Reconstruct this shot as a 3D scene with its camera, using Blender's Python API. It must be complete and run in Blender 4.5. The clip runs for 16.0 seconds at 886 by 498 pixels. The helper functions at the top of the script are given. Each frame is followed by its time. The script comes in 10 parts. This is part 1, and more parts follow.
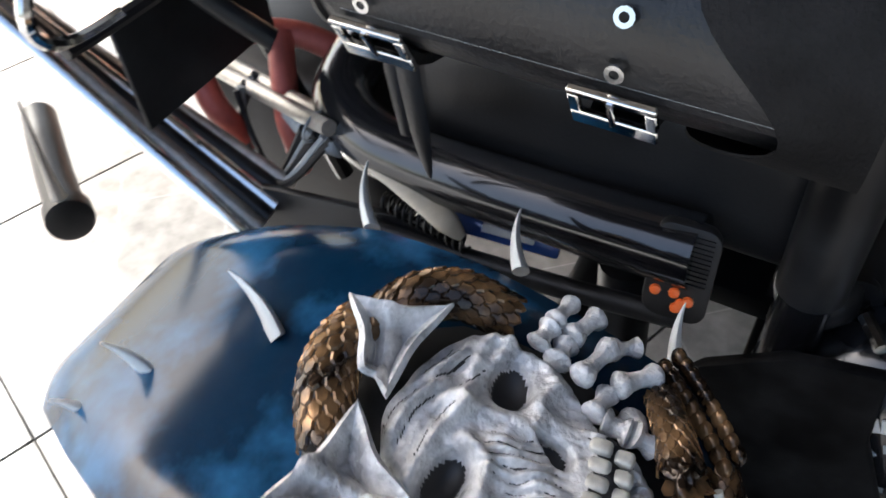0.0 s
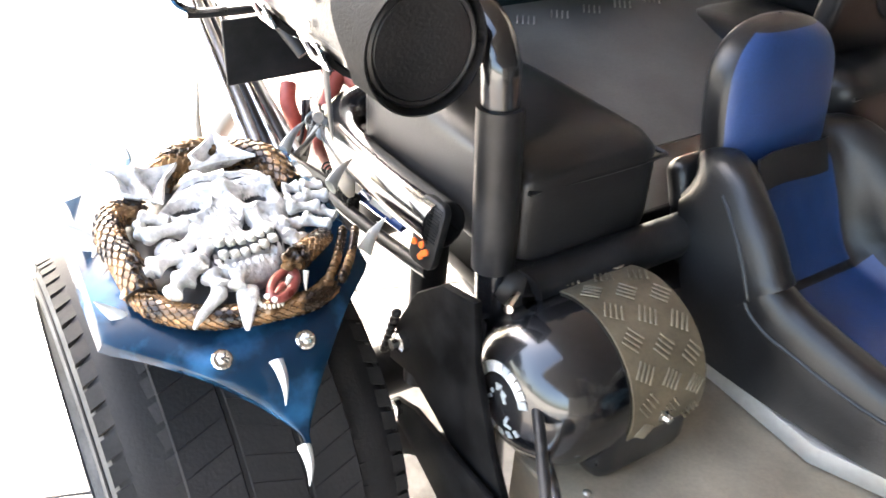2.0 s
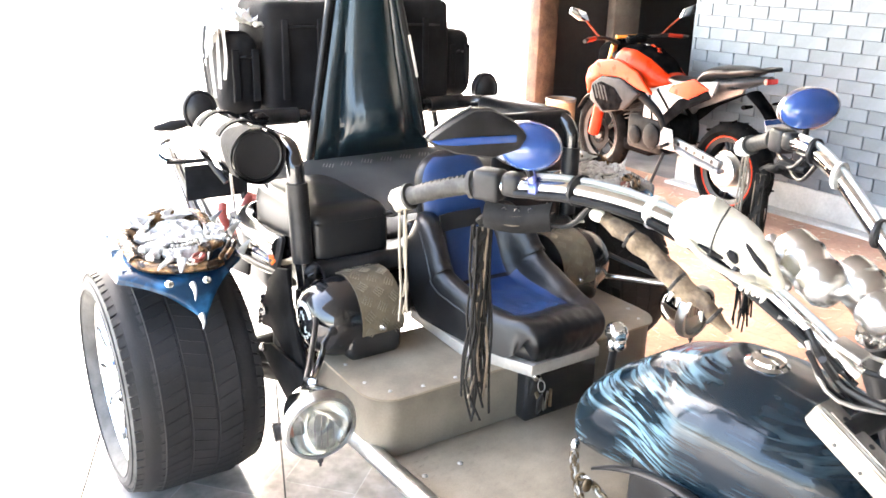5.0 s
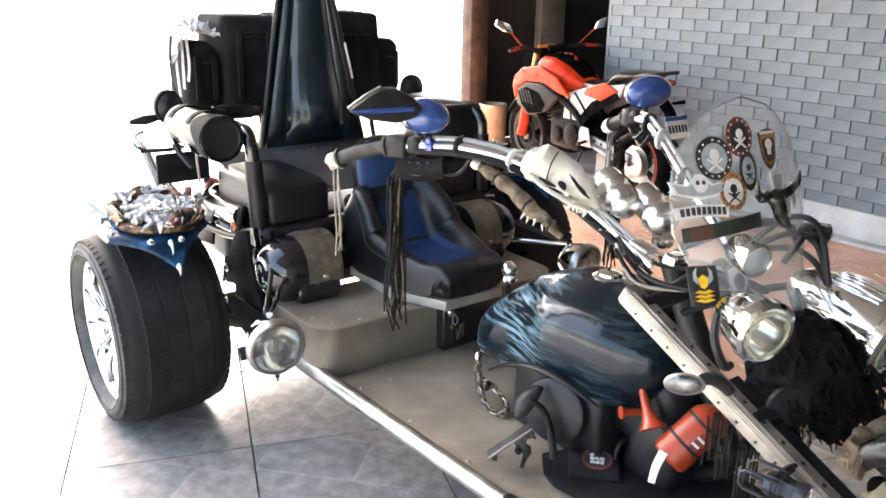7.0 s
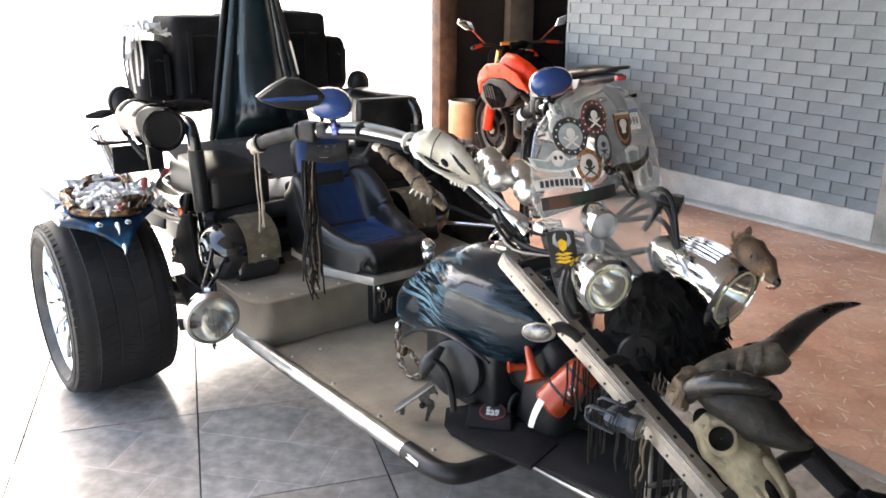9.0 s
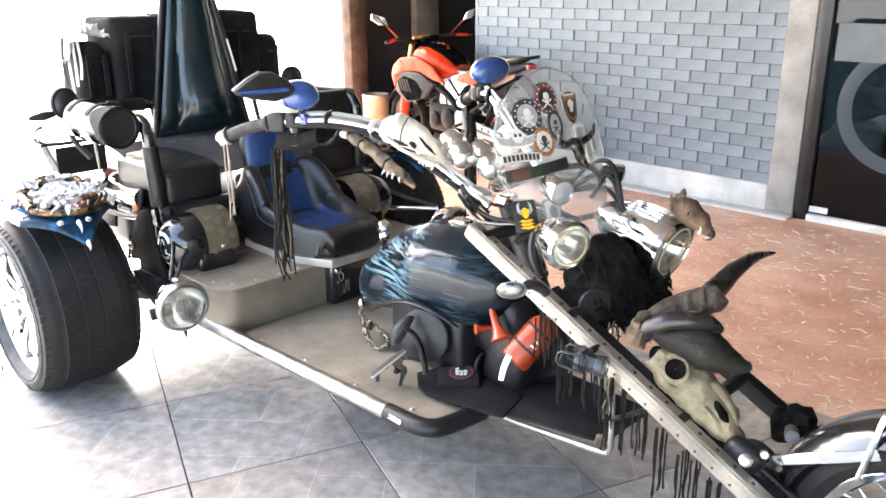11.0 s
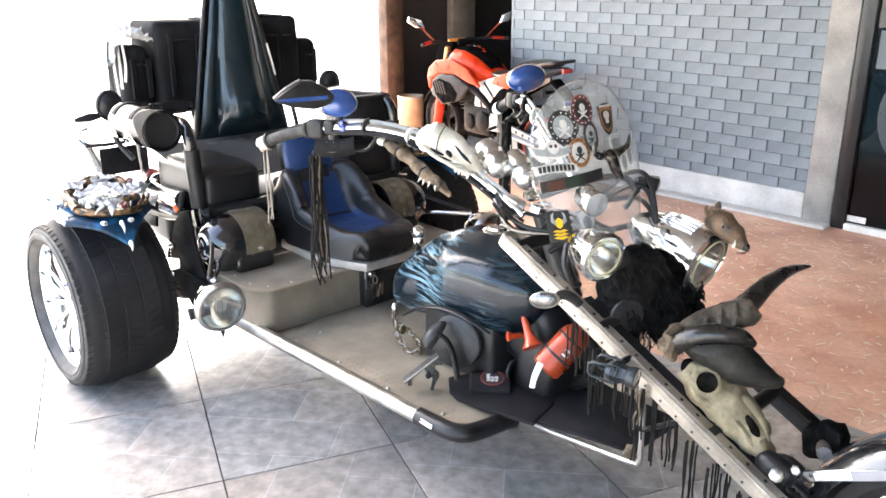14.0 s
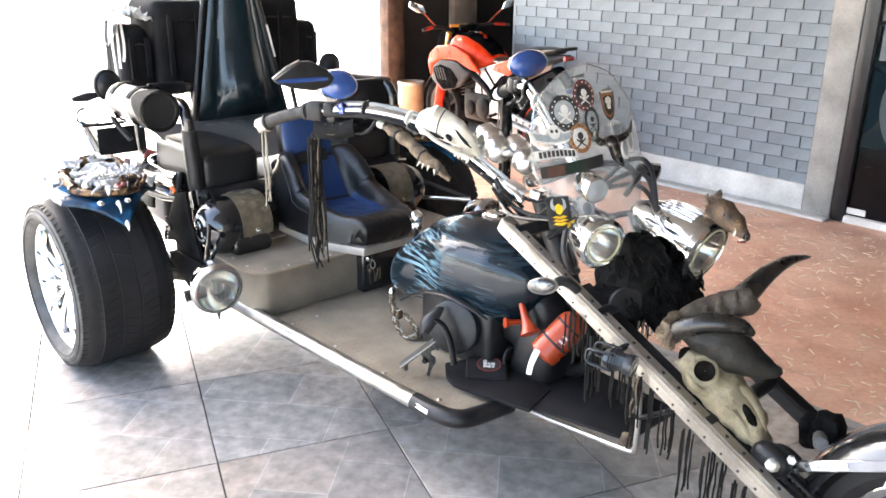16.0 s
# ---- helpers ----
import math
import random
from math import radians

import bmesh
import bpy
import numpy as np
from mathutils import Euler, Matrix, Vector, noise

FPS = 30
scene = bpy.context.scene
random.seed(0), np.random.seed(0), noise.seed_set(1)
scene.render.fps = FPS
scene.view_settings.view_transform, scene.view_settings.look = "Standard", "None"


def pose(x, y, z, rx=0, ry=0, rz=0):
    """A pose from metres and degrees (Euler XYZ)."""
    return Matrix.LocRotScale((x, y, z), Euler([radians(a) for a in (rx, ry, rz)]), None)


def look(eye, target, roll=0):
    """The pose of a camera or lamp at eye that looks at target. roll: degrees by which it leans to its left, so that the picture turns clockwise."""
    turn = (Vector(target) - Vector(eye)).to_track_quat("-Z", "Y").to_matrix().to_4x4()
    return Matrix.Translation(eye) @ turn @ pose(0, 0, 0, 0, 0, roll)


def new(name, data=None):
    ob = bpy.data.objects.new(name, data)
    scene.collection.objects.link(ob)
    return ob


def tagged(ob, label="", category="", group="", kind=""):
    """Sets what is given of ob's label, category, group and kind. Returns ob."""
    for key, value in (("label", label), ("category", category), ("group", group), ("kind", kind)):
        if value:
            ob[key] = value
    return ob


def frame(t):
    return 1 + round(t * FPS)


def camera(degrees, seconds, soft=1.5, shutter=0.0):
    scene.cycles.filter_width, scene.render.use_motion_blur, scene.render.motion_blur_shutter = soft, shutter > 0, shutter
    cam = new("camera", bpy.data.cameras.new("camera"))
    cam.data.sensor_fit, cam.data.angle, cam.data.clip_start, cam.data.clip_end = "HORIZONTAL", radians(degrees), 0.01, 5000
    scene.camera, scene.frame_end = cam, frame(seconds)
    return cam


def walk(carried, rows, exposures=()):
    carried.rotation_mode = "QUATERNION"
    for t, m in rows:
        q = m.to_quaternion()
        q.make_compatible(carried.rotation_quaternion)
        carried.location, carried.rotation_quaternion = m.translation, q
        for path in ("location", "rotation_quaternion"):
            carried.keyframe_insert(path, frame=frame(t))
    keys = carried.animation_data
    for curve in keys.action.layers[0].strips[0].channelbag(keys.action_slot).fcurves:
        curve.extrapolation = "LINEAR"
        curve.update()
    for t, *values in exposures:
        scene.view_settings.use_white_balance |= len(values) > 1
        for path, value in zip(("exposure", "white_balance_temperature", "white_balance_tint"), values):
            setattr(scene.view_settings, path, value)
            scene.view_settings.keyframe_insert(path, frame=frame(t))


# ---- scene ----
cam = camera(56.8, 16.0, soft=1.6, shutter=0.25)
PATH = [
    (0, (-1.028, -0.118, 1.311), (0.088, 0.61, -0.181), -4.7),
    (0.5, (-1.044, -0.255, 1.309), (-0.148, 0.783, -0.148), -3.9),
    (1, (-1.116, -0.446, 1.343), (-0.221, 0.724, -0.009), -0.7),
    (1.5, (-1.077, -0.679, 1.342), (-0.159, 0.61, 0.119), 1.7),
    (2, (-1.053, -0.877, 1.356), (-0.119, 0.503, 0.25), 3.3),
    (2.5, (-1.121, -1.111, 1.4), (-0.152, 0.32, 0.394), 3.4),
    (3, (-1.168, -1.333, 1.455), (-0.172, 0.151, 0.56), 3.8),
    (3.5, (-1.174, -1.603, 1.47), (-0.204, -0.069, 0.629), 4.4),
    (4, (-1.232, -1.834, 1.508), (-0.256, -0.246, 0.781), 2.1),
    (4.5, (-1.319, -2.055, 1.519), (-0.277, -0.493, 0.829), 1.3),
    (4.7, (-1.344, -2.126, 1.54), (-0.296, -0.561, 0.867), 1.4),
    (6.8, (-1.645, -2.738, 1.533), (-0.519, -1.202, 0.924), 0.6),
    (7, (-1.651, -2.764, 1.551), (-0.496, -1.252, 0.934), 1.0),
    (7.5, (-1.619, -2.858, 1.541), (-0.457, -1.343, 0.946), 1.3),
    (8, (-1.569, -3.009, 1.538), (-0.429, -1.466, 0.973), 1.7),
    (8.5, (-1.547, -3.1, 1.55), (-0.419, -1.555, 0.965), 1.2),
    (9, (-1.593, -3.126, 1.557), (-0.436, -1.616, 0.94), 0.4),
    (9.2, (-1.641, -3.139, 1.544), (-0.442, -1.665, 0.92), 0.2),
    (11.3, (-1.894, -3.17, 1.565), (-0.548, -1.825, 0.95), -0.4),
    (11.5, (-1.898, -3.166, 1.565), (-0.547, -1.817, 0.97), -0.4),
    (12, (-1.903, -3.169, 1.574), (-0.566, -1.807, 0.976), -0.3),
    (12.5, (-1.904, -3.175, 1.59), (-0.59, -1.794, 0.985), -0.3),
    (13, (-1.905, -3.175, 1.594), (-0.618, -1.783, 0.958), -0.5),
    (13.5, (-1.906, -3.177, 1.597), (-0.625, -1.778, 0.963), -0.5),
    (14, (-1.904, -3.179, 1.597), (-0.625, -1.776, 0.968), -0.2),
    (14.5, (-1.904, -3.181, 1.593), (-0.632, -1.779, 0.948), 0.0),
    (15, (-1.905, -3.175, 1.587), (-0.64, -1.767, 0.942), 0.2),
    (15.5, (-1.902, -3.168, 1.583), (-0.635, -1.762, 0.938), 0.5),
    (16, (-1.896, -3.17, 1.583), (-0.62, -1.777, 0.926), 0.7),
]
EXPOSURES = [(0.0, 1.75, 6250, 8), (0.7, 1.55, 6350, 8), (1.1, 1.3, 6450, 9), (1.5, 2.45, 6700, 10), (2.0, 4.1, 6950, 10), (2.5, 4.8, 6950, 10), (3.2, 4.95, 6900, 10),
             (4.7, 4.65, 6800, 10), (6.8, 3.4, 6700, 10), (9.2, 3.12, 6700, 10), (11.3, 3.95, 6600, 10), (12.0, 3.75, 6600, 10), (12.5, 3.8, 6600, 10), (14.5, 3.75, 6550, 10), (16.0, 3.7, 6550, 10)]
walk(cam, [(t, look(eye, target, roll)) for t, eye, target, roll in PATH], EXPOSURES)

# ---- daylight: an open carport, lit from behind and from its open side ----
SUN_FROM = Vector((0.06, 0.74, 0.67)).normalized()
world = bpy.data.worlds.new("sky")
scene.world = world
world.use_nodes = True
nt = world.node_tree
sky = nt.nodes.new("ShaderNodeTexSky")
sky.sky_type = "NISHITA"
sky.sun_disc = False
sky.sun_elevation = math.asin(SUN_FROM.z)
sky.sun_rotation = math.atan2(SUN_FROM.x, SUN_FROM.y)
sky.dust_density = 4.0
sky.air_density = 1.0
nt.nodes["Background"].inputs["Strength"].default_value = 0.15
nt.links.new(sky.outputs["Color"], nt.nodes["Background"].inputs["Color"])
sun = new("sun", bpy.data.lights.new("sun", "SUN"))
sun.data.energy, sun.data.angle, sun.data.color = 4.5, radians(0.6), (1.0, 0.95, 0.87)
sun.rotation_euler = SUN_FROM.to_track_quat("Z", "Y").to_euler()

# ---- building blocks ----
BASE = {}


def thing(name, base=(0, 0, 0), label="", category="", group="", kind=""):
    """An Empty at the base of a thing; its parts hang below it."""
    ob = new(name)
    ob.empty_display_size = 0.1
    ob.location = base
    BASE[ob.name] = Vector(base)
    return tagged(ob, label, category, group, kind)


def finish(name, bm, material, angle=38):
    bmesh.ops.remove_doubles(bm, verts=bm.verts, dist=1e-6)
    me = bpy.data.meshes.new(name)
    bm.to_mesh(me)
    bm.free()
    me.polygons.foreach_set("use_smooth", [True] * len(me.polygons))
    me.set_sharp_from_angle(angle=radians(angle))
    for m in (material if isinstance(material, (list, tuple)) else [material]):
        me.materials.append(m)
    return me


def part(name, bm, material, parent, label="", angle=38):
    """One mesh, given in world places, as a part of a thing or of a part."""
    base = BASE.get(parent.name, Vector())
    bmesh.ops.translate(bm, verts=bm.verts, vec=-base)
    ob = new(name, finish(name, bm, material, angle))
    ob.parent = parent
    BASE[ob.name] = base
    return tagged(ob, label)


def single(name, bm, material, label, category, group="", kind="", angle=38):
    """A thing that is one mesh, its origin at its foot."""
    lo = Vector([min(v.co[i] for v in bm.verts) for i in range(3)])
    hi = Vector([max(v.co[i] for v in bm.verts) for i in range(3)])
    base = Vector(((lo.x + hi.x) / 2, (lo.y + hi.y) / 2, lo.z))
    bmesh.ops.translate(bm, verts=bm.verts, vec=-base)
    ob = new(name, finish(name, bm, material, angle))
    ob.location = base
    BASE[ob.name] = base
    return tagged(ob, label, category, group, kind)


def raw(verts, faces):
    bm = bmesh.new()
    vs = [bm.verts.new(v) for v in verts]
    for f in faces:
        try:
            bm.faces.new([vs[i] for i in f])
        except ValueError:
            pass
    return bm


def join(*bms):
    out = bms[0]
    for b in bms[1:]:
        table = {v: out.verts.new(v.co) for v in b.verts}
        for f in b.faces:
            g = out.faces.new([table[v] for v in f.verts])
            g.material_index = f.material_index
        b.free()
    return out


def moved(bm, m):
    bmesh.ops.transform(bm, matrix=m, verts=bm.verts)
    return bm


def box(a, b, bev=0.0, seg=2):
    x0, y0, z0 = (min(p, q) for p, q in zip(a, b))
    x1, y1, z1 = (max(p, q) for p, q in zip(a, b))
    bm = raw([(x0, y0, z0), (x1, y0, z0), (x1, y1, z0), (x0, y1, z0), (x0, y0, z1), (x1, y0, z1), (x1, y1, z1), (x0, y1, z1)],
             [(3, 2, 1, 0), (4, 5, 6, 7), (0, 1, 5, 4), (1, 2, 6, 5), (2, 3, 7, 6), (3, 0, 4, 7)])
    if bev:
        bmesh.ops.bevel(bm, geom=bm.edges[:], offset=bev, segments=seg, affect="EDGES", profile=0.5, clamp_overlap=True)
    return bm


def obox(centre, size, rot=(0, 0, 0), bev=0.0, seg=2):
    h = [s / 2 for s in size]
    return moved(box([-s for s in h], h, bev, seg), pose(*centre, *rot))


def frame_of(d):
    d = Vector(d).normalized()
    a = Vector((0, 0, 1)) if abs(d.z) < 0.9 else Vector((1, 0, 0))
    u = d.cross(a).normalized()
    return u, d.cross(u).normalized(), d


def smooth_path(pts, k=6, closed=False):
    """Catmull-Rom through the points."""
    p = [Vector(q) for q in pts]
    n = len(p)
    out = []
    for i in range(n if closed else n - 1):
        g = lambda j: p[j % n] if closed else p[max(0, min(n - 1, j))]
        a, b, c, d = g(i - 1), g(i), g(i + 1), g(i + 2)
        for s in range(k):
            t = s / k
            out.append(0.5 * (2 * b + (c - a) * t + (2 * a - 5 * b + 4 * c - d) * t * t + (3 * b - a - 3 * c + d) * t ** 3))
    if not closed:
        out.append(p[-1])
    return out


def tube(pts, r, n=12, k=0, caps=True, closed=False, flat=1.0):
    """A pipe along the points; r one radius or one for each given point. flat squeezes it across."""
    pts = [Vector(q) for q in pts]
    rs = [r] * len(pts) if isinstance(r, (int, float)) else list(r)
    if k:
        m = len(pts)
        sm = smooth_path(pts, k, closed)
        idx = [i / k for i in range(len(sm))]
        rs = [rs[int(j) % m] * (1 - (j - int(j))) + rs[(int(j) + 1) % m if closed else min(int(j) + 1, m - 1)] * (j - int(j)) for j in idx]
        pts = sm
    m = len(pts)
    verts, faces = [], []
    u = None
    for i, p in enumerate(pts):
        d = (pts[(i + 1) % m] - pts[i - 1]) if closed else (pts[min(i + 1, m - 1)] - pts[max(i - 1, 0)])
        if d.length < 1e-9:
            d = Vector((0, 0, 1))
        d.normalize()
        if u is None:
            u = frame_of(d)[0]
        u = (u - d * u.dot(d)).normalized()
        w = d.cross(u)
        for j in range(n):
            a = 2 * math.pi * j / n
            verts.append(p + rs[i] * (math.cos(a) * u + flat * math.sin(a) * w))
    for i in range(m if closed else m - 1):
        for j in range(n):
            a, b = i * n + j, i * n + (j + 1) % n
            c, d = ((i + 1) % m) * n + (j + 1) % n, ((i + 1) % m) * n + j
            faces.append((a, b, c, d))
    if caps and not closed:
        faces += [tuple(range(n - 1, -1, -1)), tuple(range((m - 1) * n, m * n))]
    return raw(verts, faces)


def lathe(profile, origin, axis, n=32, caps=True):
    """Turns (radius, height) pairs round an axis."""
    u, w, d = frame_of(axis)
    o = Vector(origin)
    verts, faces = [], []
    for r, h in profile:
        for j in range(n):
            a = 2 * math.pi * j / n
            verts.append(o + d * h + max(r, 1e-4) * (math.cos(a) * u + math.sin(a) * w))
    for i in range(len(profile) - 1):
        for j in range(n):
            faces.append((i * n + j, i * n + (j + 1) % n, (i + 1) * n + (j + 1) % n, (i + 1) * n + j))
    if caps:
        faces += [tuple(range(n - 1, -1, -1)), tuple(range((len(profile) - 1) * n, len(profile) * n))]
    bm = raw(verts, faces)
    bmesh.ops.recalc_face_normals(bm, faces=bm.faces)
    return bm


def plate(poly, z0, z1, bev=0.0, axis="z"):
    """A flat piece with the outline poly, from z0 to z1 along an axis."""
    def at(a, b, c):
        return {"z": (a, b, c), "x": (c, a, b), "y": (a, c, b)}[axis]
    n = len(poly)
    bm = raw([at(a, b, z0) for a, b in poly] + [at(a, b, z1) for a, b in poly],
             [tuple(range(n - 1, -1, -1)), tuple(range(n, 2 * n))] + [(i, (i + 1) % n, n + (i + 1) % n, n + i) for i in range(n)])
    bmesh.ops.recalc_face_normals(bm, faces=bm.faces)
    if bev:
        edges = [e for e in bm.edges if len(e.link_faces) == 2 and e.calc_face_angle(0) > 0.6]
        bmesh.ops.bevel(bm, geom=edges, offset=bev, segments=2, affect="EDGES", profile=0.5, clamp_overlap=True)
    return bm


def rounded(x0, y0, x1, y1, r, k=5):
    out = []
    for cx, cy, a0 in ((x1 - r, y1 - r, 0), (x0 + r, y1 - r, 90), (x0 + r, y0 + r, 180), (x1 - r, y0 + r, 270)):
        for i in range(k + 1):
            a = radians(a0 + 90 * i / k)
            out.append((cx + r * math.cos(a), cy + r * math.sin(a)))
    return out


def ball(centre, size, rot=(0, 0, 0), nu=20, nv=12, rough=0.0, freq=8.0, power=1.0):
    """A rounded lump; power under 1 makes it boxier, rough pushes its skin in and out."""
    verts, faces = [], []
    m = pose(*centre, *rot)
    sg = lambda v: math.copysign(abs(v) ** power, v)
    for i in range(nv + 1):
        th = math.pi * i / nv
        for j in range(nu):
            ph = 2 * math.pi * j / nu
            v = Vector((sg(math.sin(th)) * sg(math.cos(ph)) * size[0], sg(math.sin(th)) * sg(math.sin(ph)) * size[1], sg(math.cos(th)) * size[2]))
            if rough:
                v += v.normalized() * rough * noise.noise((m @ v) * freq)
            verts.append(m @ v)
    for i in range(nv):
        for j in range(nu):
            faces.append((i * nu + j, (i + 1) * nu + j, (i + 1) * nu + (j + 1) % nu, i * nu + (j + 1) % nu))
    bm = raw(verts, faces)
    bmesh.ops.remove_doubles(bm, verts=bm.verts, dist=1e-5)
    bmesh.ops.recalc_face_normals(bm, faces=bm.faces)
    return bm


def step(a, b, x):
    t = max(0.0, min(1.0, (x - a) / (b - a)))
    return t * t * (3 - 2 * t)


def sheet(fn, nu, nv, closed_u=False, thick=0.0):
    """A surface fn(u, v), u and v from 0 to 1; thick gives it a back."""
    verts = [Vector(fn(i / nu, j / nv)) for i in range(nu + 1) for j in range(nv + 1)]
    faces = [(i * (nv + 1) + j, (i + 1) * (nv + 1) + j, (i + 1) * (nv + 1) + j + 1, i * (nv + 1) + j + 1) for i in range(nu) for j in range(nv)]
    bm = raw(verts, faces)
    bm.normal_update()
    if thick:
        bmesh.ops.solidify(bm, geom=bm.faces[:], thickness=thick)
    return bm


# ---- materials ----
def mat(name, col, rough=0.5, metal=0.0, col2=None, scale=9.0, fine=90.0, var=0.25, bump=0.15, rvar=0.12, coat=0.0, depth=0.002, spec=0.5, cut=None):
    """A surface with broad and fine variation of colour, gloss and relief, in metres."""
    m = bpy.data.materials.new(name)
    m.use_nodes = True
    t = m.node_tree
    b = t.nodes["Principled BSDF"]
    N, L = t.nodes.new, t.links.new
    co = N("ShaderNodeTexCoord")
    big, small = N("ShaderNodeTexNoise"), N("ShaderNodeTexNoise")
    big.inputs["Scale"].default_value, small.inputs["Scale"].default_value = scale, fine
    big.inputs["Detail"].default_value, small.inputs["Detail"].default_value = 5, 4
    for x in (big, small):
        L(co.outputs["Object"], x.inputs["Vector"])
    c2 = col2 or tuple(min(1, c * (1 + 1.2 * var) + 0.02 * var) for c in col)
    ramp = N("ShaderNodeValToRGB")
    lo, hi = cut or (0.35, 0.68)
    ramp.color_ramp.elements[0].position, ramp.color_ramp.elements[1].position = lo, hi
    ramp.color_ramp.elements[0].color, ramp.color_ramp.elements[1].color = (*(c * (1 - 0.5 * var) for c in col), 1), (*c2, 1)
    L(big.outputs["Fac"], ramp.inputs["Fac"])
    mix = N("ShaderNodeMix")
    mix.data_type, mix.blend_type = "RGBA", "MULTIPLY"
    mix.inputs["Factor"].default_value = var
    L(ramp.outputs["Color"], mix.inputs["A"])
    L(small.outputs["Fac"], mix.inputs["B"])
    L(mix.outputs["Result"], b.inputs["Base Color"])
    rr = N("ShaderNodeMapRange")
    rr.inputs["To Min"].default_value, rr.inputs["To Max"].default_value = max(0.02, rough - rvar), min(1, rough + rvar)
    L(big.outputs["Fac"], rr.inputs["Value"])
    L(rr.outputs["Result"], b.inputs["Roughness"])
    b.inputs["Metallic"].default_value = metal
    b.inputs["Coat Weight"].default_value = coat
    b.inputs["Coat Roughness"].default_value = 0.06
    b.inputs["Specular IOR Level"].default_value = spec
    if bump:
        bp = N("ShaderNodeBump")
        bp.inputs["Strength"].default_value, bp.inputs["Distance"].default_value = bump, depth
        L(small.outputs["Fac"], bp.inputs["Height"])
        L(bp.outputs["Normal"], b.inputs["Normal"])
    return m


def nodes_of(m):
    t = m.node_tree
    return t, t.nodes["Principled BSDF"], t.nodes.new, t.links.new


CHROME = mat("chrome", (0.75, 0.75, 0.74), 0.1, 1.0, var=0.12, scale=14, bump=0.03, rvar=0.06)
STEEL = mat("brushed_steel", (0.52, 0.51, 0.48), 0.36, 1.0, var=0.3, scale=12, fine=160, bump=0.1)
DULLSTEEL = mat("worn_galvanised_steel", (0.42, 0.4, 0.37), 0.5, 0.85, var=0.4, scale=10, fine=120, bump=0.15)
BLACK = mat("black_gloss_paint", (0.006, 0.006, 0.007), 0.16, 0.0, var=0.4, scale=7, bump=0.02, coat=0.5)
SATIN = mat("black_satin_paint", (0.008, 0.008, 0.009), 0.4, 0.0, var=0.5, scale=14, bump=0.06, spec=0.3)
RUBBER = mat("tyre_rubber", (0.011, 0.0108, 0.0115), 0.72, 0.0, col2=(0.022, 0.021, 0.022), var=0.4, scale=8, fine=200, bump=0.25, spec=0.3)
SHOULDER = mat("greyer_tread_shoulder", (0.016, 0.0155, 0.0155), 0.75, 0.0, col2=(0.034, 0.033, 0.032), var=0.35, scale=10, fine=160, bump=0.25, spec=0.3)
# sidewall grey holds dust and also the sky glare lying on it
DUSTGLARERUBBER = mat("dusty_glared_sidewall", (0.075, 0.073, 0.07), 0.8, 0.0, col2=(0.13, 0.127, 0.12), var=0.35, scale=12, fine=160, bump=0.25, spec=0.3)
PLASTIC = mat("black_plastic", (0.010, 0.010, 0.011), 0.5, 0.0, var=0.4, scale=20, bump=0.12, spec=0.3)
LEATHER = mat("black_leather", (0.006, 0.006, 0.0068), 0.34, 0.0, var=0.5, scale=6, fine=260, bump=0.35, depth=0.001, spec=0.36)
BAGLEATHER = mat("worn_bag_leather", (0.007, 0.007, 0.008), 0.36, 0.0, var=0.5, scale=7, fine=240, bump=0.5, depth=0.0014, spec=0.4)
STRAP = mat("matt_strap_leather", (0.006, 0.006, 0.0065), 0.75, 0.0, var=0.4, scale=20, fine=300, bump=0.5, spec=0.12)
CLOTH = mat("black_cordura", (0.008, 0.0075, 0.0085), 0.85, 0.0, var=0.5, scale=6, fine=420, bump=0.5, spec=0.2)
BLUELEATHER = mat("blue_vinyl", (0.007, 0.033, 0.12), 0.42, 0.0, var=0.35, scale=5, fine=260, bump=0.4, depth=0.001)
BLUEGLOSS = mat("blue_gloss_plastic", (0.02, 0.06, 0.22), 0.12, 0.0, var=0.2, scale=6, bump=0.02, coat=0.6)
BONE = mat("dry_bone", (0.66, 0.62, 0.5), 0.7, 0.0, col2=(0.84, 0.81, 0.73), var=0.28, scale=11, fine=70, bump=0.5, depth=0.003)
HORN = mat("dark_horn", (0.010, 0.0095, 0.009), 0.28, 0.0, col2=(0.03, 0.027, 0.024), var=0.4, scale=9, fine=60, bump=0.3)
HIDE = mat("dried_hide", (0.085, 0.055, 0.032), 0.85, 0.0, col2=(0.28, 0.21, 0.135), var=0.6, scale=26, fine=140, bump=0.9, depth=0.004)
FUR = mat("black_fur", (0.004, 0.004, 0.004), 0.95, 0.0, var=0.6, scale=30, fine=300, bump=1.0, depth=0.006, spec=0.15)
RESIN = mat("silver_painted_resin", (0.66, 0.645, 0.62), 0.30, 0.1, col2=(0.93, 0.92, 0.90), var=0.45, scale=55, fine=240, bump=0.8, depth=0.0025)
# near-black for the relief's recesses: antiquing wash with their shade coloured in
RESINDARK = mat("antiqued_and_shaded_resin", (0.012, 0.011, 0.011), 0.5, 0.0, var=0.4, scale=30, bump=0.2)
SPIKEMAT = mat("grey_rubber_spike", (0.58, 0.6, 0.59), 0.42, 0.0, var=0.25, scale=14, bump=0.06)
SNAKE = mat("bronze_snake_scales", (0.035, 0.02, 0.011), 0.2, 0.4, col2=(0.34, 0.19, 0.085), var=0.45, scale=30, fine=140, bump=0.2, cut=(0.42, 0.62))
SNAKESKIN = mat("dark_snake_skin", (0.012, 0.009, 0.007), 0.35, 0.0, var=0.5, scale=26, bump=0.3)
GUM = mat("dull_red_gum", (0.22, 0.045, 0.035), 0.3, 0.0, var=0.4, scale=40, bump=0.2)
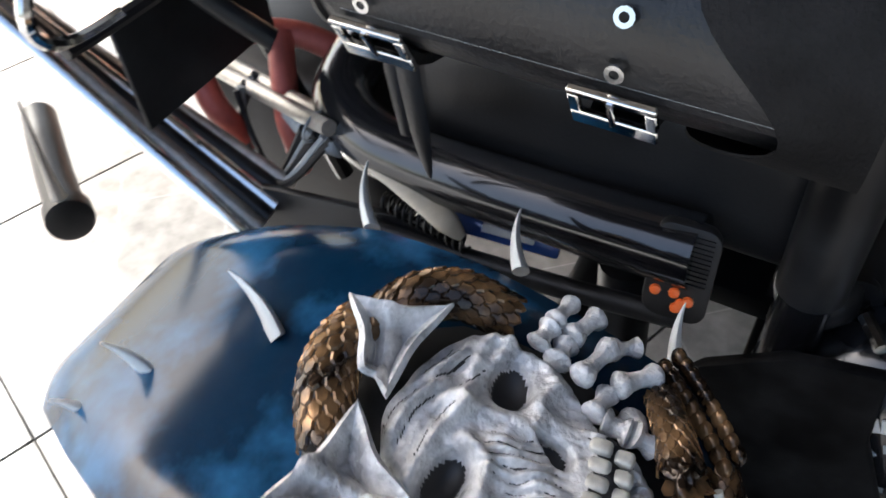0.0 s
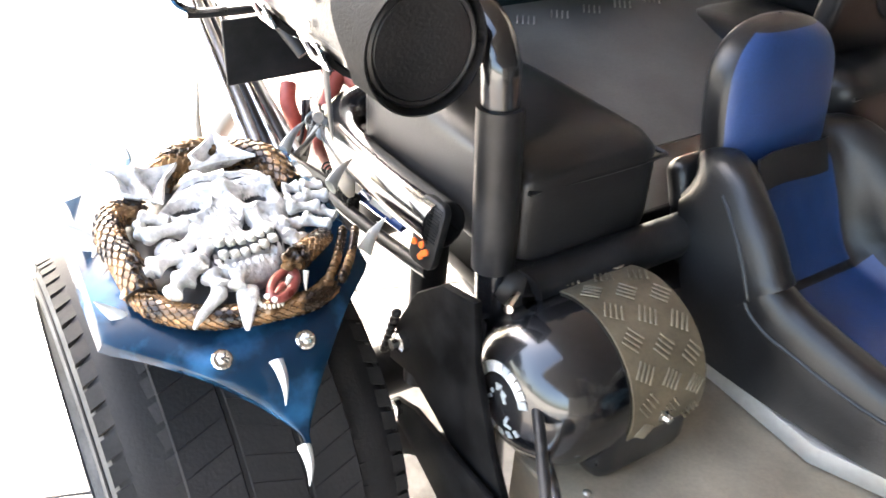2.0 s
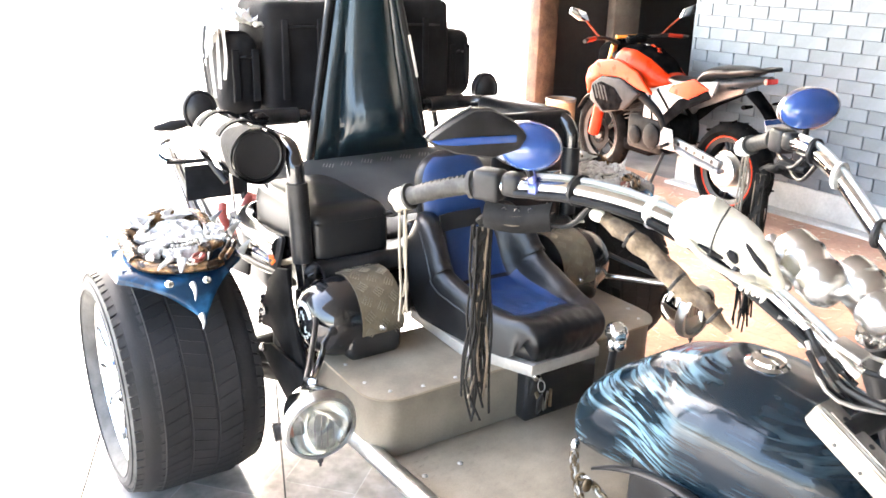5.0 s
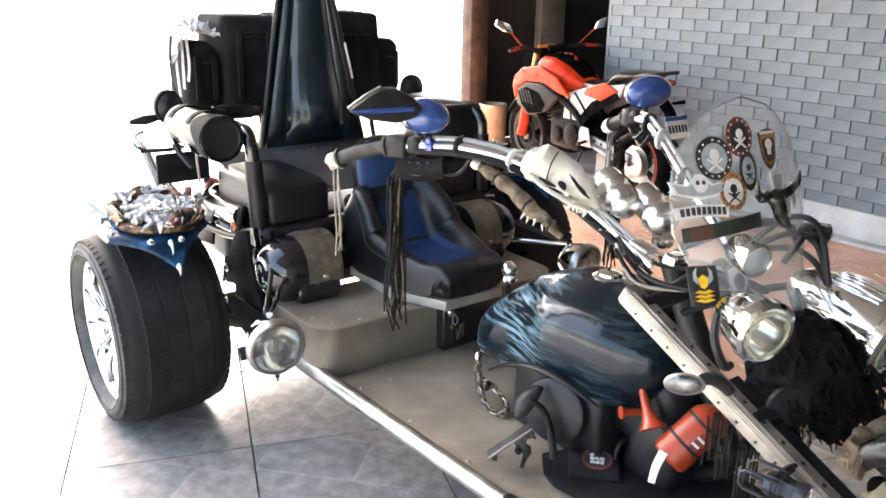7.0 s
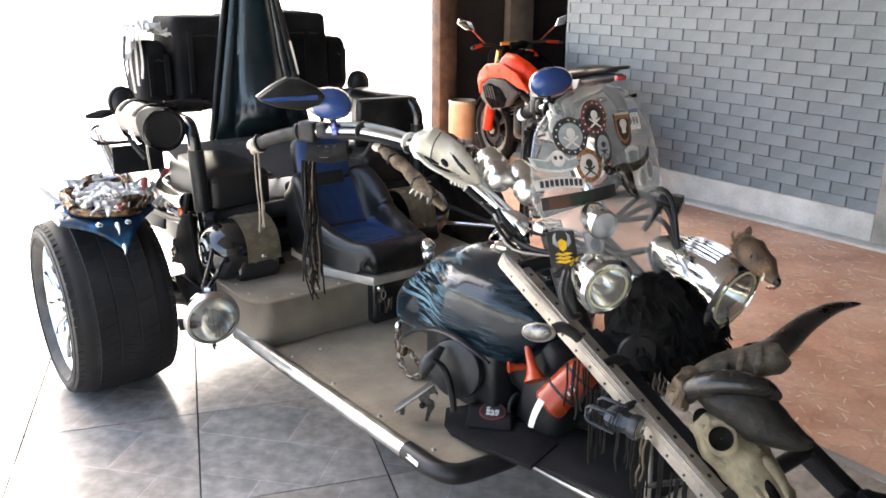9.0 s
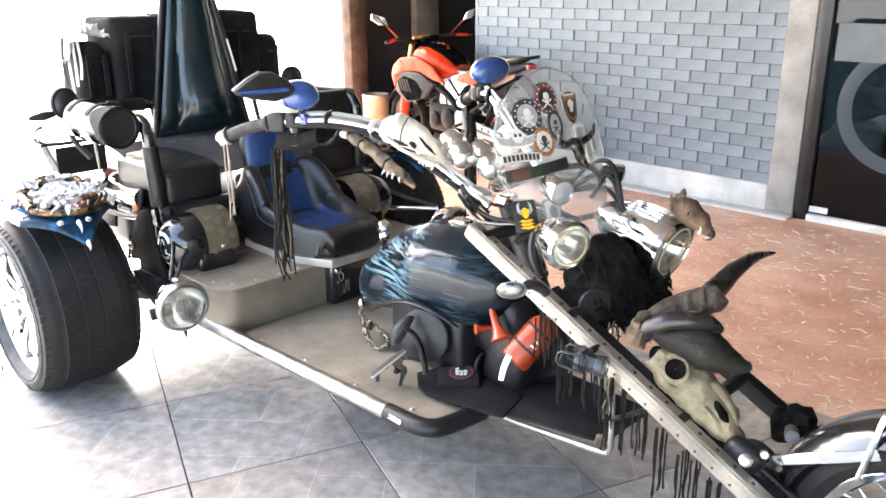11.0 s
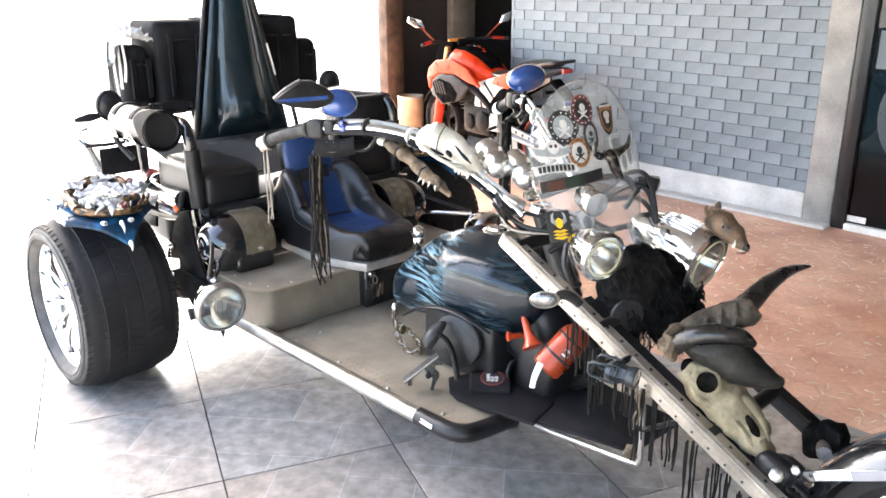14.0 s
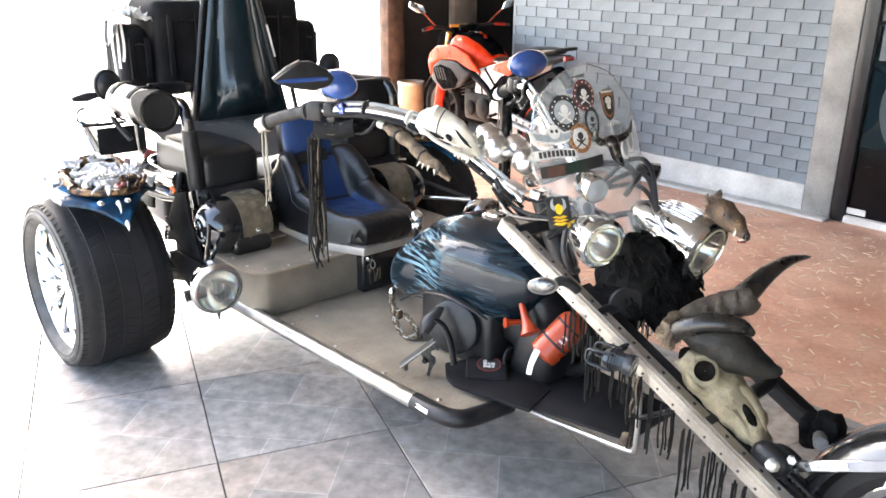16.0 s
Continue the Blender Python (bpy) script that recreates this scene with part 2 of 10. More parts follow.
RED = mat("red_enamel", (0.30, 0.04, 0.012), 0.3, 0.0, var=0.3, scale=9, bump=0.04, coat=0.1, spec=0.35)
ORANGE = mat("orange_plastic", (0.36, 0.04, 0.01), 0.3, 0.0, var=0.25, scale=10, bump=0.05, coat=0.2)
ORANGEDOT = mat("orange_reflector", (0.9, 0.16, 0.03), 0.3, 0.0, var=0.1, scale=60, bump=0.02)
REDRUBBER = mat("red_rubber_hose", (0.36, 0.07, 0.05), 0.5, 0.0, var=0.35, scale=16, bump=0.1)
WHITE = mat("white_paint", (0.72, 0.71, 0.68), 0.5, 0.0, var=0.18, scale=7, bump=0.08)
GREYPLASTIC = mat("grey_plastic", (0.28, 0.3, 0.31), 0.35, 0.0, var=0.2, scale=15, bump=0.05)
BRASS = mat("aged_brass", (0.17, 0.125, 0.075), 0.42, 0.9, var=0.5, scale=40, bump=0.2)
PRINTWHITE = mat("white_print", (0.62, 0.61, 0.58), 0.5, var=0.12, scale=60, bump=0.0)
PRINTBLACK = mat("black_print", (0.02, 0.02, 0.02), 0.45, var=0.2, scale=60, bump=0.0)
PRINTRED = mat("red_print", (0.13, 0.03, 0.025), 0.45, var=0.2, scale=60, bump=0.0)
PRINTYELLOW = mat("yellow_print", (0.85, 0.5, 0.02), 0.45, var=0.15, scale=60, bump=0.0)
PRINTGREY = mat("grey_print", (0.3, 0.33, 0.34), 0.45, var=0.2, scale=60, bump=0.0)
PRINTORANGE = mat("brown_orange_print", (0.32, 0.14, 0.055), 0.45, var=0.2, scale=60, bump=0.0)
REDLENS = mat("red_lens", (0.45, 0.02, 0.015), 0.12, 0.0, var=0.2, scale=30, bump=0.1, coat=0.5)


def painted_tank():
    """Dark blue-black lacquer with streaky pale blue airbrush work."""
    m = mat("airbrushed_lacquer", (0.006, 0.011, 0.018), 0.2, 0.0, var=0.3, scale=5, bump=0.015, coat=0.22, rvar=0.05, spec=0.25)
    t, b, N, L = nodes_of(m)
    co, wave, nz = N("ShaderNodeTexCoord"), N("ShaderNodeTexNoise"), N("ShaderNodeTexNoise")
    mp = N("ShaderNodeMapping")
    mp.inputs["Rotation"].default_value = (0.5, 0.3, 0.4)
    mp.inputs["Scale"].default_value = (6, 5, 58)
    L(co.outputs["Object"], mp.inputs["Vector"])
    L(mp.outputs["Vector"], wave.inputs["Vector"])
    wave.inputs["Scale"].default_value, wave.inputs["Detail"].default_value = 1.6, 4
    wave.inputs["Distortion"].default_value = 0.7
    nz.inputs["Scale"].default_value = 5.0
    L(co.outputs["Object"], nz.inputs["Vector"])
    r1, r2 = N("ShaderNodeValToRGB"), N("ShaderNodeValToRGB")
    r1.color_ramp.elements[0].position, r1.color_ramp.elements[1].position = 0.46, 0.62
    r2.color_ramp.elements[0].position, r2.color_ramp.elements[1].position = 0.40, 0.58
    L(wave.outputs["Fac"], r1.inputs["Fac"])
    L(nz.outputs["Fac"], r2.inputs["Fac"])
    mul = N("ShaderNodeMath")
    mul.operation = "MULTIPLY"
    L(r1.outputs["Color"], mul.inputs[0])
    L(r2.outputs["Color"], mul.inputs[1])
    mix = N("ShaderNodeMix")
    mix.data_type = "RGBA"
    mix.inputs["A"].default_value = (0.003, 0.008, 0.013, 1)
    mix.inputs["B"].default_value = (0.15, 0.25, 0.31, 1)
    sep, band, both = N("ShaderNodeSeparateXYZ"), N("ShaderNodeMapRange"), N("ShaderNodeMath")
    L(co.outputs["Object"], sep.inputs["Vector"])
    L(sep.outputs["Y"], band.inputs["Value"])
    band.inputs["From Min"].default_value, band.inputs["From Max"].default_value = -0.30, -0.08
    band.inputs["To Min"].default_value, band.inputs["To Max"].default_value = 0.12, 1.15
    both.operation = "MULTIPLY"
    L(mul.outputs["Value"], both.inputs[0])
    L(band.outputs["Result"], both.inputs[1])
    L(both.outputs["Value"], mix.inputs["Factor"])
    L(mix.outputs["Result"], b.inputs["Base Color"])
    return m


TANKPAINT = painted_tank()


def fender_paint():
    """Deep blue lacquer with cloudy lighter marbling."""
    m = mat("marbled_blue_lacquer", (0.004, 0.026, 0.06), 0.15, 0.0, col2=(0.045, 0.21, 0.44), var=0.3, scale=10, fine=60, bump=0.015, coat=0.0, spec=0.24, rvar=0.03, cut=(0.50, 0.80))
    return m


FENDERPAINT = fender_paint()


def diamond_plate(name, col, rough, metal):
    """Grey painted tread plate with short raised bars in two directions."""
    m = mat(name, col, rough, metal, var=0.3, scale=8, fine=200, bump=0.0)
    t, b, N, L = nodes_of(m)
    co = N("ShaderNodeTexCoord")
    heights = []
    for turn, dx in ((45, 0.0), (-45, 0.5)):
        mp = N("ShaderNodeMapping")
        mp.inputs["Rotation"].default_value = (0, 0, radians(turn))
        mp.inputs["Location"].default_value = (dx * 0.03, 0, 0)
        L(co.outputs["Object"], mp.inputs["Vector"])
        br = N("ShaderNodeTexBrick")
        br.inputs["Scale"].default_value = 1.0
        br.inputs["Brick Width"].default_value, br.inputs["Row Height"].default_value = 0.036, 0.012
        br.inputs["Mortar Size"].default_value, br.inputs["Mortar Smooth"].default_value = 0.0042, 0.6
        br.inputs["Color1"].default_value = br.inputs["Color2"].default_value = (1, 1, 1, 1)
        br.inputs["Mortar"].default_value = (0, 0, 0, 1)
        L(mp.outputs["Vector"], br.inputs["Vector"])
        heights.append(br)
    ck = N("ShaderNodeTexChecker")
    ck.inputs["Scale"].default_value = 1 / 0.037
    ck.inputs["Color1"].default_value, ck.inputs["Color2"].default_value = (1, 1, 1, 1), (0, 0, 0, 1)
    L(co.outputs["Object"], ck.inputs["Vector"])
    mix = N("ShaderNodeMix")
    mix.data_type = "RGBA"
    L(ck.outputs["Fac"], mix.inputs["Factor"])
    L(heights[0].outputs["Color"], mix.inputs["A"])
    L(heights[1].outputs["Color"], mix.inputs["B"])
    bp = N("ShaderNodeBump")
    bp.inputs["Strength"].default_value, bp.inputs["Distance"].default_value = 0.06, 0.0015
    L(mix.outputs["Result"], bp.inputs["Height"])
    L(bp.outputs["Normal"], b.inputs["Normal"])
    return m


BARPLATE = mat("bright_tread_bar", (0.19, 0.16, 0.11), 0.4, 0.3, var=0.2, scale=30, bump=0.05)
STRAPPLATE = mat("worn_strap_plate", (0.16, 0.13, 0.085), 0.42, 0.25, var=0.35, scale=14, fine=160, bump=0.1)
GRIPLEATHER = mat("matt_grip_leather", (0.035, 0.034, 0.032), 0.6, 0.0, col2=(0.075, 0.073, 0.068), var=0.5, scale=30, fine=200, bump=0.6, depth=0.0015, spec=0.3)
TREAD = diamond_plate("grey_tread_plate", (0.27, 0.225, 0.165), 0.5, 0.15)
PLAINPLATE = mat("plain_step_plate", (0.17, 0.148, 0.115), 0.5, 0.15, var=0.3, scale=6, fine=160, bump=0.12)
PANELGREY = mat("plain_dark_panel", (0.085, 0.085, 0.08), 0.45, 0.2, var=0.3, scale=7, fine=180, bump=0.06)


def glass(name, tint=(1, 1, 1), alpha=0.15, rough=0.02, haze=0.0):
    m = bpy.data.materials.new(name)
    m.use_nodes = True
    t, b, N, L = nodes_of(m)
    tr, gl, mx = N("ShaderNodeBsdfTransparent"), N("ShaderNodeBsdfGlossy"), N("ShaderNodeMixShader")
    tr.inputs["Color"].default_value = (*tint, 1)
    gl.inputs["Roughness"].default_value = rough
    fr, pw = N("ShaderNodeLayerWeight"), N("ShaderNodeMath")
    fr.inputs["Blend"].default_value = 0.5
    pw.operation, pw.inputs[1].default_value = "POWER", 4.0
    L(fr.outputs["Facing"], pw.inputs[0])
    ad = N("ShaderNodeMath")
    ad.operation, ad.use_clamp = "ADD", True
    ad.inputs[1].default_value = alpha
    L(pw.outputs["Value"], ad.inputs[0])
    L(ad.outputs["Value"], mx.inputs["Fac"])
    L(tr.outputs["BSDF"], mx.inputs[1])
    L(gl.outputs["BSDF"], mx.inputs[2])
    if haze:
        df, m2 = N("ShaderNodeBsdfDiffuse"), N("ShaderNodeMixShader")
        nz, rp = N("ShaderNodeTexNoise"), N("ShaderNodeMapRange")
        nz.inputs["Scale"].default_value, nz.inputs["Detail"].default_value = 14.0, 6
        rp.inputs["From Min"].default_value, rp.inputs["From Max"].default_value = 0.3, 0.7
        rp.inputs["To Min"].default_value, rp.inputs["To Max"].default_value = haze * 0.6, haze * 1.4
        co = N("ShaderNodeTexCoord")
        L(co.outputs["Object"], nz.inputs["Vector"])
        L(nz.outputs["Fac"], rp.inputs["Value"])
        L(rp.outputs["Result"], m2.inputs["Fac"])
        df.inputs["Color"].default_value = (0.8, 0.82, 0.83, 1)
        L(mx.outputs["Shader"], m2.inputs[1])
        L(df.outputs["BSDF"], m2.inputs[2])
        mx = m2
    L(mx.outputs["Shader"], t.nodes["Material Output"].inputs["Surface"])
    return m


SCREEN = glass("scratched_clear_screen", (0.92, 0.93, 0.93), 0.05, 0.05, 0.15)
LENS = glass("ribbed_lamp_glass", (0.74, 0.73, 0.68), 0.08, 0.06, 0.10)
MIRROR = mat("mirror_glass", (0.8, 0.82, 0.84), 0.04, 1.0, var=0.05, bump=0.0, rvar=0.02)
SHOPGLASS = glass("dark_shop_glass", (0.035, 0.05, 0.06), 0.03, 0.01)


# ---- the place ----
CONCRETE = mat("grey_concrete", (0.3, 0.295, 0.285), 0.8, col2=(0.45, 0.44, 0.42), var=0.35, scale=3.5, fine=60, bump=0.5, depth=0.004)
PLASTER = mat("pale_plaster", (0.6, 0.59, 0.56), 0.85, var=0.25, scale=2.5, fine=80, bump=0.3, depth=0.003)
PLINTH = mat("whitewashed_plinth", (0.62, 0.62, 0.61), 0.75, col2=(0.8, 0.8, 0.78), var=0.3, scale=4, fine=50, bump=0.5, depth=0.004)
PAVING = mat("pale_paving", (0.5, 0.48, 0.44), 0.8, var=0.3, scale=1.5, fine=40, bump=0.3, depth=0.004)
# near-black base colour carries the shade of the unlit rooms
DARKWALL = mat("unlit_dark_wall", (0.02, 0.02, 0.022), 0.8, var=0.4, scale=2, fine=40, bump=0.2)
RUSTWOOD = mat("weathered_brown_timber", (0.06, 0.034, 0.022), 0.85, col2=(0.13, 0.082, 0.055), var=0.6, scale=7, fine=60, bump=0.9, depth=0.006)
CARD = mat("tan_cardboard", (0.42, 0.27, 0.16), 0.8, col2=(0.52, 0.36, 0.23), var=0.25, scale=5, fine=90, bump=0.15)


def slate_tile():
    """Dark patchwork slate print: small oblique slabs with thin pale joints."""
    m = mat("slate_print_tile", (0.30, 0.292, 0.282), 0.2, col2=(0.42, 0.41, 0.395), var=0.30, scale=16, fine=45, bump=0.12, depth=0.002, rvar=0.1, cut=(0.35, 0.72))
    t, b, N, L = nodes_of(m)
    co, mp, br, info = N("ShaderNodeTexCoord"), N("ShaderNodeMapping"), N("ShaderNodeTexBrick"), N("ShaderNodeObjectInfo")
    mp.inputs["Rotation"].default_value = (0, 0, radians(28))
    L(co.outputs["Object"], mp.inputs["Vector"])
    L(mp.outputs["Vector"], br.inputs["Vector"])
    br.offset, br.squash, br.squash_frequency = 0.35, 1.6, 2
    for k, v in (("Scale", 1.0), ("Brick Width", 0.34), ("Row Height", 0.24), ("Mortar Size", 0.002), ("Mortar Smooth", 0.3), ("Bias", -0.1)):
        br.inputs[k].default_value = v
    br.inputs["Color1"].default_value, br.inputs["Color2"].default_value, br.inputs["Mortar"].default_value = (0.80, 0.80, 0.80, 1), (1.16, 1.03, 0.94, 1), (1.22, 1.22, 1.2, 1)
    old = b.inputs["Base Color"].links[0].from_socket
    mx = N("ShaderNodeMix")
    mx.data_type, mx.blend_type, mx.clamp_result = "RGBA", "MULTIPLY", False
    mx.inputs["Factor"].default_value = 0.85
    L(old, mx.inputs["A"])
    L(br.outputs["Color"], mx.inputs["B"])
    hs = N("ShaderNodeHueSaturation")
    mr = N("ShaderNodeMapRange")
    mr.inputs["To Min"].default_value, mr.inputs["To Max"].default_value = 0.85, 1.15
    L(info.outputs["Random"], mr.inputs["Value"])
    L(mr.outputs["Result"], hs.inputs["Value"])
    L(mx.outputs["Result"], hs.inputs["Color"])
    L(hs.outputs["Color"], b.inputs["Base Color"])
    return m


SLATE = slate_tile()


def clay_floor():
    """Worn terracotta slabs, cracked and dusty."""
    m = mat("worn_terracotta", (0.74, 0.385, 0.25), 0.5, col2=(0.86, 0.56, 0.42), var=0.4, scale=2.2, fine=38, bump=0.3, depth=0.003)
    t, b, N, L = nodes_of(m)
    co, vo, ramp = N("ShaderNodeTexCoord"), N("ShaderNodeTexVoronoi"), N("ShaderNodeValToRGB")
    vo.feature = "DISTANCE_TO_EDGE"
    vo.inputs["Scale"].default_value = 6.5
    L(co.outputs["Object"], vo.inputs["Vector"])
    ramp.color_ramp.elements[0].position, ramp.color_ramp.elements[1].position = 0.012, 0.035
    ramp.color_ramp.elements[0].color, ramp.color_ramp.elements[1].color = (0.92, 0.9, 0.88, 1), (1, 1, 1, 1)
    L(vo.outputs["Distance"], ramp.inputs["Fac"])
    cell = N("ShaderNodeTexVoronoi")
    cell.inputs["Scale"].default_value = 6.5
    L(co.outputs["Object"], cell.inputs["Vector"])
    hs, sep, mr = N("ShaderNodeHueSaturation"), N("ShaderNodeSeparateColor"), N("ShaderNodeMapRange")
    L(cell.outputs["Color"], sep.inputs["Color"])
    mr.inputs["To Min"].default_value, mr.inputs["To Max"].default_value = 0.93, 1.09
    L(sep.outputs["Red"], mr.inputs["Value"])
    L(mr.outputs["Result"], hs.inputs["Value"])
    old = b.inputs["Base Color"].links[0].from_socket
    L(old, hs.inputs["Color"])
    mx = N("ShaderNodeMix")
    mx.data_type, mx.blend_type = "RGBA", "MULTIPLY"
    mx.inputs["Factor"].default_value = 1.0
    L(hs.outputs["Color"], mx.inputs["A"])
    L(ramp.outputs["Color"], mx.inputs["B"])
    L(mx.outputs["Result"], b.inputs["Base Color"])
    return m


CLAY = clay_floor()
GROUT = mat("dark_grout", (0.02, 0.02, 0.02), 0.9, var=0.3, scale=10, bump=0.2)
WALLX, WY0, WY1, BL, BH = 3.58, -0.84, 1.93, 0.2303, 0.0815


def brick_paint():
    m = mat("slate_blue_wall_paint", (0.15, 0.186, 0.22), 0.5, col2=(0.21, 0.25, 0.285), var=0.25, scale=3.0, fine=70, bump=0.3, depth=0.002)
    t, b, N, L = nodes_of(m)
    info, hs, mr = N("ShaderNodeObjectInfo"), N("ShaderNodeHueSaturation"), N("ShaderNodeMapRange")
    mr.inputs["To Min"].default_value, mr.inputs["To Max"].default_value = 0.94, 1.06
    L(info.outputs["Random"], mr.inputs["Value"])
    L(mr.outputs["Result"], hs.inputs["Value"])
    L(b.inputs["Base Color"].links[0].from_socket, hs.inputs["Color"])
    L(hs.outputs["Color"], b.inputs["Base Color"])
    return m


BRICK = brick_paint()
MORTAR = mat("painted_mortar", (0.10, 0.12, 0.145), 0.8, var=0.3, scale=12, bump=0.3)

ground = single("ground", raw([(-400, -400, -0.03), (400, -400, -0.03), (400, 400, -0.03), (-400, 400, -0.03)], [(0, 1, 2, 3)]), PAVING,
                "sunlit pale concrete yard outside the carport", "ground", kind="structure")
floor = single("floor", box((-4.2, -7.0, -0.028), (1.0, 4.6, -0.006)), GROUT, "dark slate-print tile floor with black joints under the trike", "floor", kind="structure")
red_floor = single("red_floor", box((1.004, -7.0, -0.028), (3.58, 4.6, -0.001)), CLAY, "worn terracotta floor strewn with pale straw chips", "floor", kind="structure")
edge = single("trim", box((0.985, -7.0, -0.02), (1.03, 4.6, 0.004), 0.002), CONCRETE, "narrow grey strip between the two floors", "trim", kind="structure")

wall_east = thing("wall_east", (WALLX, 0.5, 0), "slate-blue painted brick wall above a whitewashed plinth", "wall", kind="structure")
part("backing", box((WALLX + 0.008, WY0, 0.2), (WALLX + 0.15, WY1, 1.52)), MORTAR, wall_east)
part("plinth", box((WALLX - 0.022, WY0, 0), (WALLX + 0.15, WY1, 0.2), 0.008), PLINTH, wall_east, "chipped whitewashed plinth")
part("upper_wall", box((WALLX + 0.0, WY0, 1.52), (WALLX + 0.15, WY1, 2.9)), PLASTER, wall_east, "pale plastered upper wall")
part("kerb", box((WALLX - 0.13, WY0 - 0.2, -0.001), (WALLX - 0.024, WY1, 0.022), 0.006), PLINTH, wall_east, "low cement kerb")
single("column", plate([(WALLX - 0.03, -1.035), (WALLX + 0.2, -1.035), (WALLX + 0.2, WY0 - 0.002), (WALLX - 0.03, WY0 - 0.002)], 0, 2.9, 0.012), CONCRETE,
                     "grey rendered concrete column beside the shop window", "column", kind="structure")

# shop front past the column
FRAMEBLACK = mat("black_window_frame", (0.01, 0.01, 0.011), 0.35, var=0.3, scale=10, bump=0.05)
window_1 = thing("window_1", (WALLX, -3.0, 0), "black-framed shop window with faint teal ring on dark glass", "window", kind="structure")
for y0, y1 in ((-1.125, -1.037), (-4.6, -4.5), (-6.99, -6.9)):
    part("window_frame", box((WALLX - 0.02, y0, 0.0), (WALLX + 0.06, y1, 2.6), 0.005), FRAMEBLACK, window_1)
part("window_sill", box((WALLX - 0.03, -6.9, 0.0), (WALLX + 0.07, -1.125, 0.045), 0.005), PLINTH, window_1, "pale concrete sill")
for y0, y1 in ((-4.5, -1.125), (-6.9, -4.6)):
    part("pane", box((WALLX + 0.016, y0, 0.045), (WALLX + 0.022, y1, 2.6)), SHOPGLASS, window_1)
part("graphic_band", box((WALLX + 0.006, -4.4, 1.05), (WALLX + 0.012, -1.16, 1.28)), mat("frosted_film", (0.12, 0.14, 0.155), 0.6, var=0.15, scale=5, bump=0.05), window_1, "dim teal band")
ring = []
for i in range(49):
    a = 2 * math.pi * i / 48
    ring.append((WALLX + 0.01, -1.62 + 0.36 * math.cos(a), 0.78 + 0.36 * math.sin(a)))
part("graphic_ring", tube(ring, 0.045, 6, flat=0.1), mat("frosted_ring_film", (0.03, 0.045, 0.055), 0.6, var=0.15, scale=5, bump=0.05), window_1, "dim ring")
part("label", box((WALLX - 0.001, -1.25, 0.06), (WALLX + 0.005, -1.13, 0.1)), WHITE, window_1, "small white card")
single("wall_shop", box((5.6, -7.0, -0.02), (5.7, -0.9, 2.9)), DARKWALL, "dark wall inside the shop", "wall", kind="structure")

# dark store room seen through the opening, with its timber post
room = thing("wall_room", (4.6, 3.0, 0), "store room behind the opening, its unlit dark put into the wall colour", "wall", kind="structure")
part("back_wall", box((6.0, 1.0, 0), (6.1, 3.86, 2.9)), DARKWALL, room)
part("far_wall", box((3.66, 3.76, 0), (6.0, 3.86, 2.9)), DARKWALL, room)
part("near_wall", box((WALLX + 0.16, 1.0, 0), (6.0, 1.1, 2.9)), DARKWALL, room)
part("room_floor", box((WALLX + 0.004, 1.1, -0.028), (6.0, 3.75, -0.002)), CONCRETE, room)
single("post", plate([(3.45, 3.53), (3.53, 3.51), (3.67, 3.53), (3.675, 3.68), (3.62, 3.7), (3.46, 3.69)], 0, 2.9, 0.01), RUSTWOOD, "rough weathered brown timber post", "post", kind="structure")
# concrete base darkened to give the pillar the room's shade
single("pillar", box((4.47, 3.64, 0), (4.82, 3.74, 2.9), 0.015), mat("shaded_grey_concrete", (0.13, 0.12, 0.105), 0.85, var=0.4, scale=5, fine=60, bump=0.4), "grey concrete pillar, coloured darker for the dim room", "pillar", kind="structure")
drum = thing("cardboard_drum", (3.56, 3.3, 0), "tall open tan cardboard drum beside the post", "drum")
part("body", lathe([(0.128, 0.0), (0.132, 0.01), (0.132, 0.44), (0.124, 0.445), (0.122, 0.43), (0.12, 0.02)], (3.56, 3.3, 0), (0, 0, 1), 28), CARD, drum)
part("rim", lathe([(0.134, 0.425), (0.137, 0.43), (0.137, 0.452), (0.128, 0.452)], (3.56, 3.3, 0), (0, 0, 1), 28, caps=False), DULLSTEEL, drum, "thin metal rim")

# out-of-view ceiling, its outline and dark colour set to shape the daylight
ceiling = single("ceiling", plate([(-4.3, -7.0), (6.1, -7.0), (6.1, 4.9), (1.0, 4.9), (1.0, 3.72), (-1.0, 3.72), (-1.0, -1.0), (-4.3, -1.0)], 2.9, 3.0), mat("dim_grey_ceiling", (0.12, 0.115, 0.11), 0.85, var=0.25, scale=2.5, fine=80, bump=0.3, depth=0.003), "unseen grey ceiling added to hold back sun and sky", "ceiling", kind="structure")
# added wall, never in view, shuts out light from the south
wall_south = single("wall_south", box((-4.3, -7.15, -0.02), (6.0, -7.0, 2.9)), CONCRETE, "unseen grey wall added to close the front against light", "wall", kind="structure")
for y in (-6.6,):
    single("roof_post", box((-1.05, y, -0.02), (-0.8, y + 0.25, 2.9), 0.01), CONCRETE, "square grey concrete roof post", "post", kind="structure")


# ---- the trike ----
XC = 0.03
trike = thing("trike", (XC, -1.1, 0), "long black custom three-wheeled motorcycle with chrome lamps", "trike")


def mir(s, x):
    """x mirrored about the trike's middle for its other side (s = -1 the side with the foot rail shown, 1 the other)."""
    return XC + s * x


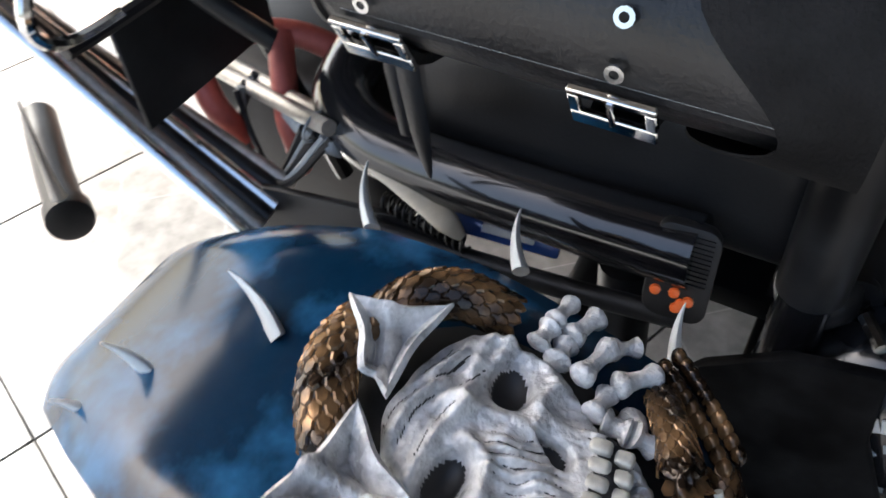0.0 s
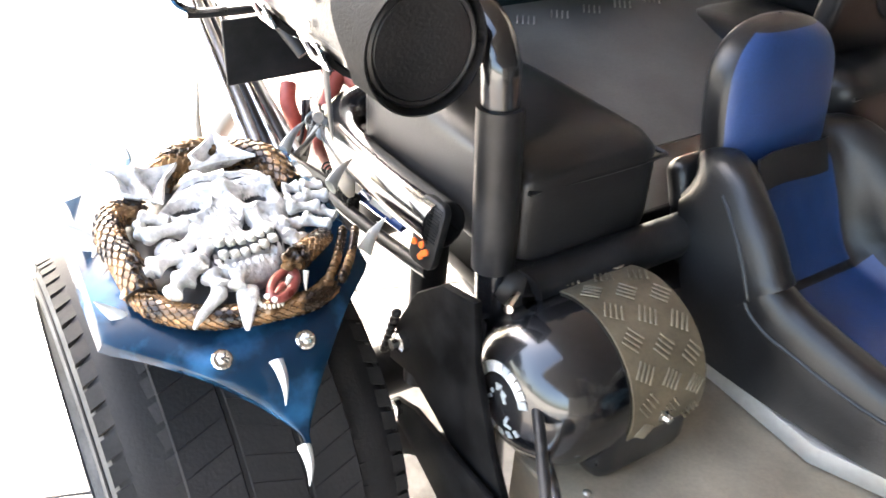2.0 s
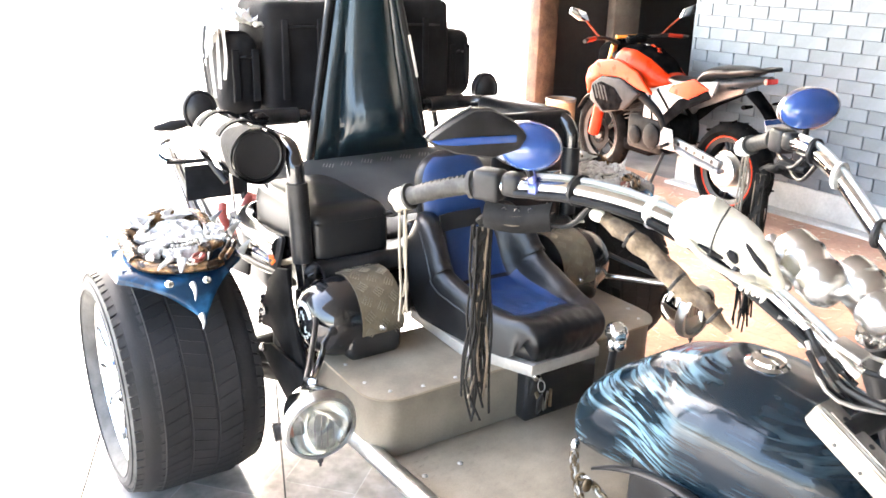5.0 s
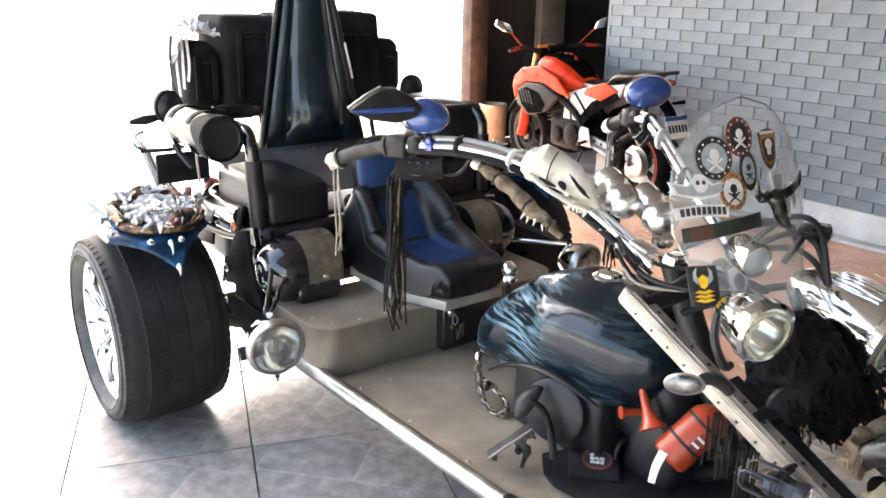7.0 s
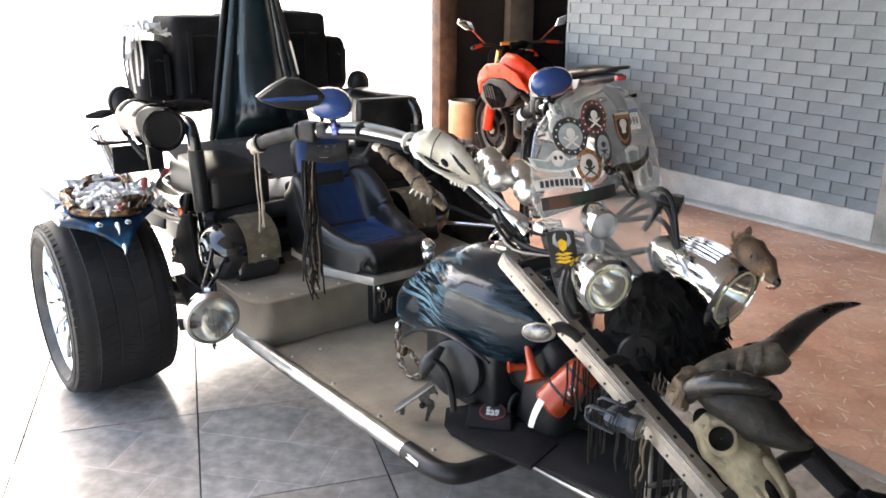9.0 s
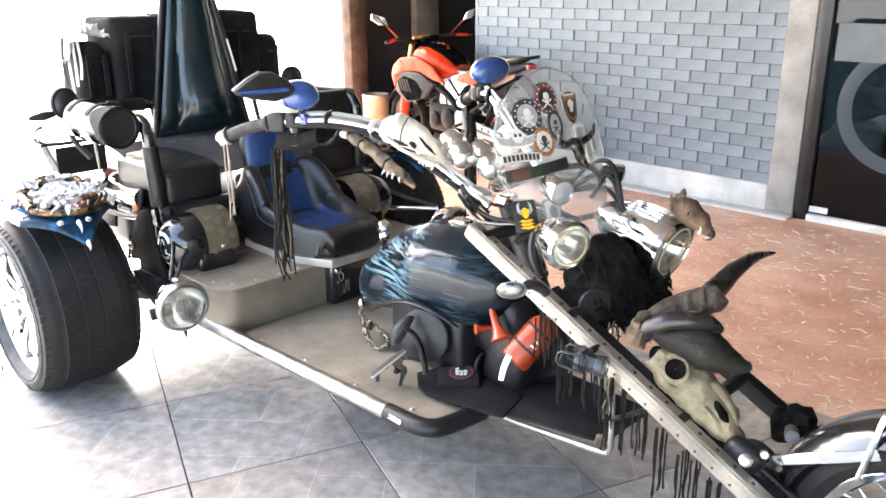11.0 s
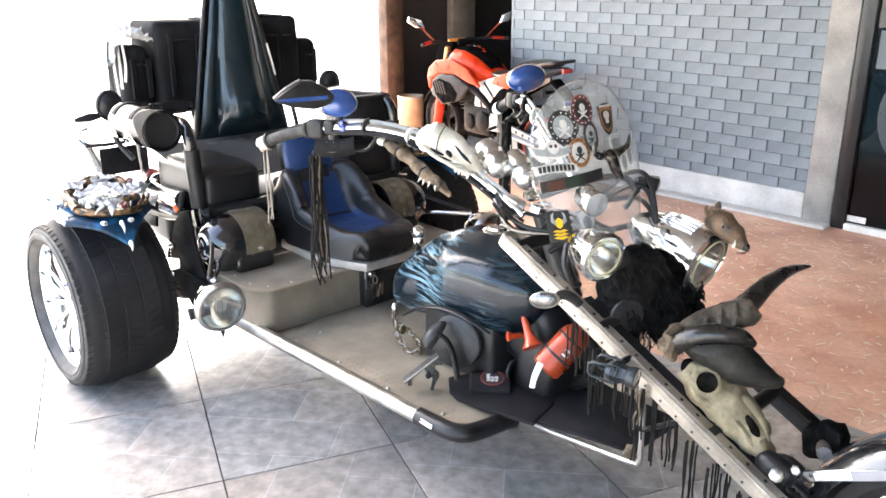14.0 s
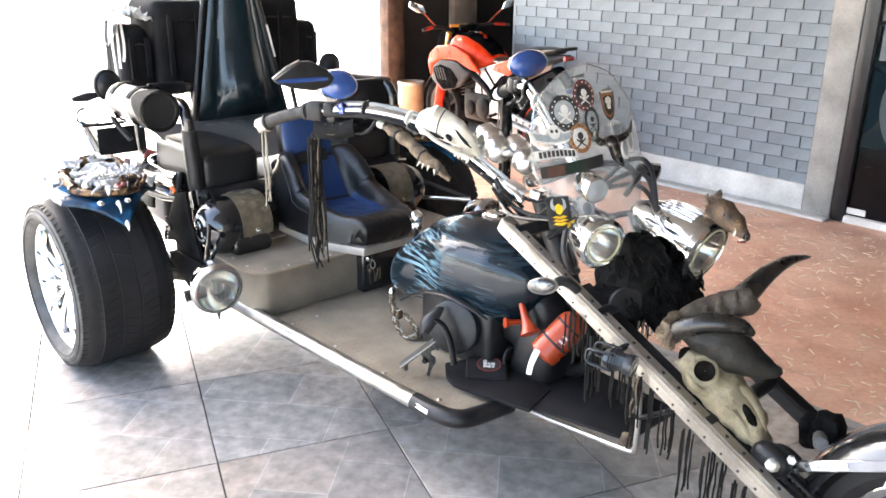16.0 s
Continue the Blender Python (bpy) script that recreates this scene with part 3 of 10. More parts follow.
def rear_wheel(s):
    cx, cy, cz, R, W = XC + s * 0.85, 0.11, 0.352, 0.352, 0.372
    # carcass
    prof = [(R * 0.73, -W * 0.42), (R * 0.76, -W * 0.475), (R * 0.78, -W * 0.495), (R * 0.785, -W * 0.495), (R * 0.80, -W * 0.512), (R * 0.84, -W * 0.52), (R * 0.845, -W * 0.515), (R * 0.87, -W * 0.51), (R * 0.915, -W * 0.475), (R * 0.95, -W * 0.43), (R * 0.972, -W * 0.37), (R * 0.986, -W * 0.2), (R * 0.99, 0)]
    prof = prof + [(r, -h) for r, h in prof[-2::-1]]
    rim_prof = [(R * 0.62, -W * 0.30), (R * 0.72, -W * 0.40), (R * 0.755, -W * 0.44), (R * 0.765, -W * 0.40), (R * 0.72, -W * 0.37), (R * 0.67, -W * 0.2), (R * 0.67, W * 0.25), (R * 0.73, W * 0.40), (R * 0.76, W * 0.44), (R * 0.72, W * 0.45), (R * 0.62, W * 0.3)]
    wheel = part("rear_wheel", lathe(rim_prof, (cx, cy, cz), (1, 0, 0), 48, caps=False), CHROME, trike, "deep chrome wheel rim")
    n_ = len(prof)
    ty = part("tyre", lathe(prof[8:n_ - 8], (cx, cy, cz), (1, 0, 0), 72, caps=False), RUBBER, wheel, "wide black road tyre")
    for e, seg in ((-1, prof[:9]), (1, prof[n_ - 9:])):
        part("sidewall", lathe(seg, (cx, cy, cz), (1, 0, 0), 72, caps=False), DUSTGLARERUBBER, wheel, "dusty sidewall, greyed further for sky glare")
        for rr in (0.80, 0.875):
            part("sidewall_rib", tube([(cx + e * W * (0.514 if rr < 0.85 else 0.507), cy + R * rr * math.cos(a), cz + R * rr * math.sin(a)) for a in [2 * math.pi * i / 72 for i in range(72)]], 0.0022, 6, closed=True), RUBBER, wheel)
    shoulders = {-1: bmesh.new(), 1: bmesh.new()}
    for k in range(64):
        a = 2 * math.pi * k / 64
        for e in (-1, 1):
            n = (Vector((0, math.cos(a), math.sin(a))), Vector((0, -math.sin(a), math.cos(a))))
            m = Matrix(((1, n[1][0], n[0][0], cx + e * W * 0.375), (0, n[1][1], n[0][1], cy + n[0][1] * R * 0.974), (0, n[1][2], n[0][2], cz + n[0][2] * R * 0.974), (0, 0, 0, 1)))
            b = box((-W * 0.115, -R * 0.036, -0.004), (W * 0.115, R * 0.036, 0.006))
            for v in b.verts:
                v.co.z -= 0.018 * max(0, 0.1 + e * v.co.x / (W * 0.115)) ** 1.6
                v.co.y += 0.3 * e * v.co.x
            shoulders[e] = join(shoulders[e], moved(b, m))
    for e in (-1, 1):
        part("shoulder_tread", shoulders[e], SHOULDER, wheel, "slotted shoulder of the tyre, a little greyer")
    vs, fs = [], []
    for k in range(3):
        h = (-0.2 + 0.2 * k) * W
        for i in range(60):
            b0 = len(vs)
            for da in (-0.0508, 0.0508):
                for dx, rr in ((-0.094, 0.984), (-0.088, 0.996), (0.088, 0.996), (0.094, 0.984)):
                    a = 2 * math.pi * (i + 0.5 * (k % 2)) / 60 + da + (0.35 if k % 2 else -0.35) * dx
                    vs.append((cx + h + dx * W, cy + R * rr * math.cos(a), cz + R * rr * math.sin(a)))
            fs += [(b0 + j, b0 + j + 1, b0 + j + 5, b0 + j + 4) for j in range(3)] + [(b0, b0 + 1, b0 + 2, b0 + 3), (b0 + 4, b0 + 5, b0 + 6, b0 + 7)]
    part("tread", raw(vs, fs), RUBBER, wheel, "black tread ribs cut by slanting slots")
    for k in range(12):
        a = 2 * math.pi * k / 12 + 0.3
        d = Vector((0, math.cos(a), math.sin(a)))
        p0, p1 = Vector((cx + s * W * 0.30, cy, cz)) + d * 0.05, Vector((cx + s * W * 0.36, cy, cz)) + d * R * 0.71
        part("spoke", tube([p0, (p0 + p1) / 2 + Vector((s * 0.016, 0, 0)), p1], [0.022, 0.015, 0.02], 10, 3, flat=0.6), CHROME, wheel)
    part("valve", tube([(cx + s * W * 0.40, cy - R * 0.5, cz + R * 0.42), (cx + s * W * 0.47, cy - R * 0.47, cz + R * 0.40)], 0.005, 8), SATIN, wheel)
    part("valve_cap", tube([(cx + s * W * 0.47, cy - R * 0.47, cz + R * 0.40), (cx + s * W * 0.50, cy - R * 0.46, cz + R * 0.39)], 0.006, 8), BLUEGLOSS, wheel, "blue valve cap")
    part("hub", lathe([(0.075, 0), (0.075, 0.03), (0.05, 0.05), (0.045, 0.08), (0.0, 0.085)], (cx + s * W * 0.14, cy, cz), (s, 0, 0), 24), CHROME, wheel)
    part("brake_drum", lathe([(0.13, 0), (0.14, 0.01), (0.14, 0.05), (0.1, 0.06)], (cx + s * W * 0.0, cy, cz), (s, 0, 0), 24), DULLSTEEL, wheel)


rear_wheel(-1)
rear_wheel(1)


def fender(s):
    """Wide mudguard over the tyre: a flat-topped arch, narrower behind, whose front apron comes to a point."""
    A = [50, 62, 76, 90, 126]
    OUT = [0.922, 0.955, 0.985, 0.998, 1.006]
    INN = [0.705, 0.675, 0.655, 0.655, 0.675]
    TIP = 0.83

    def fn(u, v):
        d = 50 + 92 * v
        a = radians(d)
        f = max(0.0, min(1.0, (d - 118) / 24))
        out, inn = float(np.interp(d, A, OUT)), float(np.interp(d, A, INN))
        skirt = max(0.0, (u - 0.88) / 0.12)
        w = min(u / 0.88, 1.0)
        x = inn + (out - inn) * w + 0.006 * skirt
        x = TIP + (x - TIP) * max(0.02, (1 - f) ** 1.35)
        rr = 0.436 + 0.036 * (min(abs(d - 90), 38) / 38) ** 2 - 0.0012 * max(0, d - 130)
        rr -= 0.014 * max(0, (w - 0.8) / 0.2) ** 2 * (1 - f) + 0.016 * max(0, (0.2 - w) / 0.2) ** 2 * (1 - f)
        rr -= skirt * (1 - f) * (0.030 + 0.014 * math.cos(radians(d - 62) * 9.0))
        return (XC + s * x, 0.11 + rr * math.cos(a), 0.352 + rr * math.sin(a))
    return part("fender", sheet(fn, 40, 60, thick=0.006), FENDERPAINT, trike, "marbled deep blue lacquered mudguard"), fn


fender_r, fender_fn = fender(-1)
fender_l, fender_fn_l = fender(1)


def spike(parent, base, tip, wide=0.05, lean=(0, 0, 1)):
    """A curved shark-fin spike on a mudguard."""
    base, tip = Vector(base), Vector(tip)
    up = tip - base
    across = up.cross(Vector(lean))
    if across.length < 1e-4:
        across = up.cross(Vector((0, 1, 0)))
    across.normalize()
    thick = up.cross(across).normalized()
    bend = thick * up.length * 0.16
    verts, faces = [], []
    rings = 7
    for i in range(rings):
        t = i / (rings - 1)
        c = base + up * t + bend * (t * t - t) * 2.0
        w = wide * 0.5 * (1 - t) ** 0.8 + 0.0008
        d = wide * 0.24 * (1 - t) ** 0.9 + 0.0006
        for j in range(10):
            a = 2 * math.pi * j / 10
            verts.append(c + across * w * math.cos(a) + thick * d * math.sin(a))
    for i in range(rings - 1):
        for j in range(10):
            faces.append((i * 10 + j, i * 10 + (j + 1) % 10, (i + 1) * 10 + (j + 1) % 10, (i + 1) * 10 + j))
    faces += [tuple(range(9, -1, -1)), tuple(range((rings - 1) * 10, rings * 10))]
    return part("spike", raw(verts, faces), SPIKEMAT, parent, "pale grey curved spike")


def bolt(parent, at, out, r=0.012):
    o = Vector(at)
    return part("bolt", lathe([(r, -0.004), (r, 0.002), (r * 0.85, 0.004), (r * 0.62, 0.004), (r * 0.58, 0.009), (r * 0.3, 0.011), (0.0005, 0.006)], o, out, 16), CHROME, parent, "chrome bolt with washer")


SPIKES = [((-0.612, 0.075, 0.765), (-0.562, 0.10, 0.79)), ((-0.635, -0.075, 0.748), (-0.594, -0.062, 0.786)), ((-0.62, 0.225, 0.755), (-0.565, 0.262, 0.785)),
          ((-0.773, 0.215, 0.775), (-0.752, 0.275, 0.812)), ((-0.935, 0.185, 0.765), (-0.988, 0.223, 0.84)), ((-0.94, 0.045, 0.775), (-1.001, 0.074, 0.838)),
          ((-0.935, -0.085, 0.735), (-0.984, -0.059, 0.8)), ((-0.885, 0.33, 0.725), (-0.905, 0.36, 0.775)), ((-0.84, 0.30, 0.745), (-0.85, 0.33, 0.795)),
          ((-0.82, -0.285, 0.675), (-0.831, -0.322, 0.652)), ((-0.815, -0.205, 0.735), (-0.822, -0.245, 0.70))]
for bs, tp in SPIKES:
    tp = tuple(b + (t - b) * (0.72 if tp[0] < -0.9 else 0.95) for b, t in zip(bs, tp))
    spike(fender_r, bs, tp, wide=0.030, lean=(0, 1, 0.2) if tp[0] < -0.9 or tp[0] > -0.66 else (1, 0, 0.1))
    spike(fender_l, (2 * XC - bs[0], *bs[1:]), (2 * XC - tp[0], *tp[1:]), wide=0.030, lean=(0, 1, 0.2) if tp[0] < -0.9 or tp[0] > -0.66 else (1, 0, 0.1))
for p, o in (((-0.866, -0.172, 0.733), (0, -0.62, 0.75)), ((-0.769, -0.182, 0.73), (0, -0.62, 0.75)), ((-0.86, 0.285, 0.752), (0, 0.4, 0.9)), ((-0.755, 0.305, 0.745), (0, 0.45, 0.9))):
    bolt(fender_r, p, o)
    bolt(fender_l, (2 * XC - p[0], *p[1:]), o)

# platform and floor
top = [(-0.50, -0.27), (-0.50, -0.50)] + [(-0.42 - 0.08 * math.cos(a), -0.52 - 0.10 * math.sin(a)) for a in [radians(15 * i) for i in range(1, 7)]] + [(0.48 + 0.08 * math.sin(a), -0.52 - 0.10 * math.cos(a)) for a in [radians(15 * i) for i in range(0, 6)]] + [(0.56, -0.50), (0.56, -0.27)]
part("platform_top", plate(top, 0.474, 0.482, 0.002), TREAD, trike, "grey tread-plate step in front of the seat")
in_top = [(XC + (x - XC) * 0.985, y + 0.008) for x, y in top]
part("platform_side", plate(in_top, 0.305, 0.473), PLAINPLATE, trike, "grey rounded side of the step")
part("floorboard", plate([(-0.46, -0.40), (-0.415, -1.57), (-0.30, -1.63), (0.36, -1.63), (0.475, -1.57), (0.52, -0.40)], 0.285, 0.30, 0.003), TREAD, trike, "grey tread-plate floor")
vs, fs = [], []
for i in range(30):
    for j in range(38):
        x, y = -0.425 + 0.0305 * i, -1.56 + 0.0275 * j
        if y > -0.62 or abs(x - XC) > 0.455 + 0.04 * (y + 1.56):
            continue
        e = 1 if (i + j) % 2 else -1
        for k in range(4):
            c, u, w = Vector((x + 0.0042 * (k - 1.5), y + 0.0008 * k, 0.3)), Vector((0.0042 * e, 0.0055, 0)), Vector((0.0008, -0.0004 * e, 0))
            b0 = len(vs)
            vs += [c - u - w, c + u - w, c + u + w, c - u + w, c - u * 0.9 + Vector((0, 0, 0.0003)), c + u * 0.9 + Vector((0, 0, 0.0003))]
            fs += [(b0, b0 + 1, b0 + 5, b0 + 4), (b0 + 3, b0 + 4, b0 + 5, b0 + 2), (b0, b0 + 4, b0 + 3), (b0 + 1, b0 + 2, b0 + 5)]
tagged(part("tread_relief", raw(vs, fs), TREAD, trike, "short raised bars of the tread plate"), kind="stuff")
part("foot_rail", tube([(-0.485, -0.43, 0.31), (-0.435, -1.46, 0.298)], 0.026, 18), STEEL, trike, "polished steel foot rail")
part("rail_end", tube([(-0.435, -1.455, 0.298), (-0.43, -1.56, 0.298), (-0.41, -1.615, 0.297), (-0.36, -1.64, 0.296), (-0.22, -1.655, 0.295)], 0.029, 16, 5), SATIN, trike, "black rubber-covered rail elbow")
part("foot_rail", tube([(0.545, -0.43, 0.31), (0.495, -1.46, 0.298)], 0.026, 18), STEEL, trike, "polished steel foot rail")
part("rail_end", tube([(0.495, -1.455, 0.298), (0.49, -1.56, 0.298), (0.47, -1.615, 0.297), (0.42, -1.64, 0.296), (0.28, -1.655, 0.295)], 0.029, 16, 5), SATIN, trike)


SATINSTEEL = mat("satin_steel_rim", (0.36, 0.36, 0.35), 0.32, 1.0, var=0.25, scale=20, bump=0.05)


def fog_lamp(x, y, z, R=0.085, aim=(-0.12, -1, -0.1)):
    d = Vector(aim).normalized()
    o = Vector((x, y, z))
    body = part("fog_lamp", lathe([(0.012, -0.105), (R * 0.5, -0.095), (R * 0.8, -0.065), (R * 0.96, -0.02), (R, 0.0), (R * 1.06, 0.004), (R * 1.06, 0.022), (R * 0.93, 0.03), (R * 0.9, 0.012), (R * 0.5, -0.03), (0.01, -0.05)], o, d, 36, caps=False), CHROME, trike, "round chrome lamp")
    part("lens", lathe([(R * 0.92, 0.012), (R * 0.7, 0.024), (R * 0.35, 0.031), (0.001, 0.033)], o, d, 32, caps=False), LENS, body, "clear glass lens")
    part("bulb", ball(o - d * 0.01, (0.013, 0.013, 0.016), nu=12, nv=8), WHITE, body)
    part("rim", lathe([(R * 1.06, 0.002), (R * 1.11, 0.006), (R * 1.11, 0.020), (R * 1.04, 0.034), (R * 0.95, 0.036), (R * 0.94, 0.028)], o, d, 40, caps=False), SATINSTEEL, body, "satin steel lamp rim")
    part("bulb_shield", lathe([(0.024, 0.0), (0.026, 0.006), (0.018, 0.012), (0.001, 0.013)], o + d * 0.004, d, 18), SATINSTEEL, body)
    for k in range(9):
        h = R * (0.2 * k - 0.8)
        part("lens_rib", obox(o + d * (0.030 - 0.016 * (h / R) ** 2) + Vector((h, 0, 0)), (0.0022, 0.002, 2 * math.sqrt(max(R * R * 0.75 - h * h, 0.0001))), (0, 0, 0), 0.0008, 1), LENS, body)
    part("rim_nut", lathe([(0.008, 0), (0.008, 0.012), (0.004, 0.014), (0.004, 0.024), (0.001, 0.024)], o + d * 0.014 - Vector((0, 0, R * 1.1)), (0, 0, -1), 8), SATIN, body)
    return body


fog_lamp(-0.65, -0.60, 0.475)
fog_lamp(0.71, -0.60, 0.475, aim=(0.12, -1, -0.1))

# tank
TY = [-0.935, -0.945, -0.975, -1.04, -1.13, -1.25, -1.36, -1.48, -1.56, -1.62, -1.65]
TT = [0.555, 0.585, 0.618, 0.672, 0.738, 0.783, 0.793, 0.785, 0.76, 0.71, 0.66]
TB = [0.435, 0.418, 0.412, 0.415, 0.428, 0.442, 0.452, 0.462, 0.49, 0.55, 0.62]
TW = [0.085, 0.128, 0.150, 0.163, 0.174, 0.190, 0.197, 0.190, 0.166, 0.12, 0.04]


def tank():
    def fn(u, v):
        y = -0.935 - 0.715 * v
        g = lambda tab: float(np.interp(-y, [-q for q in TY], tab))
        top, bot, w = g(TT), g(TB), g(TW)
        a = 2 * math.pi * u
        c, s = math.cos(a), math.sin(a)
        z = (top + bot) / 2 + (top - bot) / 2 * math.copysign(abs(s) ** 0.66, s)
        pinch = 1.04 - 0.36 * max(0, s) ** 2 - 0.16 * max(0, -s) ** 1.4 + 0.015 * math.sin(9 * y + 4 * s)
        knee = 1 - 0.15 * math.exp(-((y + 1.14) / 0.09) ** 2) * max(0, 1 - abs(s)) + 0.03 * math.exp(-((y + 1.30) / 0.035) ** 2)
        return (XC - 0.02 + w * pinch * knee * math.copysign(abs(c) ** 0.55, c), y, z)
    bm = sheet(fn, 56, 60)
    bmesh.ops.recalc_face_normals(bm, faces=bm.faces)
    bmesh.ops.smooth_vert(bm, verts=bm.verts, factor=0.5, use_axis_x=True, use_axis_y=True, use_axis_z=True)
    return bm


tk = part("fuel_tank", tank(), TANKPAINT, trike, "airbrushed dark blue fuel tank", angle=70)
part("fuel_cap", lathe([(0.046, -0.006), (0.046, 0.006), (0.036, 0.012), (0.034, 0.02), (0.02, 0.025), (0.001, 0.025)], (XC - 0.025, -1.354, 0.785), (0, -0.05, 1), 28), CHROME, tk, "chrome filler cap")
part("trim_strip", tube([(-0.180, -1.08, 0.450), (-0.190, -1.16, 0.500), (-0.197, -1.25, 0.537), (-0.202, -1.34, 0.555), (-0.202, -1.43, 0.550), (-0.192, -1.52, 0.525)], [0.008, 0.013, 0.014, 0.014, 0.012, 0.006], 10, 5, flat=0.5), SATIN, tk, "curved black trim strip")


FRAMEMATT = mat("matt_black_frame_paint", (0.003, 0.003, 0.0034), 0.65, 0.0, var=0.5, scale=18, bump=0.1, spec=0.05)
# ---- the trike's rear: bench, frame, drums, seat ----
for s in (-1, 1):
    rb = part("roll_bar", tube([(mir(s, 0.478), -0.155, 0.29), (mir(s, 0.505), -0.15, 0.70), (mir(s, 0.514), -0.142, 0.96), (mir(s, 0.514), -0.132, 1.012), (mir(s, 0.512), -0.10, 1.042), (mir(s, 0.51), -0.04, 1.05), (mir(s, 0.51), 0.20, 1.05), (mir(s, 0.47), 0.36, 1.045), (mir(s, 0.36), 0.40, 1.04), (mir(s, 0.24), 0.40, 1.04)], 0.025, 14, 6), BLACK, trike, "black tubular roll bar")
    part("foam_sleeve", tube([(mir(s, 0.506), -0.149, 0.72), (mir(s, 0.514), -0.143, 0.955)], 0.031, 16), SATIN, rb, "thick black foam sleeve")
    part("foam_sleeve", tube([(mir(s, 0.43), 0.40, 1.042), (mir(s, 0.27), 0.40, 1.04)], 0.029, 12), SATIN, rb)
    part("side_tube", tube([(mir(s, 0.525), -0.05, 0.735), (mir(s, 0.52), 0.08, 0.722), (mir(s, 0.508), 0.26, 0.708), (mir(s, 0.495), 0.34, 0.708), (mir(s, 0.46), 0.395, 0.712), (mir(s, 0.40), 0.42, 0.715), (mir(s, 0.30), 0.425, 0.715)], 0.037, 16, 6), BLACK, trike)
    part("axle_housing", tube([(mir(s, 0.08), 0.10, 0.345), (mir(s, 0.64), 0.10, 0.345)], [0.06, 0.045], 16), SATIN, trike)
    part("link_plate", plate([(-0.085, 0.66), (-0.15, 0.715), (-0.225, 0.735), (-0.238, 0.64), (-0.285, 0.53), (-0.335, 0.45), (-0.285, 0.415), (-0.15, 0.475), (-0.085, 0.50), (-0.012, 0.485), (-0.035, 0.575)], mir(s, 0.576), mir(s, 0.590), 0.004, axis="x"), FRAMEMATT, trike, "irregular black linkage plate")
    part("link_plate", plate([(-0.045, 0.415), (-0.06, 0.445), (-0.12, 0.47), (-0.345, 0.475), (-0.355, 0.45), (-0.262, 0.335), (-0.23, 0.33)], mir(s, 0.596), mir(s, 0.607), 0.004, axis="x"), FRAMEMATT, trike, "flat black brace plate")
    part("link_pivot", lathe([(0.017, 0), (0.017, 0.012), (0.010, 0.015), (0.009, 0.024), (0.001, 0.024)], (mir(s, 0.59), -0.06, 0.555), (s, 0, 0), 8), CHROME, trike, "bright pivot bolt")
    part("link_pivot", lathe([(0.014, 0), (0.014, 0.010), (0.008, 0.013), (0.007, 0.020), (0.001, 0.020)], (mir(s, 0.606), -0.075, 0.44), (s, 0, 0), 8), CHROME, trike)
    for k in range(7):
        part("link_tooth", ball((mir(s, 0.588), -0.03 + 0.006 * k, 0.585 - 0.016 * k), (0.009, 0.008, 0.008), nu=8, nv=6), SATIN, trike)
    part("lower_arm", tube([(mir(s, 0.47), -0.17, 0.33), (mir(s, 0.63), -0.02, 0.35)], 0.024, 12), SATIN, trike)
    part("lamp_bracket", tube([(mir(s, 0.48), -0.20, 0.52), (mir(s, 0.56), -0.38, 0.54), (mir(s, 0.66), -0.53, 0.545)], 0.01, 10, 4), CHROME, trike)
    part("lamp_bracket", tube([(mir(s, 0.48), -0.20, 0.66), (mir(s, 0.57), -0.36, 0.60), (mir(s, 0.67), -0.52, 0.55)], 0.008, 10, 4), SATIN, trike)
    stub = part("axle_stub", tube([(mir(s, 0.78), -0.565, 0.455), (mir(s, 0.71), -0.58, 0.462)], 0.022, 14), SATIN, trike, "black lamp arm with a red band")
    part("red_band", tube([(mir(s, 0.745), -0.572, 0.458), (mir(s, 0.735), -0.575, 0.459)], 0.0235, 14), RED, stub)
    for k, (yy, zz) in enumerate(((-0.16, 0.62), (-0.15, 0.54), (-0.17, 0.46), (-0.19, 0.70))):
        part("clamp", lathe([(0.03, -0.012), (0.034, -0.01), (0.034, 0.01), (0.03, 0.012)], (mir(s, 0.462), -0.157, zz), (0, 0, 1), 16), SATIN, trike, "bolted tube clamp")
        part("clamp_bolt", tube([(mir(s, 0.50), yy - 0.01, zz), (mir(s, 0.53), yy - 0.03, zz)], 0.007, 8), CHROME, trike)
    part("swing_link", tube([(mir(s, 0.53), -0.16, 0.64), (mir(s, 0.545), -0.20, 0.50), (mir(s, 0.56), -0.33, 0.36)], 0.016, 10, 4, flat=0.4), SATIN, trike)
    part("shock", tube([(mir(s, 0.50), 0.02, 0.66), (mir(s, 0.52), 0.0, 0.40)], 0.03, 14), SATIN, trike)
part("cross_tube", tube([(mir(-1, 0.50), -0.14, 0.690), (mir(-1, 0.46), -0.175, 0.688), (mir(-1, 0.40), -0.18, 0.687), (mir(1, 0.40), -0.18, 0.687), (mir(1, 0.46), -0.175, 0.688), (mir(1, 0.50), -0.14, 0.690)], 0.034, 16, 4), SATIN, trike, "thick black cross tube")
# made-up black sheet stands for the shade under the bench
part("under_panel", box((mir(-1, 0.44), -0.125, 0.478), (mir(1, 0.44), -0.115, 0.70), 0.002, 1), CLOTH, trike, "added black panel for the dark gap below the bench")
part("under_frame", obox((XC, -0.02, 0.60), (0.90, 0.40, 0.03), bev=0.004), SATIN, trike)
part("engine_cover", obox((XC, 0.42, 0.48), (0.5, 0.5, 0.34), (6, 0, 0), 0.05, 3), SATIN, trike, "black rear engine cover")


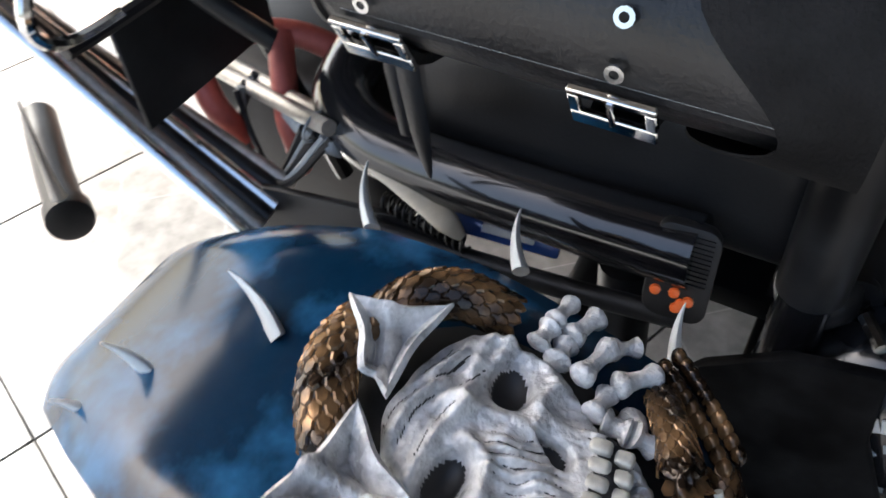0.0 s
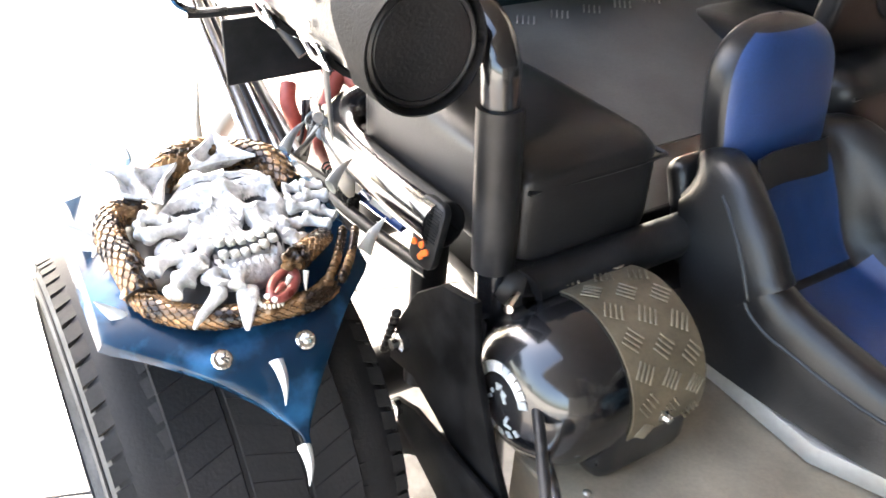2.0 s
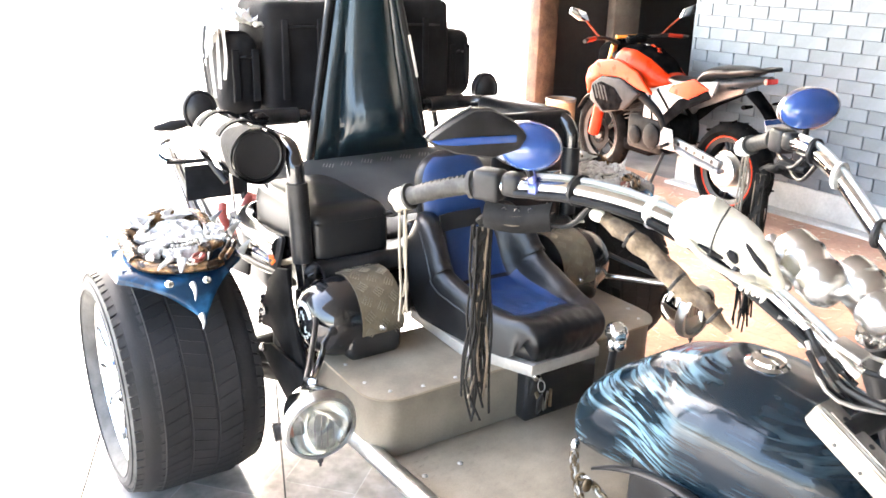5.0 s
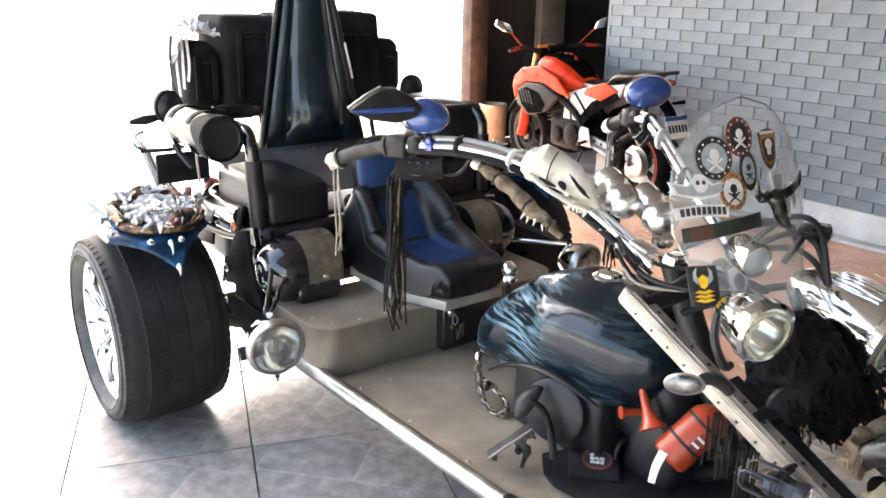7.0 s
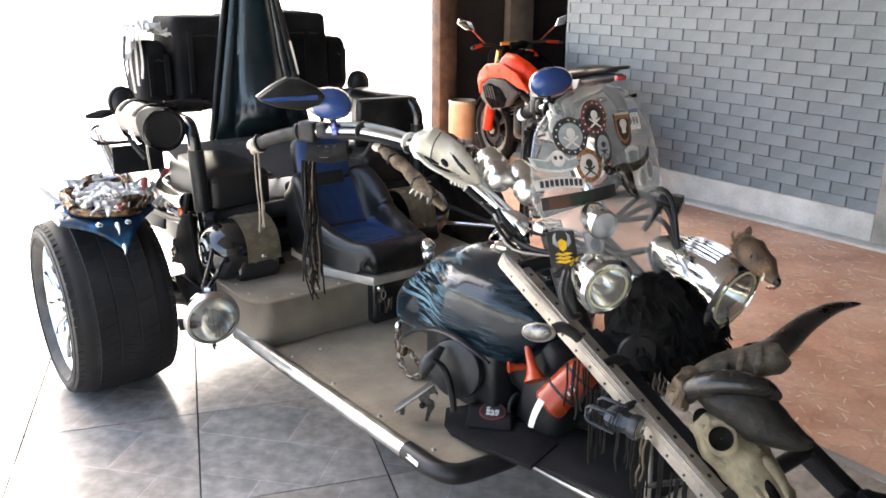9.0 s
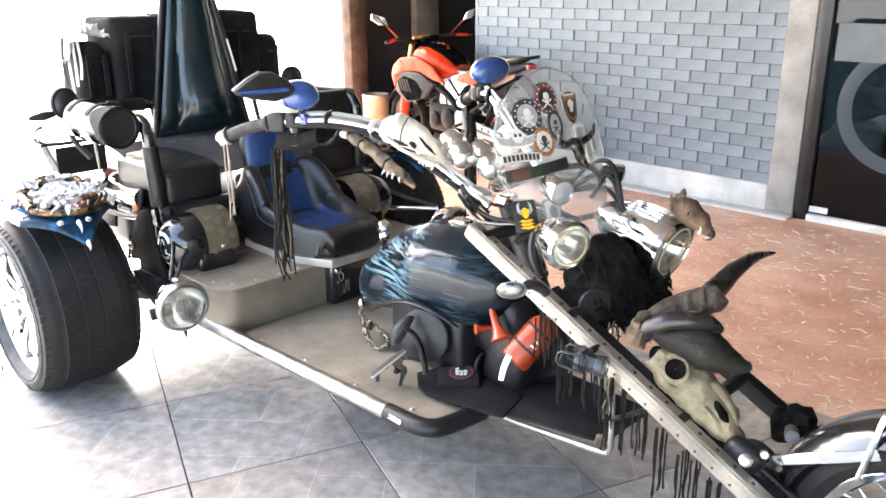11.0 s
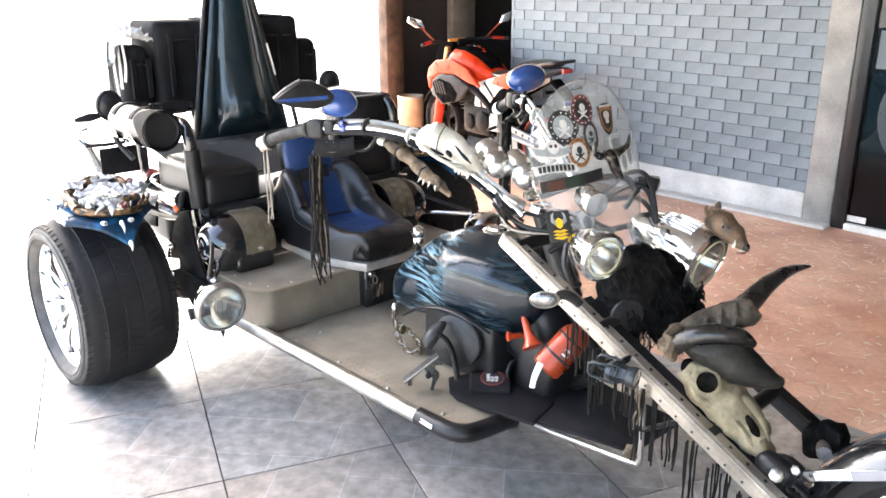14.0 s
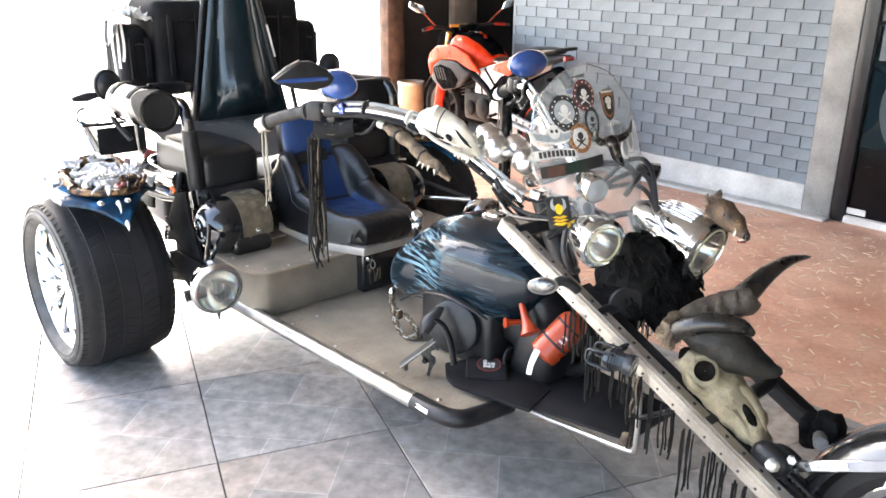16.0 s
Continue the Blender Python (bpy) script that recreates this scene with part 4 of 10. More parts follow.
def cushion(x0, x1, y0, y1, z0, z1, mat_, name, parent, label="", r=0.05, puff=0.012):
    """A stuffed pad with rounded edges and a slightly domed top."""
    bm = box((x0, y0, z0), (x1, y1, z1))
    bmesh.ops.subdivide_edges(bm, edges=bm.edges[:], cuts=5, use_grid_fill=True)
    cx, cy = (x0 + x1) / 2, (y0 + y1) / 2
    for v in bm.verts:
        q = Vector(v.co)
        lo, hi = Vector((x0 + r, y0 + r, z0 + r * 0.6)), Vector((x1 - r, y1 - r, z1 - r))
        c = Vector([min(max(q[i], lo[i]), hi[i]) for i in range(3)])
        d = q - c
        if d.length > 1e-6:
            d.normalize()
            q = c + d * r
        fx, fy = (q.x - cx) / (x1 - x0) * 2, (q.y - cy) / (y1 - y0) * 2
        if q.z > (z0 + z1) / 2:
            q.z += puff * (1 - fx * fx) * (1 - fy * fy) + 0.004 * noise.noise(q * 14)
        v.co = q
    bmesh.ops.subdivide_edges(bm, edges=bm.edges[:], cuts=1, use_grid_fill=True, smooth=0.5)
    return part(name, bm, mat_, parent, label, angle=80)


for s in (-1, 1):
    a, b = sorted((mir(s, 0.215), mir(s, 0.485)))
    cu = cushion(a, b, -0.165, 0.30, 0.70, 0.862, LEATHER, "bench_cushion", trike, "stuffed black leather passenger cushion", 0.045)
    part("piping", tube(smooth_path([(a + 0.02, -0.158, 0.825), (b - 0.02, -0.158, 0.825), (b - 0.006, -0.12, 0.83), (b - 0.004, 0.2, 0.83)], 5), 0.004, 6), LEATHER, cu)
panel = part("seat_panel", sheet(lambda u, v: (mir(-1, 0.47) + 0.94 * u, -0.08 + 0.44 * v, 0.79 + 0.098 * v + 0.006 * math.sin(math.pi * v)), 8, 8, thick=0.004), PANELGREY, trike, "tread-plate panel behind the cushions")
for x in (-0.19, -0.12, -0.04, 0.04, 0.12, 0.20, 0.28, 0.36):
    for k in range(4):
        part("tread_bar", obox((x + 0.010 * k, 0.30 - 0.004 * k, 0.8795 - 0.0009 * k), (0.0035, 0.028, 0.004), (12.5, 0, -38), 0.0015, 1), DULLSTEEL, panel)
# tall padded back, wide at the foot and narrow at the top
def back_pad():
    def fn(u, v):
        z = 0.885 + 0.90 * v
        half = 0.235 - 0.205 * (v ** 0.92) * 0.9
        w = 2 * u - 1
        a = abs(w)
        x = 0.033 + half * w
        y = 0.355 + 0.05 * v
        full = step(0.0, 0.10, v)
        mid = 0.60 + 0.10 * v
        belly = (0.055 + 0.05 * math.exp(-((v - 0.17) / 0.14) ** 2)) * (1 - 0.55 * v) * full
        bulge = belly * math.sqrt(max(0.0, 1 - (a / mid) ** 2)) if a < mid else 0.0
        rim = 0.016 * full * (1 - 0.4 * v) * math.sin(math.pi * min(1.0, max(0.0, (a - mid) / (1 - mid)))) ** 0.8
        crease = 0.006 * math.exp(-((w + 0.42) / 0.05) ** 2) * full * max(0.0, 1 - 2.2 * v)
        return (x, y - bulge - rim + crease + 0.003 * noise.noise((x * 14, z * 5, 3)), z)
    return sheet(fn, 72, 56)


BACKVINYL = mat("petrol_black_vinyl", (0.0045, 0.012, 0.017), 0.25, 0.0, col2=(0.007, 0.018, 0.024), var=0.15, rvar=0.03, scale=3, fine=190, bump=0.12, depth=0.001, coat=0.1)
bp = part("backrest", back_pad(), BACKVINYL, trike, "tall tapering petrol-black vinyl backrest", angle=80)
for s in (-1, 1):
    part("back_frame", tube([(0.033 + s * 0.245, 0.375, 0.87), (0.033 + s * 0.15, 0.40, 1.36), (0.033 + s * 0.055, 0.425, 1.785)], 0.013, 10, 4), SATIN, bp, "black tubular frame")
part("back_frame", tube([(0.033 - 0.25, 0.365, 0.875), (0.033 + 0.25, 0.365, 0.875)], 0.012, 10), SATIN, bp)
part("back_board", plate([(0.033 - 0.24, 0.88), (0.033 + 0.24, 0.88), (0.033 + 0.05, 1.785), (0.033 - 0.05, 1.785)], 0.415, 0.43, axis="y"), SATIN, bp)
part("back_strip", tube([(0.033 + 0.20, 0.378, 1.15), (0.033 + 0.168, 0.385, 1.30)], 0.006, 6), STEEL, bp, "bare metal strip")
part("luggage_rail", tube([(-0.42, 0.48, 1.02), (0.48, 0.48, 1.02)], 0.013, 10), SATIN, trike)
part("luggage_rail", tube([(-0.40, 0.62, 1.01), (0.46, 0.62, 1.01)], 0.013, 10), SATIN, trike)
for x in (-0.40, -0.1, 0.16, 0.46):
    part("luggage_strut", tube([(x, 0.44, 0.55), (x, 0.55, 0.80), (x, 0.62, 1.01)], 0.012, 8), SATIN, trike)

# engine pipes and hoses at the back
for k in range(6):
    t = k / 5
    p0 = Vector((-0.585, 0.44, 0.60)).lerp(Vector((-0.50, 0.44, 0.615)), t)
    p1 = Vector((-0.585, 0.84, 0.90)).lerp(Vector((-0.50, 0.84, 0.775)), t)
    part("chrome_pipe", tube([p0, p0.lerp(p1, 0.5), p1], 0.009 if k in (0, 5) else 0.011, 12), CHROME if k in (0, 3) else DULLSTEEL if k % 2 else SATIN, trike, "slanting chrome and black pipe")
ex = part("exhaust", tube([(-0.588, 0.83, 0.455), (-0.53, 0.93, 0.445), (-0.42, 1.10, 0.43)], 0.030, 18, 4), SATIN, trike, "black exhaust with a bare end")
part("exhaust_tip", lathe([(0.026, 0.012), (0.036, 0.010), (0.037, 0.0), (0.037, -0.018), (0.030, -0.024)], (-0.586, 0.834, 0.455), (-0.5, -0.86, 0.1), 22), SATIN, ex)
for k in range(2):
    part("chrome_tube", tube([(-0.497 + 0.02 * k, 0.365, 0.732 - 0.008 * k), (-0.442 + 0.021 * k, 0.50, 0.690 - 0.006 * k), (-0.378 + 0.021 * k, 0.65, 0.64)], 0.010, 12, 3), DULLSTEEL, trike, "slim bright tube")
part("cable_tie", tube([(-0.487 + 0.022 * math.cos(a), 0.395, 0.716 + 0.015 * math.sin(a)) for a in [2 * math.pi * i / 18 for i in range(18)]], 0.002, 6, closed=True), GREYPLASTIC, trike, "pale cable tie")
for k, pts in enumerate((((-0.455, 0.60, 0.70), (-0.468, 0.575, 0.672), (-0.46, 0.56, 0.63), (-0.44, 0.58, 0.58)), ((-0.38, 0.52, 0.74), (-0.41, 0.50, 0.71), (-0.44, 0.48, 0.665), (-0.445, 0.47, 0.62), (-0.42, 0.50, 0.56)), ((-0.39, 0.56, 0.74), (-0.36, 0.50, 0.73), (-0.34, 0.45, 0.70)))):
    part("red_hose", tube(pts, 0.017, 12, 5), REDRUBBER, trike, "red rubber hose")
for k in range(5):
    part("cable", tube([(-0.49, 0.37 + 0.01 * k, 0.71), (-0.515 + 0.012 * k, 0.44 + 0.02 * k, 0.63 - 0.02 * k), (-0.46, 0.53 + 0.02 * k, 0.62 - 0.02 * k), (-0.44 + 0.01 * k, 0.56, 0.68)], 0.0045 + 0.001 * (k % 3), 8, 6), GREYPLASTIC if k % 2 else PLASTIC, trike, "loose wiring")
for s in (-1, 1):
    pts = smooth_path([(mir(s, 0.515), 0.36, 0.70), (mir(s, 0.505), 0.41, 0.69), (mir(s, 0.47), 0.47, 0.68)], 14)
    part("corrugated_hose", tube(pts, [0.013 + 0.003 * (i % 2) for i in range(len(pts))], 10), GREYPLASTIC, trike, "grey corrugated hose")
CREAM = mat("cream_plastic", (0.5, 0.44, 0.33), 0.5, var=0.3, scale=18, bump=0.1)
hc = part("lever_cover", tube([(-0.497, 0.335, 0.705), (-0.502, 0.30, 0.704), (-0.512, 0.25, 0.697), (-0.522, 0.205, 0.682), (-0.524, 0.185, 0.668)], [0.006, 0.012, 0.016, 0.015, 0.005], 14, 5, flat=0.45), CREAM, trike, "worn cream plastic cover")
coil = [(-0.522 + 0.009 * math.cos(t), 0.285 - 0.0014 * t, 0.678 - 0.0003 * t + 0.009 * math.sin(t)) for t in [0.5 * i for i in range(150)]]
part("coil_spring", tube(coil, 0.002, 6), SATIN, hc, "black coil spring")
part("gear_linkage", tube([(-0.535, 0.30, 0.64), (-0.52, 0.10, 0.64), (-0.515, -0.05, 0.66)], 0.012, 10, 3), SATIN, trike)
part("frame_plate", obox((-0.525, 0.34, 0.60), (0.012, 0.30, 0.09), (-6, 10, 4), 0.003), SATIN, trike, "dark side plate of the engine bay")
part("engine_block", obox((-0.26, 0.56, 0.53), (0.24, 0.34, 0.26), (0, 0, 0), 0.04, 3), SATIN, trike, "black engine casing")
rul = part("measuring_strip", obox((-0.478, 0.082, 0.680), (0.014, 0.150, 0.002), (2, -40, 2), 0.0005), WHITE, trike, "white plastic measuring strip")
for k in range(12):
    part("mark", moved(box((-0.006, -0.0006, 0.001), (-0.001 if k % 4 else 0.003, 0.0006, 0.0018)), pose(-0.478, 0.02 + 0.011 * k, 0.680 - 0.0004 * k, 2, -40, 2)), PRINTBLACK, rul)
PADM = Matrix.Translation((-0.511, -0.040, 0.722)) @ Matrix(((0.05, 0.26, -0.93, 0), (-0.98, 0.05, -0.22, 0), (0.03, 0.96, 0.26, 0), (0, 0, 0, 1)))
pad = part("reflector_pad", moved(plate(rounded(-0.031, -0.052, 0.031, 0.052, 0.016), -0.008, 0.008, 0.003), PADM), PLASTIC, trike, "ribbed black rubber pad with orange dots")
for u, v in ((-0.022, -0.022), (-0.004, -0.020), (0.010, -0.026), (0.0, -0.036), (0.004, -0.030)):
    part("dot", lathe([(0.0055, 0), (0.005, 0.003), (0.001, 0.004)], PADM @ Vector((u + 0.002, v, 0.0085)), PADM.to_3x3() @ Vector((0, 0, 1)), 10), ORANGEDOT, pad, "orange dot")
for k in range(11):
    part("rib", moved(box((-0.024, -0.0016, 0), (0.024, 0.0016, 0.002)), PADM @ Matrix.Translation((0, -0.008 + 0.005 * k, 0.0082))), PLASTIC, pad)


# side drums with a tread-plate strap
def side_drum(s):
    cy, cz, R, L0, L1 = -0.264, 0.583, 0.117, 0.143, 0.265
    o = Vector((mir(s, 0.302), cy, cz))
    ax = (s, 0, 0)

    def bulge(t):
        """The dome's radius a share t of the way out."""
        return R * (1 - t ** 2.6) ** 0.42

    prof = [(R * 0.9, 0), (R * 0.98, 0.004), (R, 0.012), (R, L0)] + [(max(bulge(t), 0.001), L0 + (L1 - L0) * t) for t in (0.15, 0.3, 0.45, 0.58, 0.7, 0.8, 0.88, 0.94, 0.98, 1.0)]
    d = part("side_drum", lathe(prof, o, ax, 48), BLACK, trike, "glossy black drum with a domed end")
    part("cradle", box((min(mir(s, 0.300), mir(s, 0.475)), cy - 0.1162, 0.474), (max(mir(s, 0.300), mir(s, 0.475)), cy + 0.10, 0.605), 0.030, 5), BLACK, d, "glossy black foot of the drum")
    def fn(u, v):
        a = radians(-14 + 182 * u)
        return (mir(s, 0.303 + 0.133 * v), cy + (R + 0.004) * -math.cos(a), cz + (R + 0.004) * math.sin(a))
    st = part("strap", sheet(fn, 36, 6, thick=0.003), STRAPPLATE, d, "tread-plate lid")
    bar_me = finish("tread_bar", box((-0.0016, -0.0125, -0.001), (0.0016, 0.0125, 0.0013), 0.0006, 1), BARPLATE)
    for i in range(8):
        for j in range(3):
            a = radians(-8 + 21 * i + (10.5 if j % 2 else 0))
            n, tt = Vector((0, -math.cos(a), math.sin(a))), Vector((0, math.sin(a), math.cos(a)))
            e = 1 if (i + j // 2) % 2 else -1
            dr = (Vector((0.75 * e, 0, 0)) + tt).normalized()
            sd = dr.cross(n)
            for k in range(4):
                q = Vector((mir(s, 0.327 + 0.0425 * j), cy, cz)) + n * (R + 0.0075) + sd * (0.0078 * (k - 1.5))
                bar_ = new("tread_bar", bar_me)
                bar_.parent = st
                bar_.matrix_basis = Matrix.Translation(-BASE[st.name]) @ Matrix(((sd.x, dr.x, n.x, q.x), (sd.y, dr.y, n.y, q.y), (sd.z, dr.z, n.z, q.z), (0, 0, 0, 1)))
    part("latch", lathe([(0.013, 0), (0.013, 0.006), (0.008, 0.009), (0.006, 0.016), (0.001, 0.016)], (mir(s, 0.372), -0.378, 0.572), (0, -1, -0.15), 16), CHROME, st, "chrome twist latch")

    def on_dome(name, dy, dz, wide, high, turn, m_, label=""):
        """A flat mark lying on the domed end."""
        r = math.hypot(dy, dz)
        t = (1 - (r / R) ** (1 / 0.42)) ** (1 / 2.6)
        n = Vector((s * (1.0 - 3.0 * (r / R) ** 2 * 0.25), dy * 3.2, dz * 3.2)).normalized()
        c = o + Vector((s * (L0 + (L1 - L0) * t), dy, dz))
        side = n.cross(Vector((0, math.cos(turn), math.sin(turn)))).normalized()
        up = side.cross(n)
        part(name, moved(box((-wide, -high, -0.0012), (wide, high, 0.0008)), Matrix(((side.x, up.x, n.x, c.x), (side.y, up.y, n.y, c.y), (side.z, up.z, n.z, c.z), (0, 0, 0, 1)))), m_, d, label)

    for k in range(9):
        a = radians(30 + 15 * k)
        on_dome("letter_bar", -0.048 * math.cos(a), 0.006 + 0.048 * math.sin(a), 0.0055, 0.0075, math.pi - a, PRINTWHITE if k % 4 else PRINTGREY, "white letter block")
    for k in range(6):
        a = radians(215 + 22 * k)
        on_dome("letter_bar", -0.048 * math.cos(a), 0.006 + 0.048 * math.sin(a), 0.0045, 0.005, math.pi - a, PRINTGREY)
    for k in range(9):
        on_dome("emblem_bar", 0.024 * math.sin(k * 2.3), 0.006 + 0.026 * math.cos(k * 1.7), 0.003 + 0.002 * (k % 3), 0.0026, 0.7 * k, PRINTGREY)
    return d


side_drum(-1)
side_drum(1)

# driver's bucket seat
SX = 0.06
seat_poly = [(SX - 0.20, -0.20), (SX - 0.215, -0.50), (SX - 0.125, -0.712), (SX + 0.125, -0.712), (SX + 0.215, -0.50), (SX + 0.20, -0.20)]
seat = thing("driver_seat", (SX, -0.45, 0.482), "black and blue vinyl bucket seat with separate headrest", "seat")
part("base_strip", plate(seat_poly, 0.486, 0.520, 0.003), mat("painted_grey_strip", (0.34, 0.32, 0.29), 0.45, 0.3, bump=0.08), seat, "bare metal seat base strip")
part("base_skirt", plate([(SX + (x - SX) * 0.93, -0.45 + (y + 0.45) * 0.95) for x, y in seat_poly], 0.482, 0.4865), SATIN, seat)


def upholstery(fn, blue, nu=44, nv=40):
    """A padded skin over fn(u, v), u from -1 to 1; blue(u, v) says where the inset panel lies, sewn in with a seam."""
    bm = sheet(lambda p, q: fn(2 * p - 1, q), nu, nv)
    bm.faces.ensure_lookup_table()
    for i in range(nu):
        for j in range(nv):
            if blue(2 * (i + 0.5) / nu - 1, (j + 0.5) / nv):
                bm.faces[i * nv + j].material_index = 1
    bmesh.ops.recalc_face_normals(bm, faces=bm.faces)
    return bm


SEATLINE = smooth_path([(0, -0.704, 0.530), (0, -0.724, 0.572), (0, -0.715, 0.610), (0, -0.67, 0.626), (0, -0.605, 0.612), (0, -0.53, 0.599), (0, -0.44, 0.592), (0, -0.36, 0.590), (0, -0.30, 0.606), (0, -0.262, 0.65),
                        (0, -0.235, 0.71), (0, -0.205, 0.765), (0, -0.17, 0.790), (0, -0.132, 0.782), (0, -0.115, 0.72)], 6)
# half width, height of the side roll, depth of its outer fall
SEATFORM = smooth_path([(0.125, 0, 0.05), (0.138, 0, 0.06), (0.145, 0, 0.07), (0.155, 0.004, 0.085), (0.178, 0.018, 0.11), (0.20, 0.042, 0.14), (0.214, 0.072, 0.165), (0.222, 0.098, 0.185), (0.224, 0.112, 0.18), (0.222, 0.112, 0.16),
                        (0.214, 0.095, 0.14), (0.20, 0.06, 0.11), (0.178, 0.025, 0.08), (0.15, 0.0, 0.06), (0.14, 0, 0.05)], 6)


def bucket(u, v):
    """The seat's padded shell: cushion, side rolls and back in one sweep."""
    f = v * (len(SEATLINE) - 1)
    i = min(int(f), len(SEATLINE) - 2)
    c, g = SEATLINE[i].lerp(SEATLINE[i + 1], f - i), SEATFORM[i].lerp(SEATFORM[i + 1], f - i)
    d = SEATLINE[min(i + 2, len(SEATLINE) - 1)] - SEATLINE[max(i - 1, 0)]
    n = Vector((0, -d.z, d.y)).normalized()
    w = abs(u)
    h = 0.012 * (1 - u * u) + g.y * math.sin(0.5 * math.pi * step(0.38, 0.80, w)) - g.z * max(0.0, (w - 0.78) / 0.22) ** 2
    h -= 0.006 * math.exp(-((w - 0.50) / 0.025) ** 2) * step(0.2, 0.26, v) * (1 - step(0.78, 0.84, v)) + 0.006 * math.exp(-((v - 0.285) / 0.012) ** 2) * (1 - w)
    h += 0.004 * noise.noise((u * 3, v * 9, 5)) + 0.002 * noise.noise((u * 9, v * 26, 2))
    q = c + n * h
    return (SX + g.x * (u if w < 0.86 else math.copysign(0.86 + 0.5 * (w - 0.86), u)) / 0.93, q.y, max(0.528, q.z))


part("bucket_shell", upholstery(bucket, lambda u, v: abs(u) < 0.50 and 0.285 < v < 0.56 or abs(u) < 0.42 and 0.58 < v < 0.80, 64, 90), [LEATHER, BLUELEATHER], seat, "black vinyl bucket with blue sewn-in panels", angle=80)
part("seat_body", plate([(SX + (x - SX) * 0.94, -0.45 + (y + 0.45) * 0.96) for x, y in seat_poly], 0.522, 0.57, 0.012), LEATHER, seat)
part("back_shell", obox((SX, -0.155, 0.66), (0.34, 0.05, 0.25), (-22, 0, 0), 0.024, 4), LEATHER, seat)
part("neck_flap", sheet(lambda u, v: (SX - 0.115 + 0.15 * u, -0.222 - 0.018 * v + 0.006 * math.sin(5 * u), 0.815 - 0.05 * v + 0.008 * u), 8, 4, thick=0.004), LEATHER, seat, "loose leather flap under the headrest")
for s in (-1, 1):
    part("seam", tube([Vector(bucket(s * 0.90, 0.32 + 0.46 * k / 24)) for k in range(25)], 0.0028, 6), LEATHER, seat, "raised piping along the side roll")


def headrest(u, v):
    """Padded block with a domed top, wrapped right round."""
    a = math.pi * u
    sg = lambda q, k: math.copysign(abs(q) ** k, q)
    k = (1 - max(0.0, (v - 0.5) / 0.5) ** 3.2) if v > 0.5 else (1 - 0.5 * max(0.0, (0.12 - v) / 0.12) ** 2)
    x = 0.130 * (0.94 + 0.06 * math.sin(math.pi * v)) * sg(math.sin(a), 0.62) * max(0.0004, k) ** 0.5
    y = 0.046 * sg(-math.cos(a), 0.75) * max(0.0004, min(k, 1.6 * k)) ** 0.4
    z = 0.758 + 0.236 * v
    return (0.046 + x, -0.160 + y + 0.16 * (z - 0.758), z)


part("headrest", upholstery(headrest, lambda u, v: abs(u) < 0.37 and 0.06 < v < 0.93, 64, 48), [LEATHER, BLUELEATHER], seat, "black padded headrest with blue face", angle=80)
for s in (-1, 1):
    part("headrest_post", tube([(0.046 + s * 0.05, -0.15, 0.74), (0.046 + s * 0.05, -0.13, 0.86)], 0.008, 10), CHROME, seat)

# platform rivets
for x, y in [(-0.46, -0.38), (-0.465, -0.50), (-0.43, -0.575), (-0.34, -0.595), (-0.24, -0.60), (-0.15, -0.60), (0.25, -0.60), (0.36, -0.595), (0.49, -0.575), (0.52, -0.5)]:
    part("rivet", ball((x, y, 0.483), (0.006, 0.006, 0.003), nu=10, nv=6), STEEL, trike)
for x, y in [(-0.41, -0.72), (-0.40, -0.98), (-0.395, -1.25), (-0.375, -1.5), (-0.30, -0.72), (0.45, -0.72), (0.44, -1.25)]:
    part("rivet", ball((x, y, 0.301), (0.008, 0.008, 0.004), nu=10, nv=6), STEEL, trike)
part("tunnel", box((-0.03, -0.655, 0.302), (0.24, -0.30, 0.4735), 0.012, 3), BLACK, trike, "dark tunnel below the seat")
part("rail_sticker", obox((-0.461, -1.515, 0.307), (0.002, 0.058, 0.014), (0, 20, -2.5), 0.001, 1), PRINTWHITE, trike, "white maker's sticker")


# ---- the trike's front: fork, bars, lamps, screen ----
FX = -0.04          # the fork's middle


